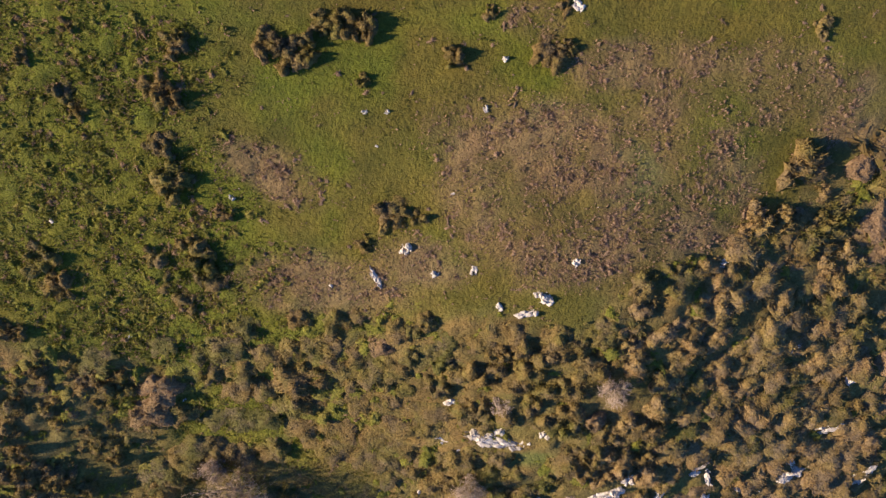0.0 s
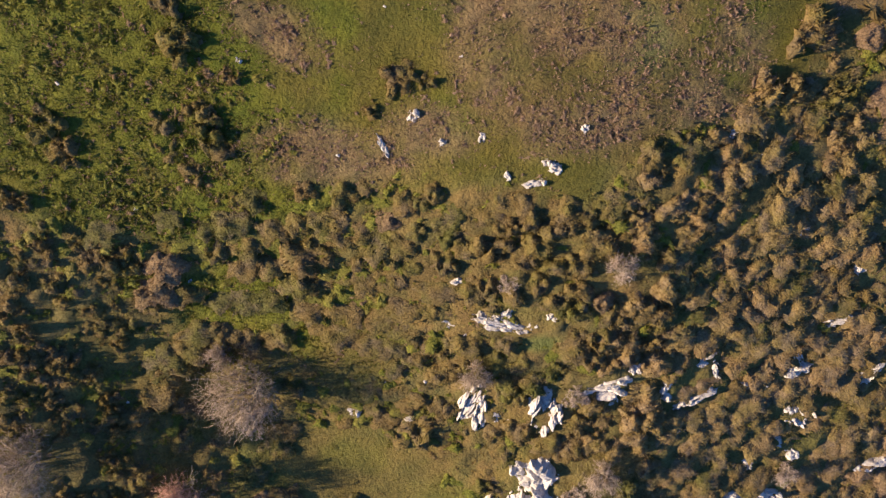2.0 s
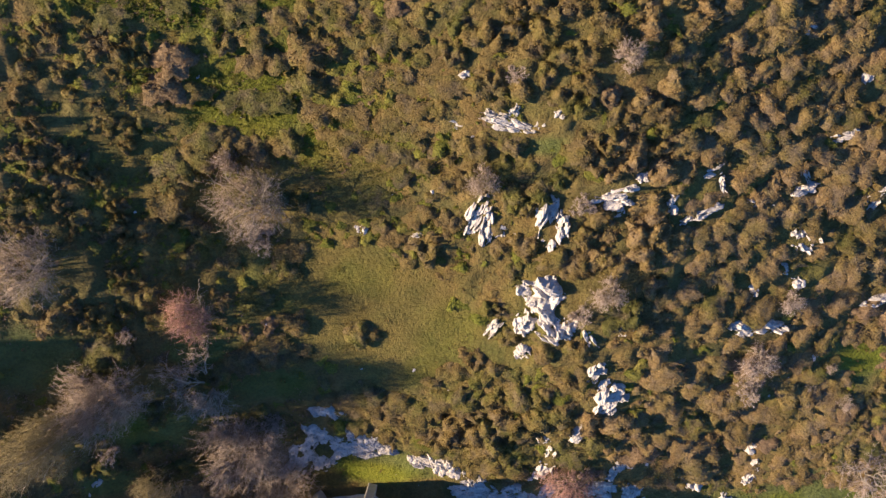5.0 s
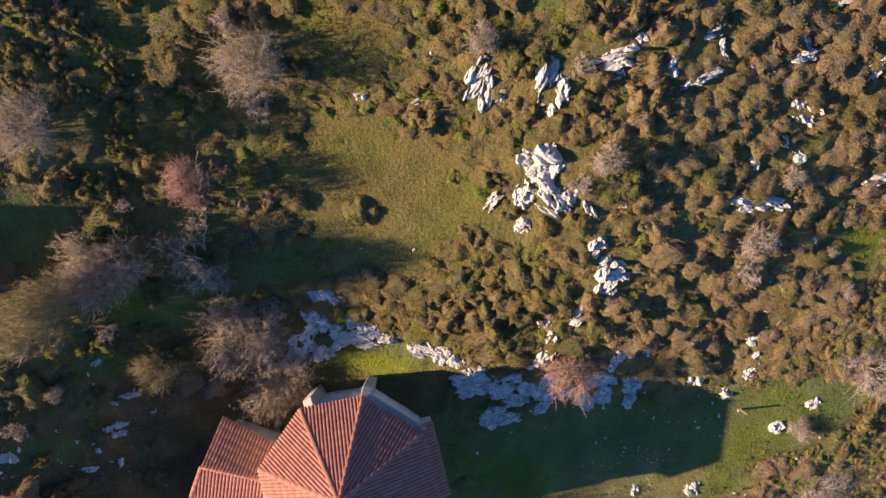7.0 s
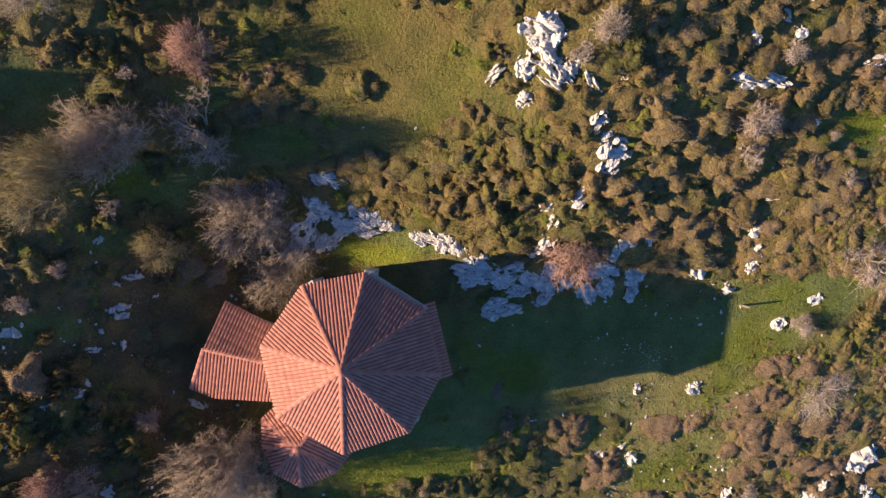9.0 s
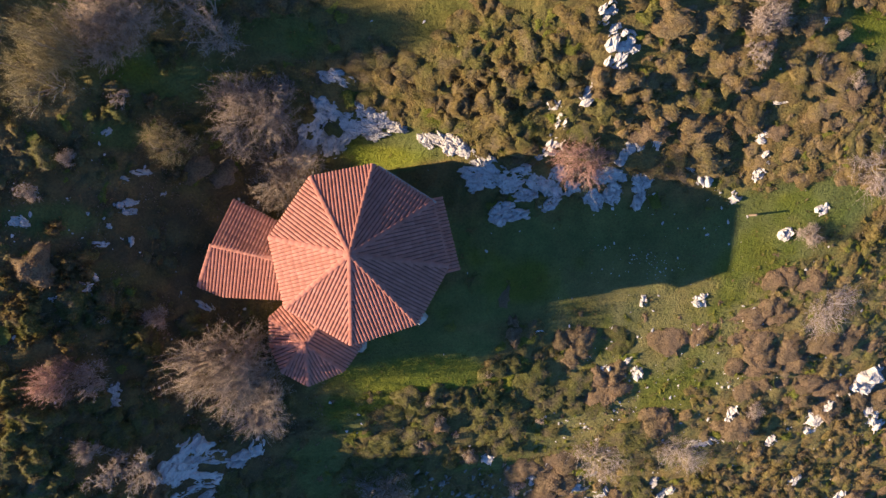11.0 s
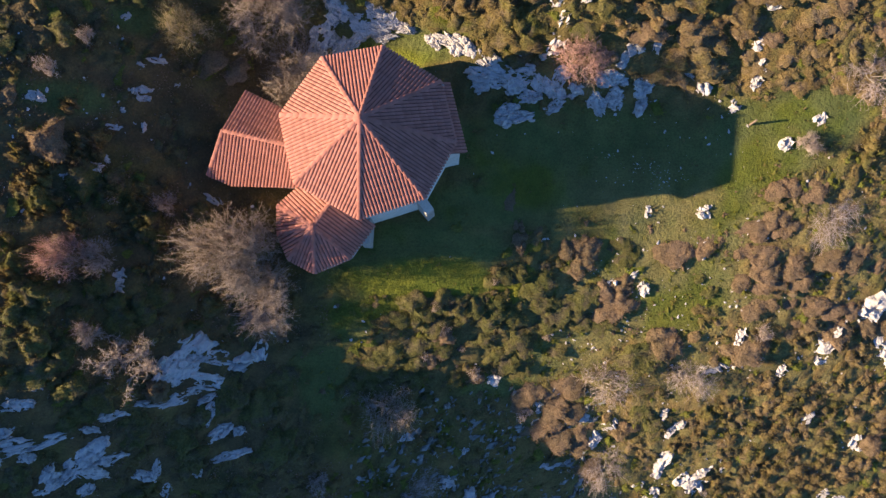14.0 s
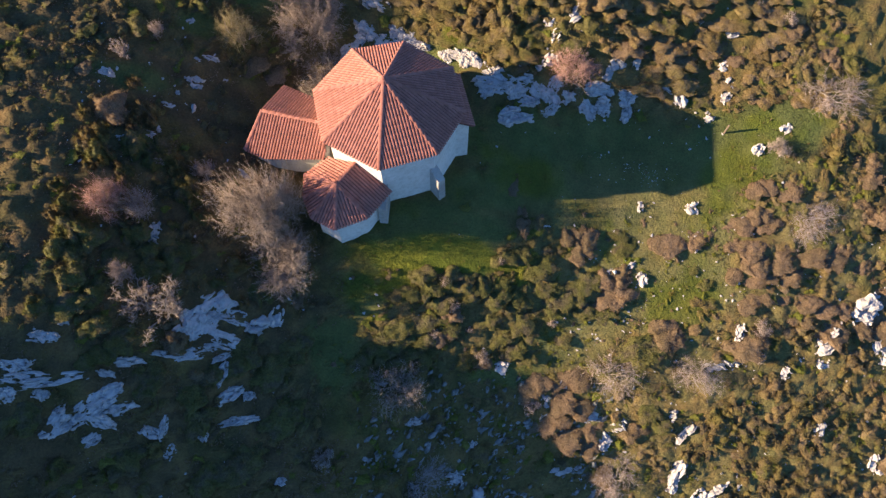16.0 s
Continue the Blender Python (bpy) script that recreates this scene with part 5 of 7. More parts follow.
plant_bushes([
    (-7.43, -4.79, 0.56, 0.4), (-1.04, -4.87, 0.43, 0.4), (4.32, -4.95, 0.38, 0.6), (0.45, -4.99, 0.3, 0.4), (12.44, -5.1, 0.49, 0.6), (11.62, -5.33, 0.49, 0.6),
    (-1.81, -5.38, 0.47, 0.5), (-5.52, -5.44, 0.65, 0.7), (-2.91, -5.46, 0.52, 0.4), (15.24, -5.52, 0.46, 0.6), (16.2, -5.52, 0.6, 0.8), (1.63, -5.52, 0.43, 0.4),
    (-12.53, -5.52, 0.43, 0.5), (14.14, -5.53, 0.68, 0.8), (13.12, -5.54, 0.63, 0.8), (-15.71, -5.54, 0.54, 0.7), (3.74, -5.55, 0.42, 0.5), (-4.79, -5.55, 0.57, 0.5),
    (9.34, -5.56, 0.56, 0.7), (-0.09, -5.71, 0.61, 0.4), (-14.29, -5.74, 0.64, 0.6), (10.97, -5.76, 0.49, 0.6), (5.25, -5.76, 0.51, 0.5), (8.81, -5.77, 0.52, 0.6),
])
plant_bushes([
    (-9.96, -5.84, 0.57, 0.5), (1.21, -5.94, 0.48, 0.4), (2.92, -5.96, 0.56, 0.5), (12.5, -5.97, 0.54, 0.7), (10.04, -5.98, 0.48, 0.6), (11.57, -6.19, 0.54, 0.6),
    (17.98, -6.2, 0.61, 0.8), (-1.41, -6.34, 0.62, 0.4), (-16.12, -6.36, 0.59, 0.6), (4.44, -6.39, 0.52, 0.6), (7.31, -6.41, 0.52, 0.6), (13.51, -6.42, 0.55, 0.7),
    (15.72, -6.42, 0.56, 0.7), (16.77, -6.43, 0.61, 0.7), (-5.02, -6.52, 0.67, 0.4), (-3.67, -6.53, 0.76, 0.3), (14.71, -6.54, 0.65, 0.7), (-0.31, -6.57, 0.44, 0.5),
    (-13.44, -6.59, 0.78, 0.6), (5.33, -6.61, 0.52, 0.6), (8.03, -6.63, 0.61, 0.6), (-11.63, -6.7, 0.67, 0.4), (12.47, -6.76, 0.55, 0.6), (-2.33, -6.77, 0.67, 0.3),
])
plant_bushes([
    (6.71, -6.84, 0.53, 0.5), (8.77, -6.85, 0.49, 0.6), (10, -6.86, 0.58, 0.5), (11.22, -6.86, 0.59, 0.6), (18.06, -7.14, 0.57, 0.7), (-12.28, -7.14, 0.53, 0.6),
    (-1.45, -7.22, 0.54, 0.4), (13.35, -7.34, 0.6, 0.7), (-13.07, -7.35, 0.66, 0.8), (-9.86, -7.39, 0.68, 0.5), (-4.2, -7.43, 0.68, 0.4), (-15.96, -7.54, 0.47, 0.8),
    (11.37, -7.55, 0.5, 0.6), (12.37, -7.56, 0.69, 0.7), (14.47, -7.58, 0.71, 0.7), (-8.81, -7.63, 0.69, 0.5), (-6.52, -7.65, 0.6, 0.6), (6.13, -7.72, 0.53, 0.6),
    (6.81, -7.73, 0.58, 0.6), (9.39, -7.75, 0.63, 0.7), (-0.9, -7.79, 0.41, 0.5), (-12.8, -7.81, 0.49, 0.7), (15.59, -7.83, 0.67, 0.7), (-7.72, -7.87, 0.69, 0.5),
])
plant_bushes([
    (-2.86, -7.9, 0.69, 0.3), (1.02, -7.92, 0.59, 0.4), (2.59, -7.92, 0.45, 0.4), (5.49, -7.94, 0.67, 0.5), (7.54, -7.96, 0.54, 0.6), (8.61, -7.98, 0.5, 0.6),
    (10.45, -8, 0.55, 0.6), (13.29, -8.04, 0.56, 0.6), (-10.41, -8.08, 0.78, 0.6), (18.73, -8.12, 0.58, 0.8), (-1.94, -8.14, 0.59, 0.4), (-0.34, -8.14, 0.41, 0.5),
    (-15.71, -8.2, 0.52, 0.6), (16.81, -8.34, 0.68, 0.7), (17.85, -8.35, 0.73, 0.8), (0.12, -8.38, 0.37, 0.3), (5.09, -8.4, 0.45, 0.4), (14.48, -8.55, 0.57, 0.6),
    (-1.03, -8.61, 0.46, 0.5), (2.17, -8.62, 0.41, 0.3), (-16.42, -8.63, 0.65, 0.7), (6.23, -8.64, 0.54, 0.6), (7.52, -8.66, 0.46, 0.6), (-14.77, -8.67, 0.62, 0.9),
])
plant_bushes([
    (9.82, -8.7, 0.55, 0.6), (-10.98, -8.78, 0.69, 0.6), (15.62, -8.82, 0.58, 0.6), (-1.98, -8.85, 0.56, 0.3), (3.31, -8.86, 0.46, 0.4), (6.96, -8.88, 0.55, 0.6),
    (8.87, -8.92, 0.6, 0.6), (12.45, -8.99, 0.66, 0.6), (-15.78, -9.1, 0.66, 0.7), (-14.23, -9.26, 0.54, 0.9), (0.34, -9.33, 0.56, 0.5), (4.7, -9.34, 0.46, 0.5),
    (16.81, -9.34, 0.69, 0.7), (-11.49, -9.36, 0.56, 0.7), (19.17, -9.39, 0.5, 0.7), (9.71, -9.42, 0.56, 0.5), (13.51, -9.64, 0.53, 0.6), (4.04, -9.81, 0.55, 0.6),
    (2.89, -9.81, 0.46, 0.5), (-0.59, -9.82, 0.42, 0.4), (11.07, -9.95, 0.52, 0.5), (-12.04, -9.96, 0.7, 0.6), (-16.93, -9.98, 0.53, 0.6), (-15.62, -10.04, 0.45, 0.6),
])
plant_bushes([
    (14.31, -10.05, 0.49, 0.5), (16.46, -10.1, 0.64, 0.7), (17.86, -10.14, 0.7, 0.7), (10.2, -10.17, 0.52, 0.5), (-16.23, -10.25, 0.54, 0.6), (3.37, -10.3, 0.51, 0.6),
    (2.8, -10.31, 0.42, 0.5), (15.13, -10.32, 0.64, 0.7), (12.19, -10.48, 0.58, 0.6), (-0.84, -10.57, 0.43, 0.5), (-13.59, -10.59, 0.51, 0.9), (8.34, -10.59, 0.66, 0.7),
    (-12.26, -10.69, 0.47, 0.6), (-10.94, -10.73, 0.57, 0.8), (13.26, -10.76, 0.68, 0.8), (6.45, -10.81, 0.47, 0.6), (-0.13, -10.82, 0.43, 0.5), (-1.33, -10.83, 0.48, 0.5),
    (15.84, -10.87, 0.6, 0.6), (19.23, -10.97, 0.71, 0.7), (-14.83, -11.03, 0.51, 0.6), (0.34, -11.08, 0.38, 0.4), (-2.79, -11.1, 0.44, 0.5), (-12.8, -11.14, 0.66, 0.8),
])
plant_bushes([
    (-17.16, -11.14, 0.58, 0.6), (11.51, -11.21, 0.53, 0.6), (-15.45, -11.24, 0.46, 0.6), (-10.6, -11.26, 0.48, 0.7), (13.94, -11.31, 0.64, 0.7), (8.17, -11.34, 0.62, 0.7),
    (12.88, -11.52, 0.64, 0.7), (-14.45, -11.56, 0.37, 0.5), (10.76, -11.57, 0.53, 0.6), (-13.65, -11.57, 0.61, 0.9), (8.94, -11.61, 0.62, 0.7), (-2.33, -11.61, 0.49, 0.5),
    (9.86, -11.66, 0.53, 0.6), (17.71, -11.73, 0.66, 0.7), (-15.37, -11.74, 0.51, 0.5), (5.93, -11.81, 0.48, 0.6), (3.45, -11.82, 0.57, 0.5), (16.94, -11.98, 0.56, 0.6),
    (11.89, -12.01, 0.54, 0.6), (18.91, -12.04, 0.72, 0.8), (2.28, -12.11, 0.44, 0.3), (-6.83, -12.16, 0.59, 0.5), (-11.19, -12.39, 0.63, 0.6), (14.74, -12.41, 0.5, 0.6),
])
plant_bushes([
    (9.58, -12.43, 0.49, 0.5), (-9.86, -12.47, 0.49, 0.5), (10.88, -12.48, 0.59, 0.6), (12.8, -12.58, 0.5, 0.6), (4.68, -12.59, 0.58, 0.5), (6.59, -12.59, 0.53, 0.5),
    (8.3, -12.62, 0.58, 0.6), (20, -12.65, 0.63, 0.7), (5.41, -12.84, 0.63, 0.5), (7.35, -12.86, 0.58, 0.5), (18.58, -12.87, 0.73, 0.7), (2.78, -12.9, 0.54, 0.3),
    (13.94, -12.9, 0.65, 0.7), (-7.37, -12.93, 0.7, 0.6), (-14.1, -13.06, 0.43, 0.7), (12.09, -13.34, 0.6, 0.6), (17.59, -13.4, 0.63, 0.5), (19.64, -13.49, 0.69, 0.7),
    (-13.5, -13.58, 0.67, 0.9), (8.94, -13.96, 0.49, 0.6), (-13.03, -14.01, 0.63, 0.9), (10.27, -14.04, 0.6, 0.6), (11.41, -14.39, 0.7, 0.6), (12.82, -14.49, 0.61, 0.6),
])
plant_bushes([
    (9.53, -14.54, 0.55, 0.6), (18.49, -14.6, 0.59, 0.5), (-14.08, -14.71, 0.53, 0.8), (-15.54, -14.82, 0.62, 0.8), (14.02, -14.85, 0.67, 0.6), (1.96, -14.91, 0.4, 0.6),
    (17.01, -15.06, 0.63, 0.6), (2.6, -15.08, 0.35, 0.3), (-12.88, -15.1, 0.54, 0.7), (-14.76, -15.16, 0.67, 0.8), (-7.06, -15.38, 0.66, 0.6), (10.75, -15.47, 0.61, 0.6),
    (12.17, -15.58, 0.62, 0.6), (9.68, -15.67, 0.51, 0.6), (8.63, -15.87, 0.5, 0.6), (16.92, -15.95, 0.64, 0.6), (-3.94, -16, 0.62, 0.85), (19.49, -16.17, 0.55, 0.6),
    (2.88, -16.2, 0.51, 0.4), (13.19, -16.28, 0.52, 0.5), (18.29, -16.38, 0.6, 0.6), (15.57, -16.46, 0.59, 0.5), (-8.45, -16.5, 0.88, 0.4), (5.89, -16.66, 0.61, 0.5),
])
plant_bushes([
    (4.4, -16.71, 0.61, 0.4), (9.28, -16.79, 0.66, 0.7), (-7.48, -16.86, 0.78, 0.4), (-9.49, -17.02, 0.78, 0.4), (1.12, -17.19, 0.52, 0.4), (12.53, -17.43, 0.64, 0.7),
    (16.82, -17.56, 0.6, 0.4), (11.71, -17.68, 0.79, 0.7), (15.31, -17.73, 0.65, 0.5), (2.16, -17.75, 0.63, 0.4), (10.01, -17.8, 0.68, 0.7), (-10.81, -17.81, 0.52, 0.4),
    (0.34, -17.87, 0.64, 0.3), (5.49, -17.9, 0.77, 0.4), (18.23, -18.03, 0.67, 0.4), (1.39, -18.11, 0.53, 0.4), (14.69, -18.15, 0.54, 0.6), (11.39, -18.47, 0.64, 0.6),
    (4.52, -18.76, 0.47, 0.4), (9.55, -18.78, 0.52, 0.7), (19.42, -18.81, 0.63, 0.4), (17.02, -18.85, 0.55, 0.6), (14.62, -18.89, 0.6, 0.6), (3.5, -18.98, 0.68, 0.5),
])
plant_bushes([
    (-3.53, -19.05, 0.65, 0.5), (-0.17, -19.11, 0.7, 0.4), (0.9, -19.14, 0.64, 0.5), (14.07, -19.16, 0.77, 0.7), (-4.48, -19.16, 0.7, 0.5), (13.18, -19.17, 0.65, 0.7),
    (4.29, -19.25, 0.58, 0.5), (18.08, -19.36, 0.62, 0.7), (17.46, -19.37, 0.73, 0.7), (2.22, -19.43, 0.48, 0.5), (-2.6, -19.44, 0.76, 0.6), (10.29, -19.48, 0.59, 0.6),
    (19.15, -19.6, 0.68, 0.5), (20.04, -19.6, 0.57, 0.6), (5.11, -19.75, 0.69, 0.5), (-5.08, -19.78, 0.55, 0.5), (-3.98, -19.8, 0.65, 0.6), (-1.53, -19.84, 0.76, 0.6),
    (-0.85, -19.85, 0.6, 0.5), (21.96, -19.87, 0.57, 0.6), (14.03, -19.91, 0.67, 0.6), (16.86, -20.15, 0.68, 0.5), (18.05, -20.15, 0.63, 0.6), (13.5, -20.18, 0.56, 0.6),
])
plant_bushes([
    (2.77, -20.21, 0.75, 0.7), (10.74, -20.23, 0.6, 0.7), (4.35, -20.24, 0.59, 0.6), (8.13, -20.26, 0.7, 0.6), (6.75, -20.27, 0.53, 0.6), (-18.84, -20.31, 0.48, 0.8),
    (-2.92, -20.34, 0.82, 0.7), (0.64, -20.41, 0.76, 0.7), (15.76, -20.41, 0.68, 0.4), (1.71, -20.44, 0.7, 0.7), (9.04, -20.5, 0.7, 0.6), (-1.83, -20.62, 0.71, 0.7),
    (19.76, -20.69, 0.75, 0.5), (12.09, -20.72, 0.67, 0.7), (5.47, -20.76, 0.54, 0.5), (7.11, -20.77, 0.65, 0.5), (-4.36, -20.83, 0.56, 0.5), (9.7, -20.88, 0.55, 0.6),
    (18.65, -20.96, 0.7, 0.4), (3.33, -20.99, 0.6, 0.7), (11.25, -20.99, 0.61, 0.6), (8.55, -21.02, 0.49, 0.6), (-0.73, -21.03, 0.66, 0.7), (1.45, -21.21, 0.71, 0.8),
])
plant_bushes([
    (14.69, -21.24, 0.74, 0.7), (-3.26, -21.24, 0.56, 0.5), (10.57, -21.26, 0.61, 0.5), (21.32, -21.27, 0.7, 0.8), (0.09, -21.45, 0.66, 0.8), (9.24, -21.54, 0.55, 0.6),
    (2.01, -21.76, 0.77, 0.9), (13.3, -21.79, 0.57, 0.7), (15.15, -21.79, 0.69, 0.7), (11.42, -21.8, 0.79, 0.7), (18.26, -21.8, 0.64, 0.4), (10.18, -21.8, 0.62, 0.7),
    (19.44, -21.81, 0.53, 0.5), (20.62, -21.83, 0.7, 0.6), (-0.61, -21.84, 0.67, 0.7), (2.83, -22.04, 0.77, 0.9), (12.4, -22.07, 0.86, 0.8), (21.92, -22.12, 0.65, 0.6),
    (0.92, -22.28, 0.83, 0.9), (3.69, -22.59, 0.56, 0.8), (13.16, -22.64, 0.75, 0.8), (19.94, -22.68, 0.65, 0.5), (2.31, -22.84, 0.84, 0.9), (11.99, -22.91, 0.81, 0.7),
])
plant_bushes([
    (1.48, -23.11, 0.68, 0.8), (3.15, -23.13, 0.73, 0.9), (19.15, -23.26, 0.71, 0.5), (20.91, -23.28, 0.77, 0.7), (11.18, -23.48, 0.7, 0.6), (12.72, -23.5, 0.82, 0.8),
    (18.01, -23.55, 0.9, 0.5), (2.63, -23.68, 0.68, 0.7), (13.56, -23.8, 0.71, 0.8), (16.28, -23.83, 0.54, 0.4), (20.52, -23.87, 0.6, 0.4), (22.65, -23.9, 0.78, 0.6),
    (10.68, -24.21, 0.71, 0.6), (-18.01, -24.36, 0.46, 0.8), (11.66, -24.37, 0.59, 0.6), (16.69, -24.44, 0.6, 0.4), (17.9, -24.45, 0.78, 0.4), (19.11, -24.46, 0.85, 0.4),
    (21.51, -24.49, 0.9, 0.6), (22.54, -24.81, 0.79, 0.6), (-17.94, -29.26, 0.63, 0.9), (-18.76, -30.14, 0.42, 0.7), (-16.49, -31.98, 0.44, 0.5), (-20.09, -32.81, 0.52, 0.6),
])
plant_bushes([
    (-16, -35.23, 0.56, 0.5), (22.55, -35.82, 0.75, 0.5), (23.77, -37.24, 0.83, 0.5), (14.17, -37.41, 0.8, 0.4), (21.32, -38.26, 0.83, 0.5), (20.25, -38.59, 0.83, 0.5),
    (23.84, -38.7, 0.85, 0.5), (18.81, -38.92, 0.76, 0.5), (25.05, -39.87, 0.94, 0.5), (24.34, -40.23, 0.87, 0.5), (18.35, -41.55, 0.86, 0.4), (24.01, -41.78, 0.88, 0.5),
    (25.73, -41.86, 0.96, 0.5), (19.6, -41.98, 0.86, 0.5), (27.19, -42.34, 0.9, 0.5), (20.89, -42.42, 1.02, 0.6), (22.58, -42.52, 0.96, 0.5), (15.97, -43.02, 0.86, 0.5),
    (19.52, -43.18, 0.95, 0.5), (24.12, -43.42, 0.9, 0.5), (17.23, -43.48, 0.87, 0.5), (25.86, -43.51, 0.98, 0.5), (21.28, -43.68, 0.89, 0.5), (14.98, -43.79, 0.94, 0.5),
])
plant_bushes([
    (18.63, -44.37, 0.89, 0.5), (27.95, -44.48, 1, 0.5), (17.12, -44.71, 0.81, 0.5), (19.97, -44.87, 0.97, 0.5), (21.65, -44.96, 0.98, 0.5), (15.24, -45.04, 0.88, 0.5),
    (23.36, -45.06, 0.99, 0.5), (10.71, -45.27, 0.73, 0.4), (13.76, -45.39, 0.81, 0.5), (24.52, -46.01, 0.85, 0.5), (11.6, -46.16, 0.66, 0.4), (17.12, -46.43, 0.9, 0.5),
    (18.73, -46.51, 0.98, 0.6), (21.26, -46.67, 1, 0.6), (29.21, -46.77, 0.87, 0.5), (24.5, -47.35, 0.86, 0.5), (20.22, -47.5, 1, 0.6), (27.22, -47.54, 0.87, 0.5),
    (16.59, -47.73, 0.84, 0.5), (18.26, -47.84, 0.92, 0.5), (22.51, -48.11, 1.02, 0.6), (26.1, -48.37, 0.96, 0.6), (24.03, -48.7, 0.87, 0.5), (21.06, -48.95, 0.94, 0.5),
])
plant_bushes([
    (16.47, -49.1, 1.01, 0.5), (30.47, -49.16, 0.98, 0.6), (19.44, -49.31, 0.94, 0.5), (28.74, -49.51, 1.14, 0.6), (18.27, -49.69, 0.94, 0.5), (22.64, -50.02, 1.04, 0.5),
    (27.7, -50.42, 0.98, 0.5), (21.12, -50.87, 0.96, 0.5), (16.05, -51, 0.95, 0.4), (17.73, -51.09, 0.96, 0.5), (19.47, -51.23, 0.96, 0.5), (29.88, -51.55, 1.08, 0.6),
    (24.89, -51.67, 0.9, 0.5), (27.23, -51.86, 0.91, 0.5), (23.65, -52.06, 0.9, 0.5),
])
plant_bushes([
    (-18.6, -29.79, 0.33, 0.6), (-17.95, -29.29, 0.38, 0.6), (-17.44, -31.29, 0.39, 0.7), (-13.98, -24.95, 0.45, 0.6), (-20.23, -31.05, 0.46, 0.7), (-19.56, -32.18, 0.42, 0.7),
    (-18.77, -32.76, 0.43, 0.7), (-20.7, -29.93, 0.37, 0.6), (-16.29, -31.84, 0.4, 0.6), (-18.91, -27.51, 0.37, 0.6),
])
plant_bushes([
    (-20.29, -31.49, 0.59, 0.60), (-19.69, -30.72, 0.38, 0.60), (-17.55, -31.34, 0.50, 0.60), (-18.00, -29.43, 0.56, 0.60), (-20.91, -36.70, 0.68, 0.60), (-20.25, -35.61, 0.42, 0.60),
    (-15.20, -34.26, 0.45, 0.60), (-17.04, -33.06, 0.39, 0.50), (-16.30, -31.95, 0.40, 0.50), (-17.98, -35.93, 0.60, 0.60), (-20.36, -38.31, 0.63, 0.60), (-21.19, -35.69, 0.42, 0.60),
    (-18.71, -33.01, 0.38, 0.50), (-19.83, -32.62, 0.32, 0.50), (-16.66, -33.85, 0.34, 0.50), (-15.68, -32.58, 0.34, 0.50), (-21.44, -34.13, 0.42, 0.50),
])


def plant_russet(rows):
    for x, y, r, h in rows:
        h = stature(x, y, h)
        SHRUB_PLACES.append((x, y, r))
        put_shrub(x, y, r, h, RUSSET_MESHES, "russet_shrub", "red-brown winter shrub standing in stony grass")


plant_russet([(2.3, -31.11, 0.5, 0.18), (2.96, -32.6, 0.3, 0.6), (3.06, -33.73, 0.32, 0.6)])
plant_russet([
    (-1.82, -3.17, 0.41, 0.5), (-10.45, -4.81, 0.68, 0.8), (-11.11, -5.74, 0.73, 0.8), (6.19, -6.29, 0.43, 0.5), (-8.1, -15.64, 0.41, 0.5), (-9.22, -15.86, 0.36, 0.5),
    (14.32, -17.59, 0.75, 0.7), (20.53, -20.43, 0.75, 0.7), (16.83, -22.22, 0.59, 0.5), (9.71, -22.49, 0.74, 0.7), (-12.2, -24.38, 0.68, 0.3), (-13.39, -24.49, 0.73, 0.3),
    (-19.82, -29.23, 0.77, 0.7), (18.67, -30, 0.57, 0.5), (20.03, -30.21, 0.76, 0.5), (18.03, -30.31, 0.69, 0.6), (17.93, -31.83, 0.64, 0.6), (18.53, -32.37, 0.64, 0.6),
    (16.72, -32.49, 0.77, 0.5), (2.98, -33.35, 0.43, 0.7), (13.99, -33.43, 0.71, 0.6), (11.73, -33.56, 0.83, 0.4), (6.74, -33.59, 0.75, 1), (5.81, -33.6, 0.56, 0.6),
])
plant_russet([
    (16.23, -33.71, 0.65, 0.5), (17.23, -33.73, 0.78, 0.6), (23.4, -33.75, 0.67, 0.5), (12.56, -33.75, 0.64, 0.5), (21.49, -33.79, 0.86, 0.6), (19.37, -33.86, 0.66, 0.5),
    (22.73, -34.07, 0.8, 0.5), (-19.11, -34.3, 0.69, 0.8), (19.1, -34.38, 0.79, 0.6), (6.5, -34.5, 0.7, 0.7), (17.36, -34.63, 0.85, 0.7), (20, -35.19, 0.8, 0.6),
    (16.15, -35.35, 0.66, 0.5), (9.23, -35.41, 0.39, 0.5), (17.89, -35.43, 0.86, 0.6), (8.09, -35.88, 0.65, 0.6), (8.93, -36.09, 0.65, 0.7), (17.8, -36.6, 0.74, 0.5),
    (21.16, -36.66, 0.68, 0.5), (8.64, -36.8, 0.91, 0.8), (23.55, -36.88, 0.69, 0.5), (17.19, -36.97, 0.67, 0.4), (22.4, -36.97, 0.69, 0.5), (20.65, -37.63, 0.76, 0.5),
])
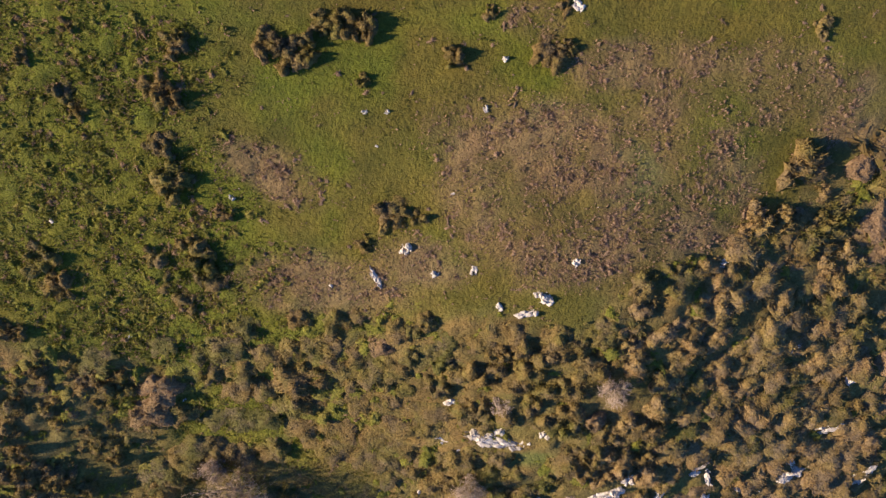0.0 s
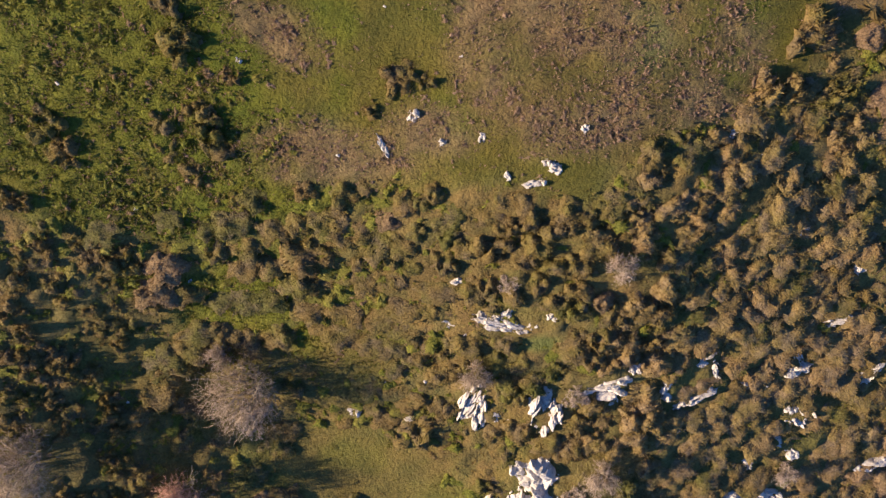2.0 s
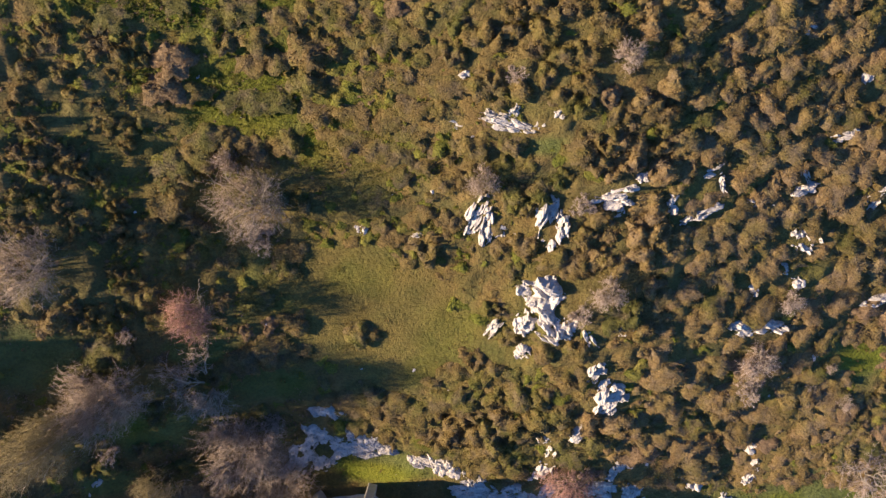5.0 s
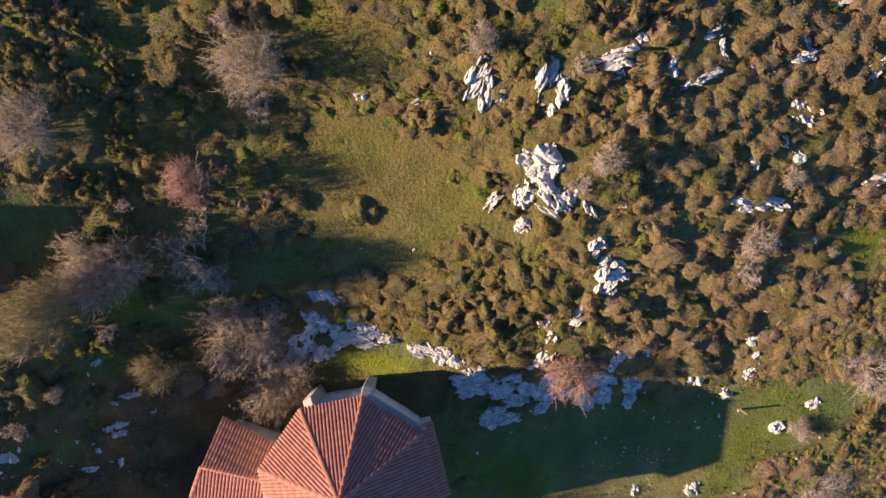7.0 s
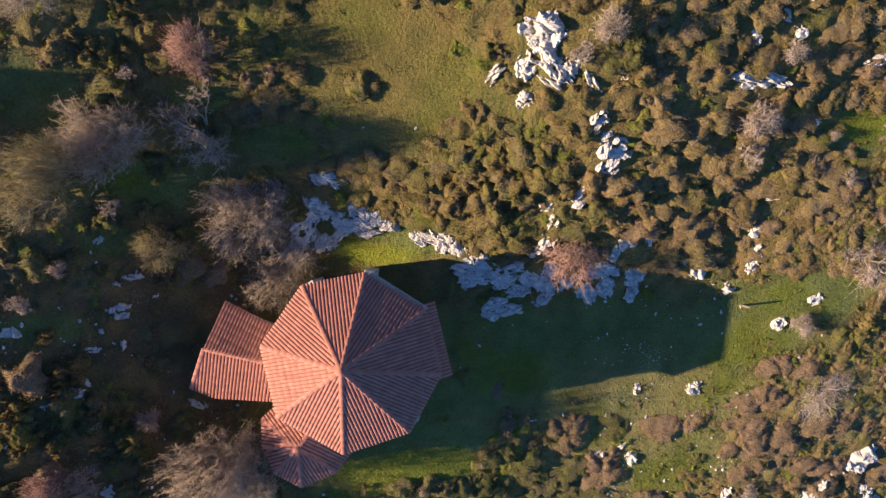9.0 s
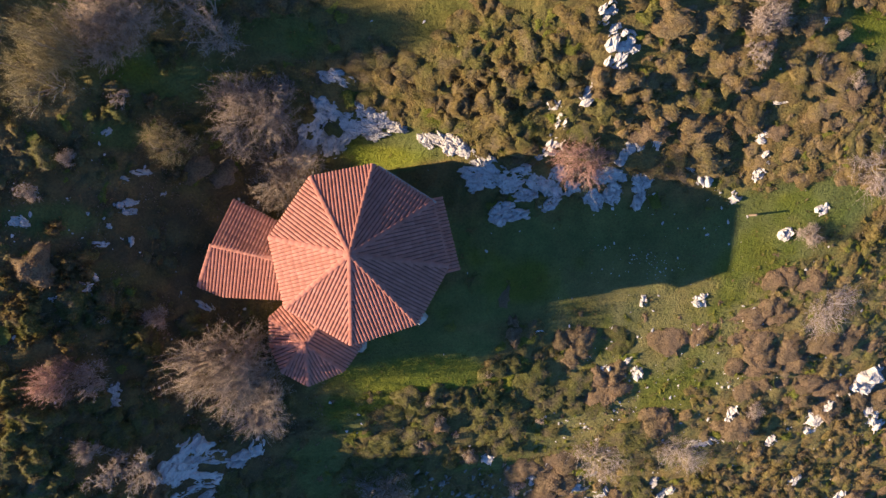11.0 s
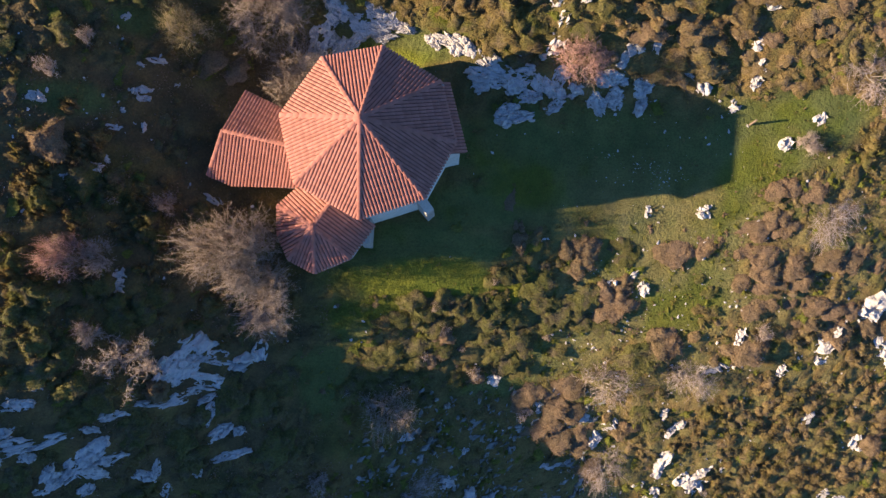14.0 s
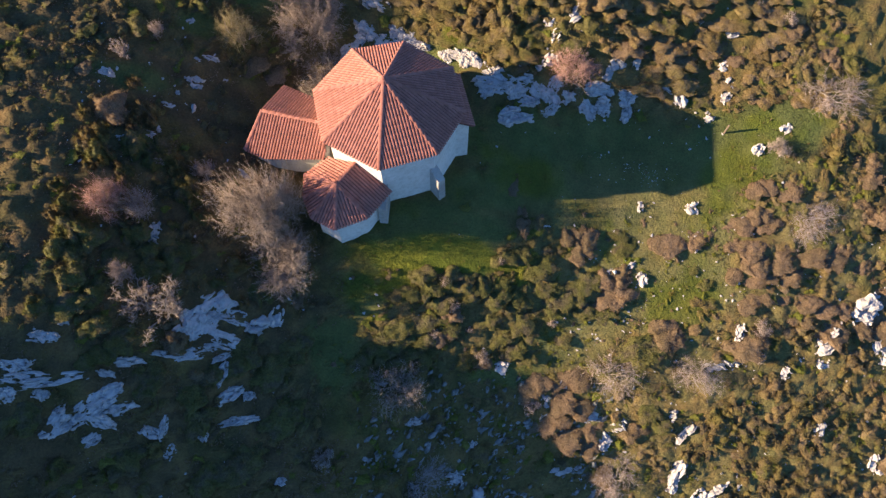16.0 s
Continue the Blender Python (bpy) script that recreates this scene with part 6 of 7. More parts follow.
plant_russet([
    (-1.38, -38.4, 0.7, 0.7), (11.72, -38.75, 0.88, 0.6), (18.05, -38.9, 0.69, 0.5), (16.94, -39.04, 1.03, 0.6), (12.3, -39.12, 0.74, 0.6), (11.32, -39.46, 0.88, 0.5),
    (-1.88, -39.58, 0.64, 0.6), (-16.15, -40.22, 0.4, 0.5), (0.57, -40.94, 0.47, 0.5), (-15.87, -41.15, 0.52, 0.6), (5.94, -41.53, 1.03, 0.5), (3.68, -41.82, 0.82, 0.5),
    (3.19, -42.55, 0.62, 0.5), (5.32, -42.64, 0.83, 0.5), (6.42, -43.07, 0.84, 0.5), (4.67, -43.78, 0.91, 0.5), (7.25, -44.29, 0.71, 0.5), (9.83, -44.39, 0.72, 0.5),
    (5.81, -44.63, 0.85, 0.5), (6.95, -45.09, 0.79, 0.5), (27.46, -45.74, 0.93, 0.6), (7.85, -46.79, 0.81, 0.6),
])


def plant_green(rows):
    for x, y, r, h in rows:
        h = stature(x, y, h)
        SHRUB_PLACES.append((x, y, r))
        put_shrub(x, y, r, h, GREEN_MESHES, "green_shrub", "olive-green heath bush in the rough grass")


plant_green([
    (-6.73, -2.34, 0.53, 0.5), (-0.57, -2.63, 0.37, 0.6), (0.75, -2.83, 0.41, 0.4), (-10.03, -2.99, 0.5, 0.3), (-7.77, -3.1, 0.58, 0.5), (-14.33, -3.34, 0.29, 0.5),
    (-12.49, -3.4, 0.62, 0.3), (0.35, -3.4, 0.54, 0.4), (-8.43, -3.5, 0.54, 0.6), (-0.79, -3.6, 0.41, 0.8), (0.35, -3.89, 0.37, 0.4), (-8.09, -6.06, 0.8, 0.4),
    (-6.76, -6.07, 0.76, 0.4), (-11.33, -8.3, 0.69, 0.5), (-11.68, -9, 0.6, 0.5), (-7.5, -9.57, 0.71, 0.6), (-2.97, -9.83, 0.66, 0.4), (-3.71, -10.09, 0.57, 0.4),
    (-15.2, -10.78, 0.46, 0.5), (-16.41, -12.16, 0.32, 0.5), (-8.72, -14.37, 0.6, 0.5), (4.87, -20, 0.42, 0.5), (7.22, -21.54, 0.71, 0.5), (5.59, -21.79, 0.5, 0.4),
])
plant_green([
    (-6.47, -22.02, 0.57, 0.5), (6.24, -22.6, 0.67, 0.4), (-12.9, -22.7, 0.66, 0.8), (22.52, -23, 0.54, 0.4), (-14, -23.24, 0.7, 0.8), (-17.53, -23.78, 0.26, 0.4),
    (14.59, -24.72, 0.6, 0.4), (-18.51, -30.98, 0.69, 0.7), (-17.46, -31.38, 0.64, 0.8), (-20.18, -31.96, 0.62, 0.8), (-13.72, -32.36, 0.57, 0.6), (-18.77, -32.75, 0.42, 0.5),
    (-16.02, -32.99, 0.72, 0.8), (8.77, -33.29, 0.57, 0.3), (-15.71, -33.47, 0.61, 0.8), (9.46, -34, 0.64, 0.4), (-15.09, -34.32, 0.39, 0.7), (2.8, -34.93, 0.63, 0.5),
    (-20.84, -34.95, 0.52, 0.7), (1.6, -35.24, 0.62, 0.5), (13.61, -35.27, 0.33, 0.3), (3.78, -35.37, 0.88, 0.6), (-17.94, -35.81, 0.54, 0.8), (6.79, -36.01, 0.84, 0.5),
])
plant_green([
    (14.38, -36.03, 0.4, 0.4), (-20.71, -36.26, 0.63, 0.8), (5.91, -36.28, 0.58, 0.3), (-3.04, -36.42, 0.67, 0.6), (-1.51, -36.45, 0.62, 0.6), (1.63, -36.52, 0.57, 0.5),
    (-20.11, -36.55, 0.79, 0.8), (4.16, -36.55, 0.64, 0.5), (4.58, -36.58, 0.64, 0.5), (-17.42, -36.67, 0.5, 0.5), (-16.09, -36.73, 0.84, 0.4), (6.18, -36.74, 0.72, 0.4),
    (-0.59, -36.78, 0.68, 0.7), (0.35, -36.8, 0.63, 0.7), (5.18, -37.02, 0.71, 0.5), (-2.45, -37.07, 0.68, 0.6), (1.32, -37.16, 0.82, 0.6), (2.29, -37.18, 0.7, 0.6),
    (5.64, -37.27, 0.59, 0.3), (-20.84, -37.32, 0.63, 0.7), (-3.69, -37.37, 0.62, 0.4), (-18.8, -37.43, 0.65, 0.5), (2.55, -37.51, 0.77, 0.6), (4.81, -37.59, 0.65, 0.4),
])
plant_green([
    (-0.59, -37.59, 0.63, 0.7), (6.68, -37.63, 0.59, 0.3), (7.6, -37.64, 0.86, 0.3), (4.21, -37.69, 0.78, 0.6), (-1.84, -37.73, 0.75, 0.6), (-11.95, -37.8, 0.78, 0.4),
    (-17.29, -37.8, 0.72, 0.5), (-20.54, -38.41, 0.69, 0.7), (1.03, -38.5, 0.65, 0.5), (2.68, -38.55, 0.72, 0.5), (-2.49, -38.71, 0.76, 0.6), (3.38, -38.93, 0.66, 0.4),
    (-4.07, -39, 0.76, 0.6), (-19.39, -39.06, 0.71, 0.5), (-1.55, -39.09, 0.64, 0.5), (-5.01, -39.3, 0.82, 0.6), (5.45, -39.35, 0.6, 0.3), (1.72, -39.57, 0.59, 0.4),
    (-3.16, -39.7, 0.7, 0.6), (10.26, -39.78, 1.08, 0.8), (-20.59, -39.82, 0.81, 0.4), (2.41, -39.95, 0.73, 0.4), (-4.43, -40, 0.89, 0.6), (-21.62, -40.26, 0.48, 0.7),
])
plant_green([
    (-5.69, -40.28, 0.7, 0.6), (3.1, -40.34, 0.6, 0.4), (-4.14, -40.69, 0.77, 0.6), (-10.24, -40.73, 0.81, 0.3), (-2.87, -40.76, 0.65, 0.6), (-5.71, -40.79, 0.64, 0.6),
    (-19.42, -40.79, 0.72, 0.4), (-0.92, -40.86, 0.66, 0.5), (-6.67, -41.26, 0.64, 0.5), (-4.79, -41.34, 0.84, 0.7), (-12.77, -41.49, 0.91, 0.4), (-18.4, -41.5, 0.84, 0.4),
    (-11.44, -41.93, 0.93, 0.4), (-2.59, -42.2, 0.59, 0.5), (-19.42, -42.28, 0.67, 0.4), (-4.52, -42.39, 0.78, 0.7), (-16.97, -42.92, 0.76, 0.4), (-14.77, -43.2, 1.02, 0.4),
    (10.8, -43.24, 0.71, 0.4), (11.97, -43.68, 0.79, 0.4), (-10.74, -44.31, 1.07, 0.4), (-14.71, -44.88, 0.79, 0.4), (-22.27, -45.35, 0.84, 0.4), (-12.38, -46.55, 0.95, 0.4),
])
plant_green([
    (-17.88, -46.84, 0.78, 0.4), (-13.94, -47.46, 0.95, 0.4), (13.98, -48.92, 0.92, 0.6),
])


def in_valley(x, y, margin=2.0):
    """The stretch of hillside that the flight passes over."""
    reach = 16.5 - 0.29 * np.clip(y, -60, 5) + margin
    return (np.abs(x + 0.5) < reach) & (y > -54.5) & (y < 9)


def scrub_places():
    """Places of the shrubs that cover the open hillside: a jittered grid, thinned where grass is."""
    g = 1.03
    x, y = np.meshgrid(np.arange(-27, 31, g), np.arange(-54.5, 9, g))
    x, y = (x + rng.uniform(-0.55, 0.55, x.shape)).ravel(), (y + rng.uniform(-0.55, 0.55, y.shape)).ravel()
    scrub = cover(x, y)[5]
    gap = value_noise(x, y, 2.4, 61, 2)
    open_south = step(2, 6, x) * step(-32, -36, y)
    west = step(-6, -11, x) * step(-3, -8, y)
    keep = (scrub > 0.55) & (gap > 0.20 + 0.20 * step(-9, -11, x) * step(-24, -26, y) * step(-39, -37, y) + 0.12 * step(-2, -6, x) * step(-36, -40, y) - 0.08 * step(8, 14, x) - 0.4 * np.exp(-(((x - 14.5) / 3.2) ** 2) - ((y + 16.5) / 4.5) ** 2) + 0.46 * open_south * (1 - 0.75 * np.maximum(step(11, 15, x), step(-41, -43.5, y))) + 0.10 * west + 0.16 * step(-8, -10, x) * step(-17, -15, y) * step(-6, -8, y) + 0.17 * step(3, -3, x) * step(-13, -9, y)) & in_valley(x, y)
    keep &= (np.hypot(x - CX, y - CY) > 5.6) & ~((x < -8) & (x > -14.5) & (np.abs(y + 28.5) < 3.2)) & (np.hypot(x + 7.3, y + 33.6) > 3.4)
    for rx, ry, rr in ROCK_PLACES:
        keep &= np.hypot(x - rx, y - ry) > 0.75 * rr + 0.2
    for rx, ry, rr in TREE_PLACES:
        keep &= np.hypot(x - rx, y - ry) > 0.55 * rr + 0.2
    for rx, ry, rr in SHRUB_PLACES:
        keep &= np.hypot(x - rx, y - ry) > rr + 0.35
    keep &= ~in_valley(x, y, -0.5) | (rng.uniform(0, 1, len(x)) < 0.10 + 0.75 * ((x < -9) & (y < -21) & (y > -39)))
    x, y, west = x[keep], y[keep], west[keep]
    r = 0.58 + 0.72 * rng.uniform(0, 1, len(x)) ** 1.5
    r = r * (1 + 0.25 * west * rng.uniform(0, 1, len(x)))
    south = step(2, 6, x) * step(-32, -36, y)
    r = np.where((x < -9) & (y < -21), 0.6 * r, r)
    h = (0.28 + 0.32 * r) * np.where((x < -9) & (y < -21), 1.5, 1.0) * (1 - 0.35 * south) * (1 - 0.22 * step(8, 14, x) + 0.25 * np.exp(-(((x - 14.5) / 3.2) ** 2) - ((y + 16.5) / 4.5) ** 2)) * rng.uniform(0.7, 1.25, len(x)) * (1 + 0.25 * west * step(-26, -23, y) * rng.uniform(0, 1, len(x)))
    return x, y, r, h * (1 - 0.55 * step(-16.5, -19, x) * step(-45, -41, y) * step(-8, -12, y))


def low_places():
    """Places of the low growth that fills the gaps between the shrubs."""
    g = 0.74
    x, y = np.meshgrid(np.arange(-27, 31, g), np.arange(-54.5, 9, g))
    x, y = (x + rng.uniform(-0.4, 0.4, x.shape)).ravel(), (y + rng.uniform(-0.4, 0.4, y.shape)).ravel()
    keep = (cover(x, y)[5] > 0.4) & in_valley(x, y) & (np.hypot(x - CX, y - CY) > 5.4) & (np.hypot(x + 7.3, y + 33.6) > 3.2)
    grassy = 0.35 * step(0, 2, x) * step(9, 7, x) * step(-20, -18, y) * step(-4, -6, y) + step(2, 6, x) * step(-32, -36, y) * 0.35 + 0.7 * step(-4, -7, x) * step(-15, -13, y) * step(-3, -5, y) + 0.35 * step(-6, -10, x) * step(-12, -16, y)
    keep &= ~((x < -8) & (x > -14.5) & (np.abs(y + 28.5) < 3.0)) & (rng.uniform(0, 1, len(x)) < 0.95 - grassy) & (value_noise(x, y, 1.7, 63, 2) > 0.30)
    for rx, ry, rr in ROCK_PLACES:
        keep &= np.hypot(x - rx, y - ry) > 0.8 * rr + 0.15
    x, y = x[keep], y[keep]
    r = rng.uniform(0.35, 0.75, len(x))
    return np.stack([x, y, height(x, y) - 0.03, rng.uniform(0, 6.28, len(x)), r, r * rng.uniform(0.7, 1.1, len(x)), rng.uniform(0.14, 0.34, len(x))], 1)


CLUSTERS = [shrub_shape(rng, 250, 7, 0.22, 5, 15) for _ in range(9)]
LOW_SHRUBS = [shrub_shape(rng, 110, 5, 0.26, 3, 10) for _ in range(6)]
low = low_places()
upper = step(2, -4, low[:, 0]) * step(-15, -11, low[:, 1]) + 0.25 > rng.uniform(0, 1, len(low))
eastern = ~upper & (low[:, 0] > 6.5) & (rng.uniform(0, 1, len(low)) < np.where(low[:, 1] > -38, 0.75, 0.35))
tagged(strew("low_ochre_scrub", LOW_SHRUBS, low[eastern], [OCHRE, OCHRE_CORE], 6), "low dry ochre heath under the gorse", "scrub", kind="stuff")
tagged(strew("low_scrub", LOW_SHRUBS, low[~upper & ~eastern], [GORSE, CORE], 6), "low ochre heath growing between the gorse", "scrub", kind="stuff")
tagged(strew("low_green_scrub", LOW_SHRUBS, low[upper], [MOSS, MOSS_CORE], 6), "low olive heath growing between the bushes", "scrub", kind="stuff")
sx, sy, sr, sh = scrub_places()
n = len(sx)
rows = np.stack([sx, sy, height(sx, sy) - 0.04, rng.uniform(0, 6.28, n), sr * rng.uniform(0.7, 1.25, n), sr * rng.uniform(0.7, 1.25, n), sh * rng.uniform(0.8, 1.25, n)], 1)
green = rng.uniform(0, 1, n) < 0.20 + 0.12 * (sx < -8)
brown = ~green & (rng.uniform(0, 1, n) < 0.08 + 0.42 * step(6, 13, sx))
tagged(strew("russet_scrub", SHRUBS, rows[brown], [RUSSET, RUSSET_CORE], 9), "red-brown winter shrubs among the gorse", "scrub", kind="stuff")
tagged(strew("gorse_scrub", CLUSTERS, np.concatenate([rows[~green & ~brown], JOINED]), [GORSE, CORE], 1), "dense ochre-brown gorse scrub covering the slope", "scrub", kind="stuff")
tagged(strew("ochre_scrub", CLUSTERS, np.array(JOINED_OCHRE), [OCHRE, OCHRE_CORE], 12), "dry ochre gorse bushes on the eastern slope", "scrub", kind="stuff")
tagged(strew("green_scrub", SHRUBS, rows[green], [HEATH, GREEN_CORE], 2), "olive-green heath scrub on the shaded slope", "scrub", kind="stuff")


def strew_cover():
    """Bracken litter, grass tussocks and low heather between the shrubs."""

    def lay(name, mat, label, n, area, weight, lo, hi, tall=(0.6, 1.1), blades=6):
        x, y = rng.uniform(area[0], area[1], n), rng.uniform(area[2], area[3], n)
        keep = (rng.uniform(0, 1, n) < weight(*cover(x, y))) & in_valley(x, y, 0.5) & (np.hypot(x - CX, y - CY) > 4.6)
        a, b = x[keep], y[keep]
        s = lo + (hi - lo) * rng.uniform(0, 1, len(a)) ** 2
        rows = np.stack([a, b, height(a, b) - 0.02, rng.uniform(0, 6.28, len(a)), s, s, s * rng.uniform(*tall, len(a))], 1)
        tagged(strew(name, [tuft_shape(rng, blades) for _ in range(6)], rows, [mat], 3), label, "undergrowth", kind="stuff")

    lay("dry_bracken", FERN, "low dry red-brown bracken litter", 60000, (-20, 20, -6, 10), lambda m, t, b, l, d, s: 0.95 * b + 0.03 * m + 0.25 * t, 0.07, 0.23, (0.4, 0.8), 3)
    lay("grass_tussocks", GRASS, "coarse yellow-green grass tussocks", 30000, (-20, 2, -12, 10), lambda m, t, b, l, d, s: 0.7 * t * (1 - b) + 0.06 * m, 0.07, 0.24, (0.4, 0.8), 4)
    lay("low_green_heath", HEATH, "low dark-green heath and rush clumps", 26000, (-20, 2, -12, 10), lambda m, t, b, l, d, s: 0.6 * t * (1 - b), 0.08, 0.26, (0.4, 0.8), 4)
    lay("dead_litter", FERN, "brown dead stalks and litter under the trees", 26000, (-24, -7, -50, -14), lambda m, t, b, l, d, s: 0.5 * s, 0.10, 0.34, (0.3, 0.7), 4)
    lay("grass_blades", GRASS, "tufts of rough grass between shrubs", 16000, (-24, 28, -50, 8), lambda m, t, b, l, d, s: 0.12 * m + 0.22 * d + 0.10 * l + 0.25 * s, 0.08, 0.22)
    lay("low_heather", GORSE, "low brown heather between the shrubs", 20000, (-24, 28, -50, 6), lambda m, t, b, l, d, s: 0.5 * s + 0.10 * l + 0.05 * d, 0.10, 0.32)


strew_cover()


def strew_far():
    """The same scrub further out on the hillside, in coarser clumps."""
    n = 2700
    x, y = rng.uniform(-75, 75, n), rng.uniform(-100, 45, n)
    keep = ~in_valley(x, y, 0.5) & (y < np.interp(x, MEADOW_EDGE[0], MEADOW_EDGE[1]) + 2) & (value_noise(x, y, 6.0, 66, 3) > 0.42) & (rng.uniform(0, 1, n) < 1.25 - np.hypot(x, y + 25) / 80)
    x, y = x[keep], y[keep]
    r = 0.6 + 1.1 * rng.uniform(0, 1, len(x)) ** 1.5
    rows = np.stack([x, y, height(x, y) - 0.05, rng.uniform(0, 6.28, len(x)), r, r, r * rng.uniform(0.4, 0.7, len(x)) * np.where((x < -18) & (y > -55), 0.3, 1.0)], 1)
    tagged(strew("far_scrub", [shrub_shape(rng, 60, 4, 0.4, 3, 11) for _ in range(4)], rows, [GORSE, CORE], 11), "brown-green gorse scrub on the further hillside", "scrub", kind="stuff")


strew_far()


def upper_places(n, lo, hi):
    """Places of the small clumps on the tussocky grass below the meadow."""
    x, y = rng.uniform(-20, 3, n), rng.uniform(-13, 9, n)
    meadow, tussock, bracken, lawn, dry, scrub = cover(x, y)
    keep = (rng.uniform(0, 1, n) < np.maximum(0.5 * scrub * (y < 0), tussock) * (1 - 0.8 * dry)) & in_valley(x, y, 0.5)
    x, y = x[keep], y[keep]
    r = lo + (hi - lo) * rng.uniform(0, 1, len(x)) ** 1.6
    return np.stack([x, y, height(x, y) - 0.02, rng.uniform(0, 6.28, len(x)), r, r * rng.uniform(0.7, 1.1, len(x)), r * rng.uniform(0.4, 0.8, len(x))], 1)


def clump_places(n):
    """Places of the small clumps on the stony grass of the lower slope."""
    x, y = rng.uniform(-8, 28, n), rng.uniform(-52, -28, n)
    keep = in_valley(x, y) & (rng.uniform(0, 1, n) < 0.25 + 0.75 * step(0.35, 0.6, value_noise(x, y, 2.2, 97, 3))) & (y < -32.5 - 3.5 * step(9, 3, x) + 4 * step(12, 18, x)) & (np.hypot(x - CX, y - CY) > 7.5)
    x, y = x[keep], y[keep]
    r = 0.10 + 0.26 * rng.uniform(0, 1, len(x)) ** 1.8
    return np.stack([x, y, height(x, y) - 0.02, rng.uniform(0, 6.28, len(x)), r, r, r * rng.uniform(0.5, 0.9, len(x))], 1)


def bracken_places(n):
    """Places of the small heaps of dead bracken on the meadow."""
    x, y = rng.uniform(-10, 18, n), rng.uniform(-3.5, 10, n)
    meadow, tussock, bracken, lawn, dry, scrub = cover(x, y)
    keep = (rng.uniform(0, 1, n) < 0.85 * bracken + 0.05 * meadow) & (value_noise(x, y, 0.8, 39, 2) > 0.42) & in_valley(x, y, 0.5)
    x, y = x[keep], y[keep]
    r = 0.07 + 0.14 * rng.uniform(0, 1, len(x)) ** 1.5
    return np.stack([x, y, height(x, y) - 0.02, rng.uniform(0, 6.28, len(x)), r, r * rng.uniform(0.6, 1.1, len(x)), r * rng.uniform(0.5, 0.9, len(x))], 1)


CLUMPS = [shrub_shape(rng, 30, 2, 0.5, 2, 8) for _ in range(6)]
tagged(strew("bracken_heaps", CLUMPS, bracken_places(15000), [FERN, FERN_CORE], 5), "small heaps of dead red-brown bracken on the meadow", "undergrowth", kind="stuff")
tagged(strew("heath_clumps", CLUMPS, np.concatenate([clump_places(3600), upper_places(7800, 0.12, 0.34)]), [MOSS, MOSS_CORE], 7), "small olive heath clumps dotting the rough grass", "undergrowth", kind="stuff")
tagged(strew("russet_clumps", CLUMPS, np.concatenate([clump_places(1100), upper_places(2600, 0.10, 0.26)]), [RUSSET, RUSSET_CORE], 8), "small red-brown heather clumps dotting the stony grass", "undergrowth", kind="stuff")


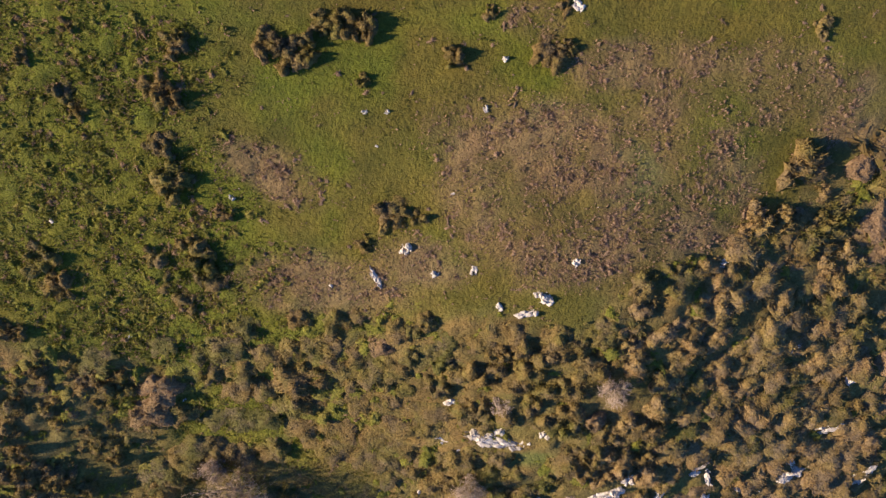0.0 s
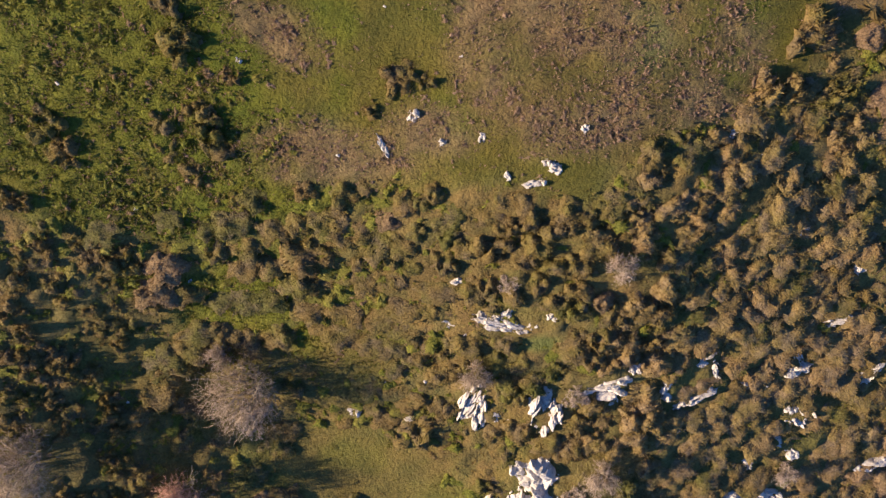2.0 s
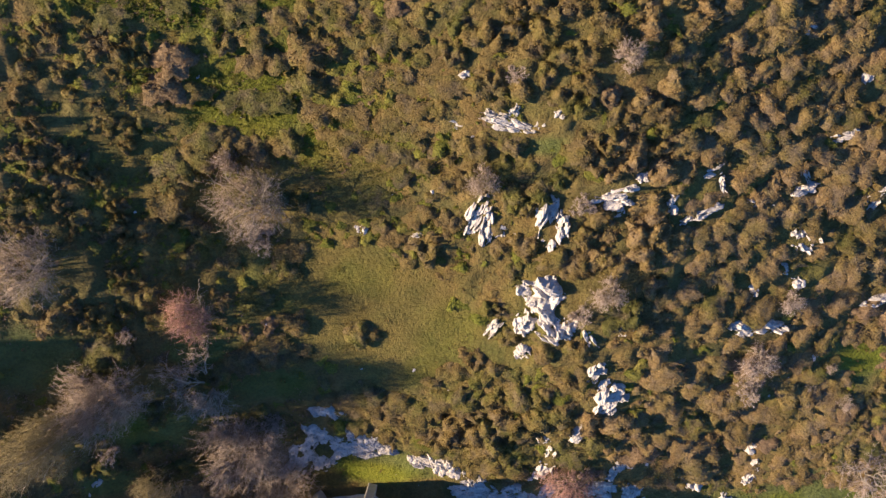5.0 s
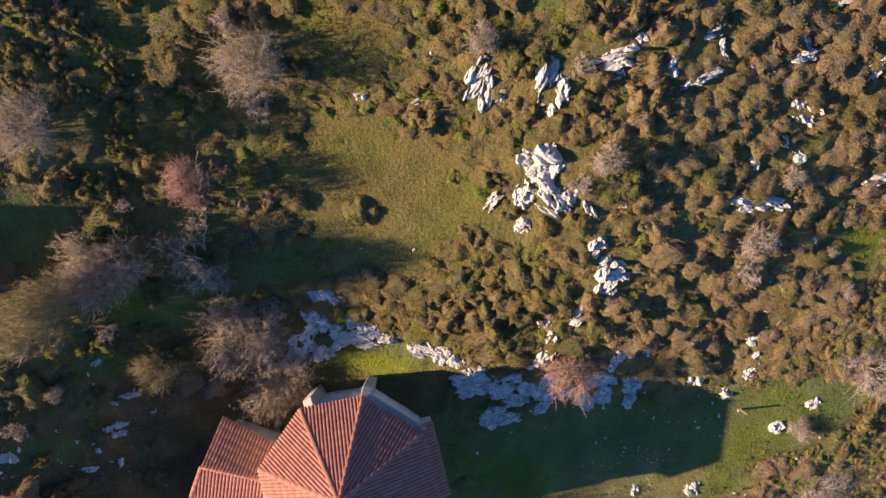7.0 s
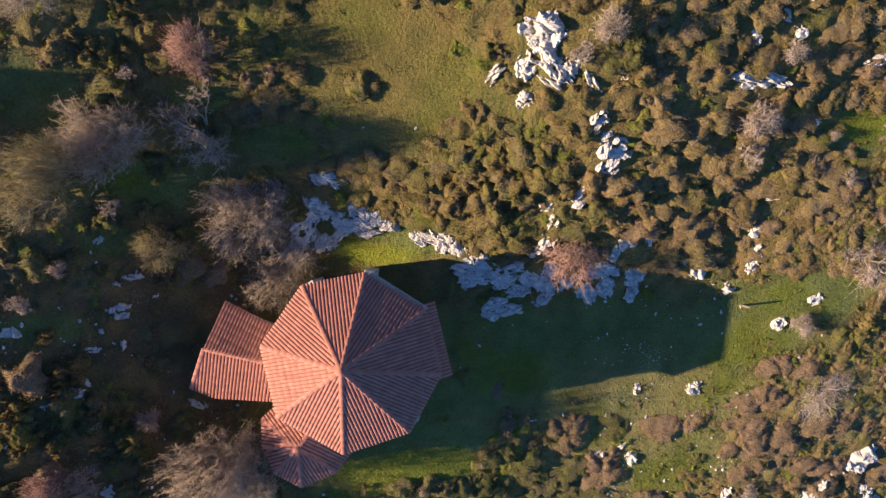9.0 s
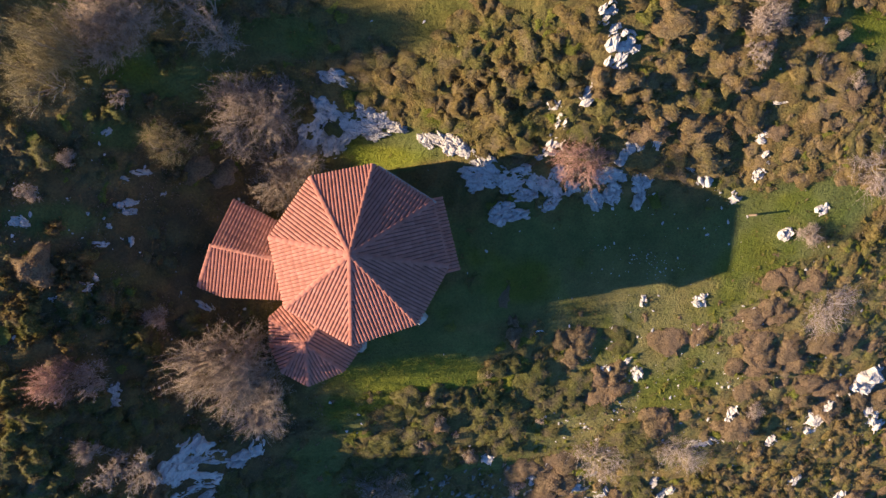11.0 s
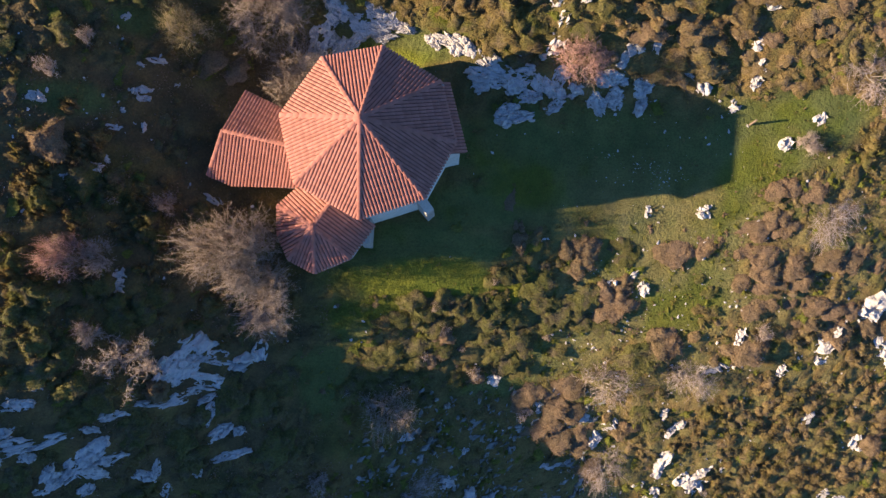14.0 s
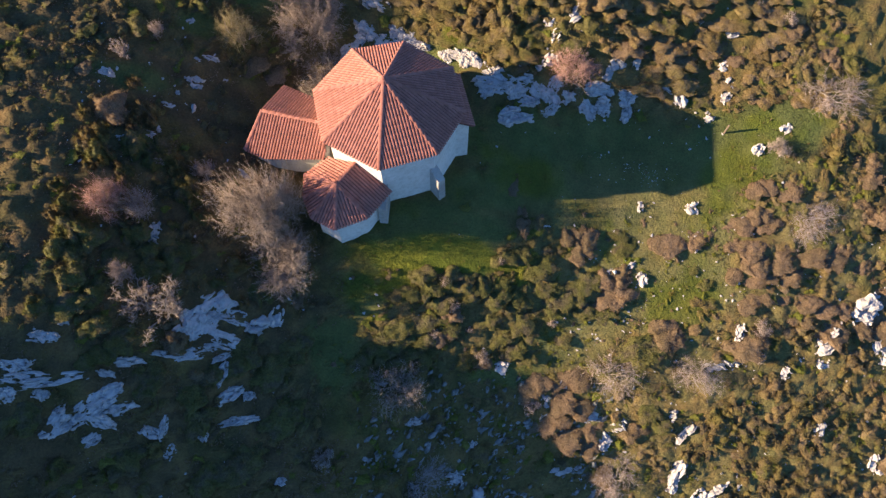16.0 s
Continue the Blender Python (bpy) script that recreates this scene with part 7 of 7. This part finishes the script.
def strew_stones():
    """Small pale stones on the lawns and among the scrub."""
    shapes = []
    for k in range(4):
        v = BALL_V * (1 + 0.3 * rng.standard_normal((len(BALL_V), 1)) * 0.8) * np.array([1, 0.62, 0.35])
        shapes.append((v, BALL_F, np.zeros(len(BALL_F), int)))
    x, y = rng.uniform(-22, 28, 14000), rng.uniform(-52, 4, 14000)
    meadow, tussock, bracken, lawn, dry, scrub = cover(x, y)
    south_east = step(2, 9, x) * step(-24, -30, y)
    rocky = step(0.55, 0.75, value_noise(x, y, 4.0, 88, 3))
    keep = rng.uniform(0, 1, len(x)) < 0.03 + 0.8 * south_east * rocky + 0.42 * south_east * step(-31, -34, y) + 0.2 * south_east + 0.3 * step(-7, -9, x) * step(-22, -26, y) * step(-39, -36, y) + 0.14 * rocky * step(-5, -12, y) + 0.22 * step(-8, -11, x) * step(-22, -25, y) * (value_noise(x, y, 2.0, 89, 2) > 0.5)
    keep &= (np.hypot(x - CX, y - CY) > 5.2) & (rng.uniform(0, 1, len(x)) > 0.65 * lawn * (y > -33))
    x, y = x[keep], y[keep]
    for cx, cy, n in ((9.8, -29.1, 22), (11.1, -29.6, 30), (12.0, -29.8, 10), (8.4, -30.1, 8), (7.8, -28.6, 8), (14.6, -25.6, 16)):  # where rock breaks through the lawn
        x, y = np.append(x, cx + rng.normal(0, 0.45, n)), np.append(y, cy + rng.normal(0, 0.28, n))
    s = 0.024 + np.where((x > 6) & (x < 14) & (y > -31) & (y < -28), 0.06, 0.12) * rng.uniform(0, 1, len(x)) ** 3
    rows = np.stack([x, y, height(x, y) + 0.2 * s, rng.uniform(0, 6.28, len(x)), s, s, s], 1)
    tagged(strew("loose_stones", shapes, rows, [STONE], 4), "small pale limestone stones lying in the grass", "stones", kind="stuff")


strew_stones()


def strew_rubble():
    """Dark broken rock that lies at the foot of the slope."""
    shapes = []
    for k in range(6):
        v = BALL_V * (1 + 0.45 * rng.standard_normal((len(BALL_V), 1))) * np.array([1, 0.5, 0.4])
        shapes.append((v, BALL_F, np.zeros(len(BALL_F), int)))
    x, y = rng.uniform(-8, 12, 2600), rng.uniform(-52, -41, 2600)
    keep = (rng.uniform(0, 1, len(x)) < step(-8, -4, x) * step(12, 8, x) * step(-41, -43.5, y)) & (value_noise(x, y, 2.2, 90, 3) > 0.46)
    x, y = x[keep], y[keep]
    s = 0.07 + 0.22 * rng.uniform(0, 1, len(x)) ** 2
    rows = np.stack([x, y, height(x, y) + 0.1 * s, rng.normal(0.7, 0.5, len(x)), s, s, s], 1)
    tagged(strew("broken_rock", shapes, rows, [DARK_STONE], 14), "dark broken limestone at the foot of the slope", "stones", kind="stuff")


strew_rubble()


def make_post(x, y, tall):
    """A leaning wooden post that throws a thin shadow over the lawn."""
    thing = tagged(new("fence_post"), "weathered wooden post standing alone in the lawn", "post")
    bm = bmesh.new()
    bmesh.ops.create_cone(bm, cap_ends=True, segments=10, radius1=0.07, radius2=0.055, depth=tall + 0.3, matrix=Matrix.Translation((0, 0, (tall - 0.3) / 2)))
    bmesh.ops.bevel(bm, geom=[e for e in bm.edges if e.calc_face_angle(0) > 1.0], offset=0.012, segments=1, affect="EDGES")
    part("shaft", bm, TIMBER, thing)
    thing.matrix_basis = pose(x, y, site(x, y), 2, -3, 0)
    return thing


make_post(16.05, -26.96, 0.95)
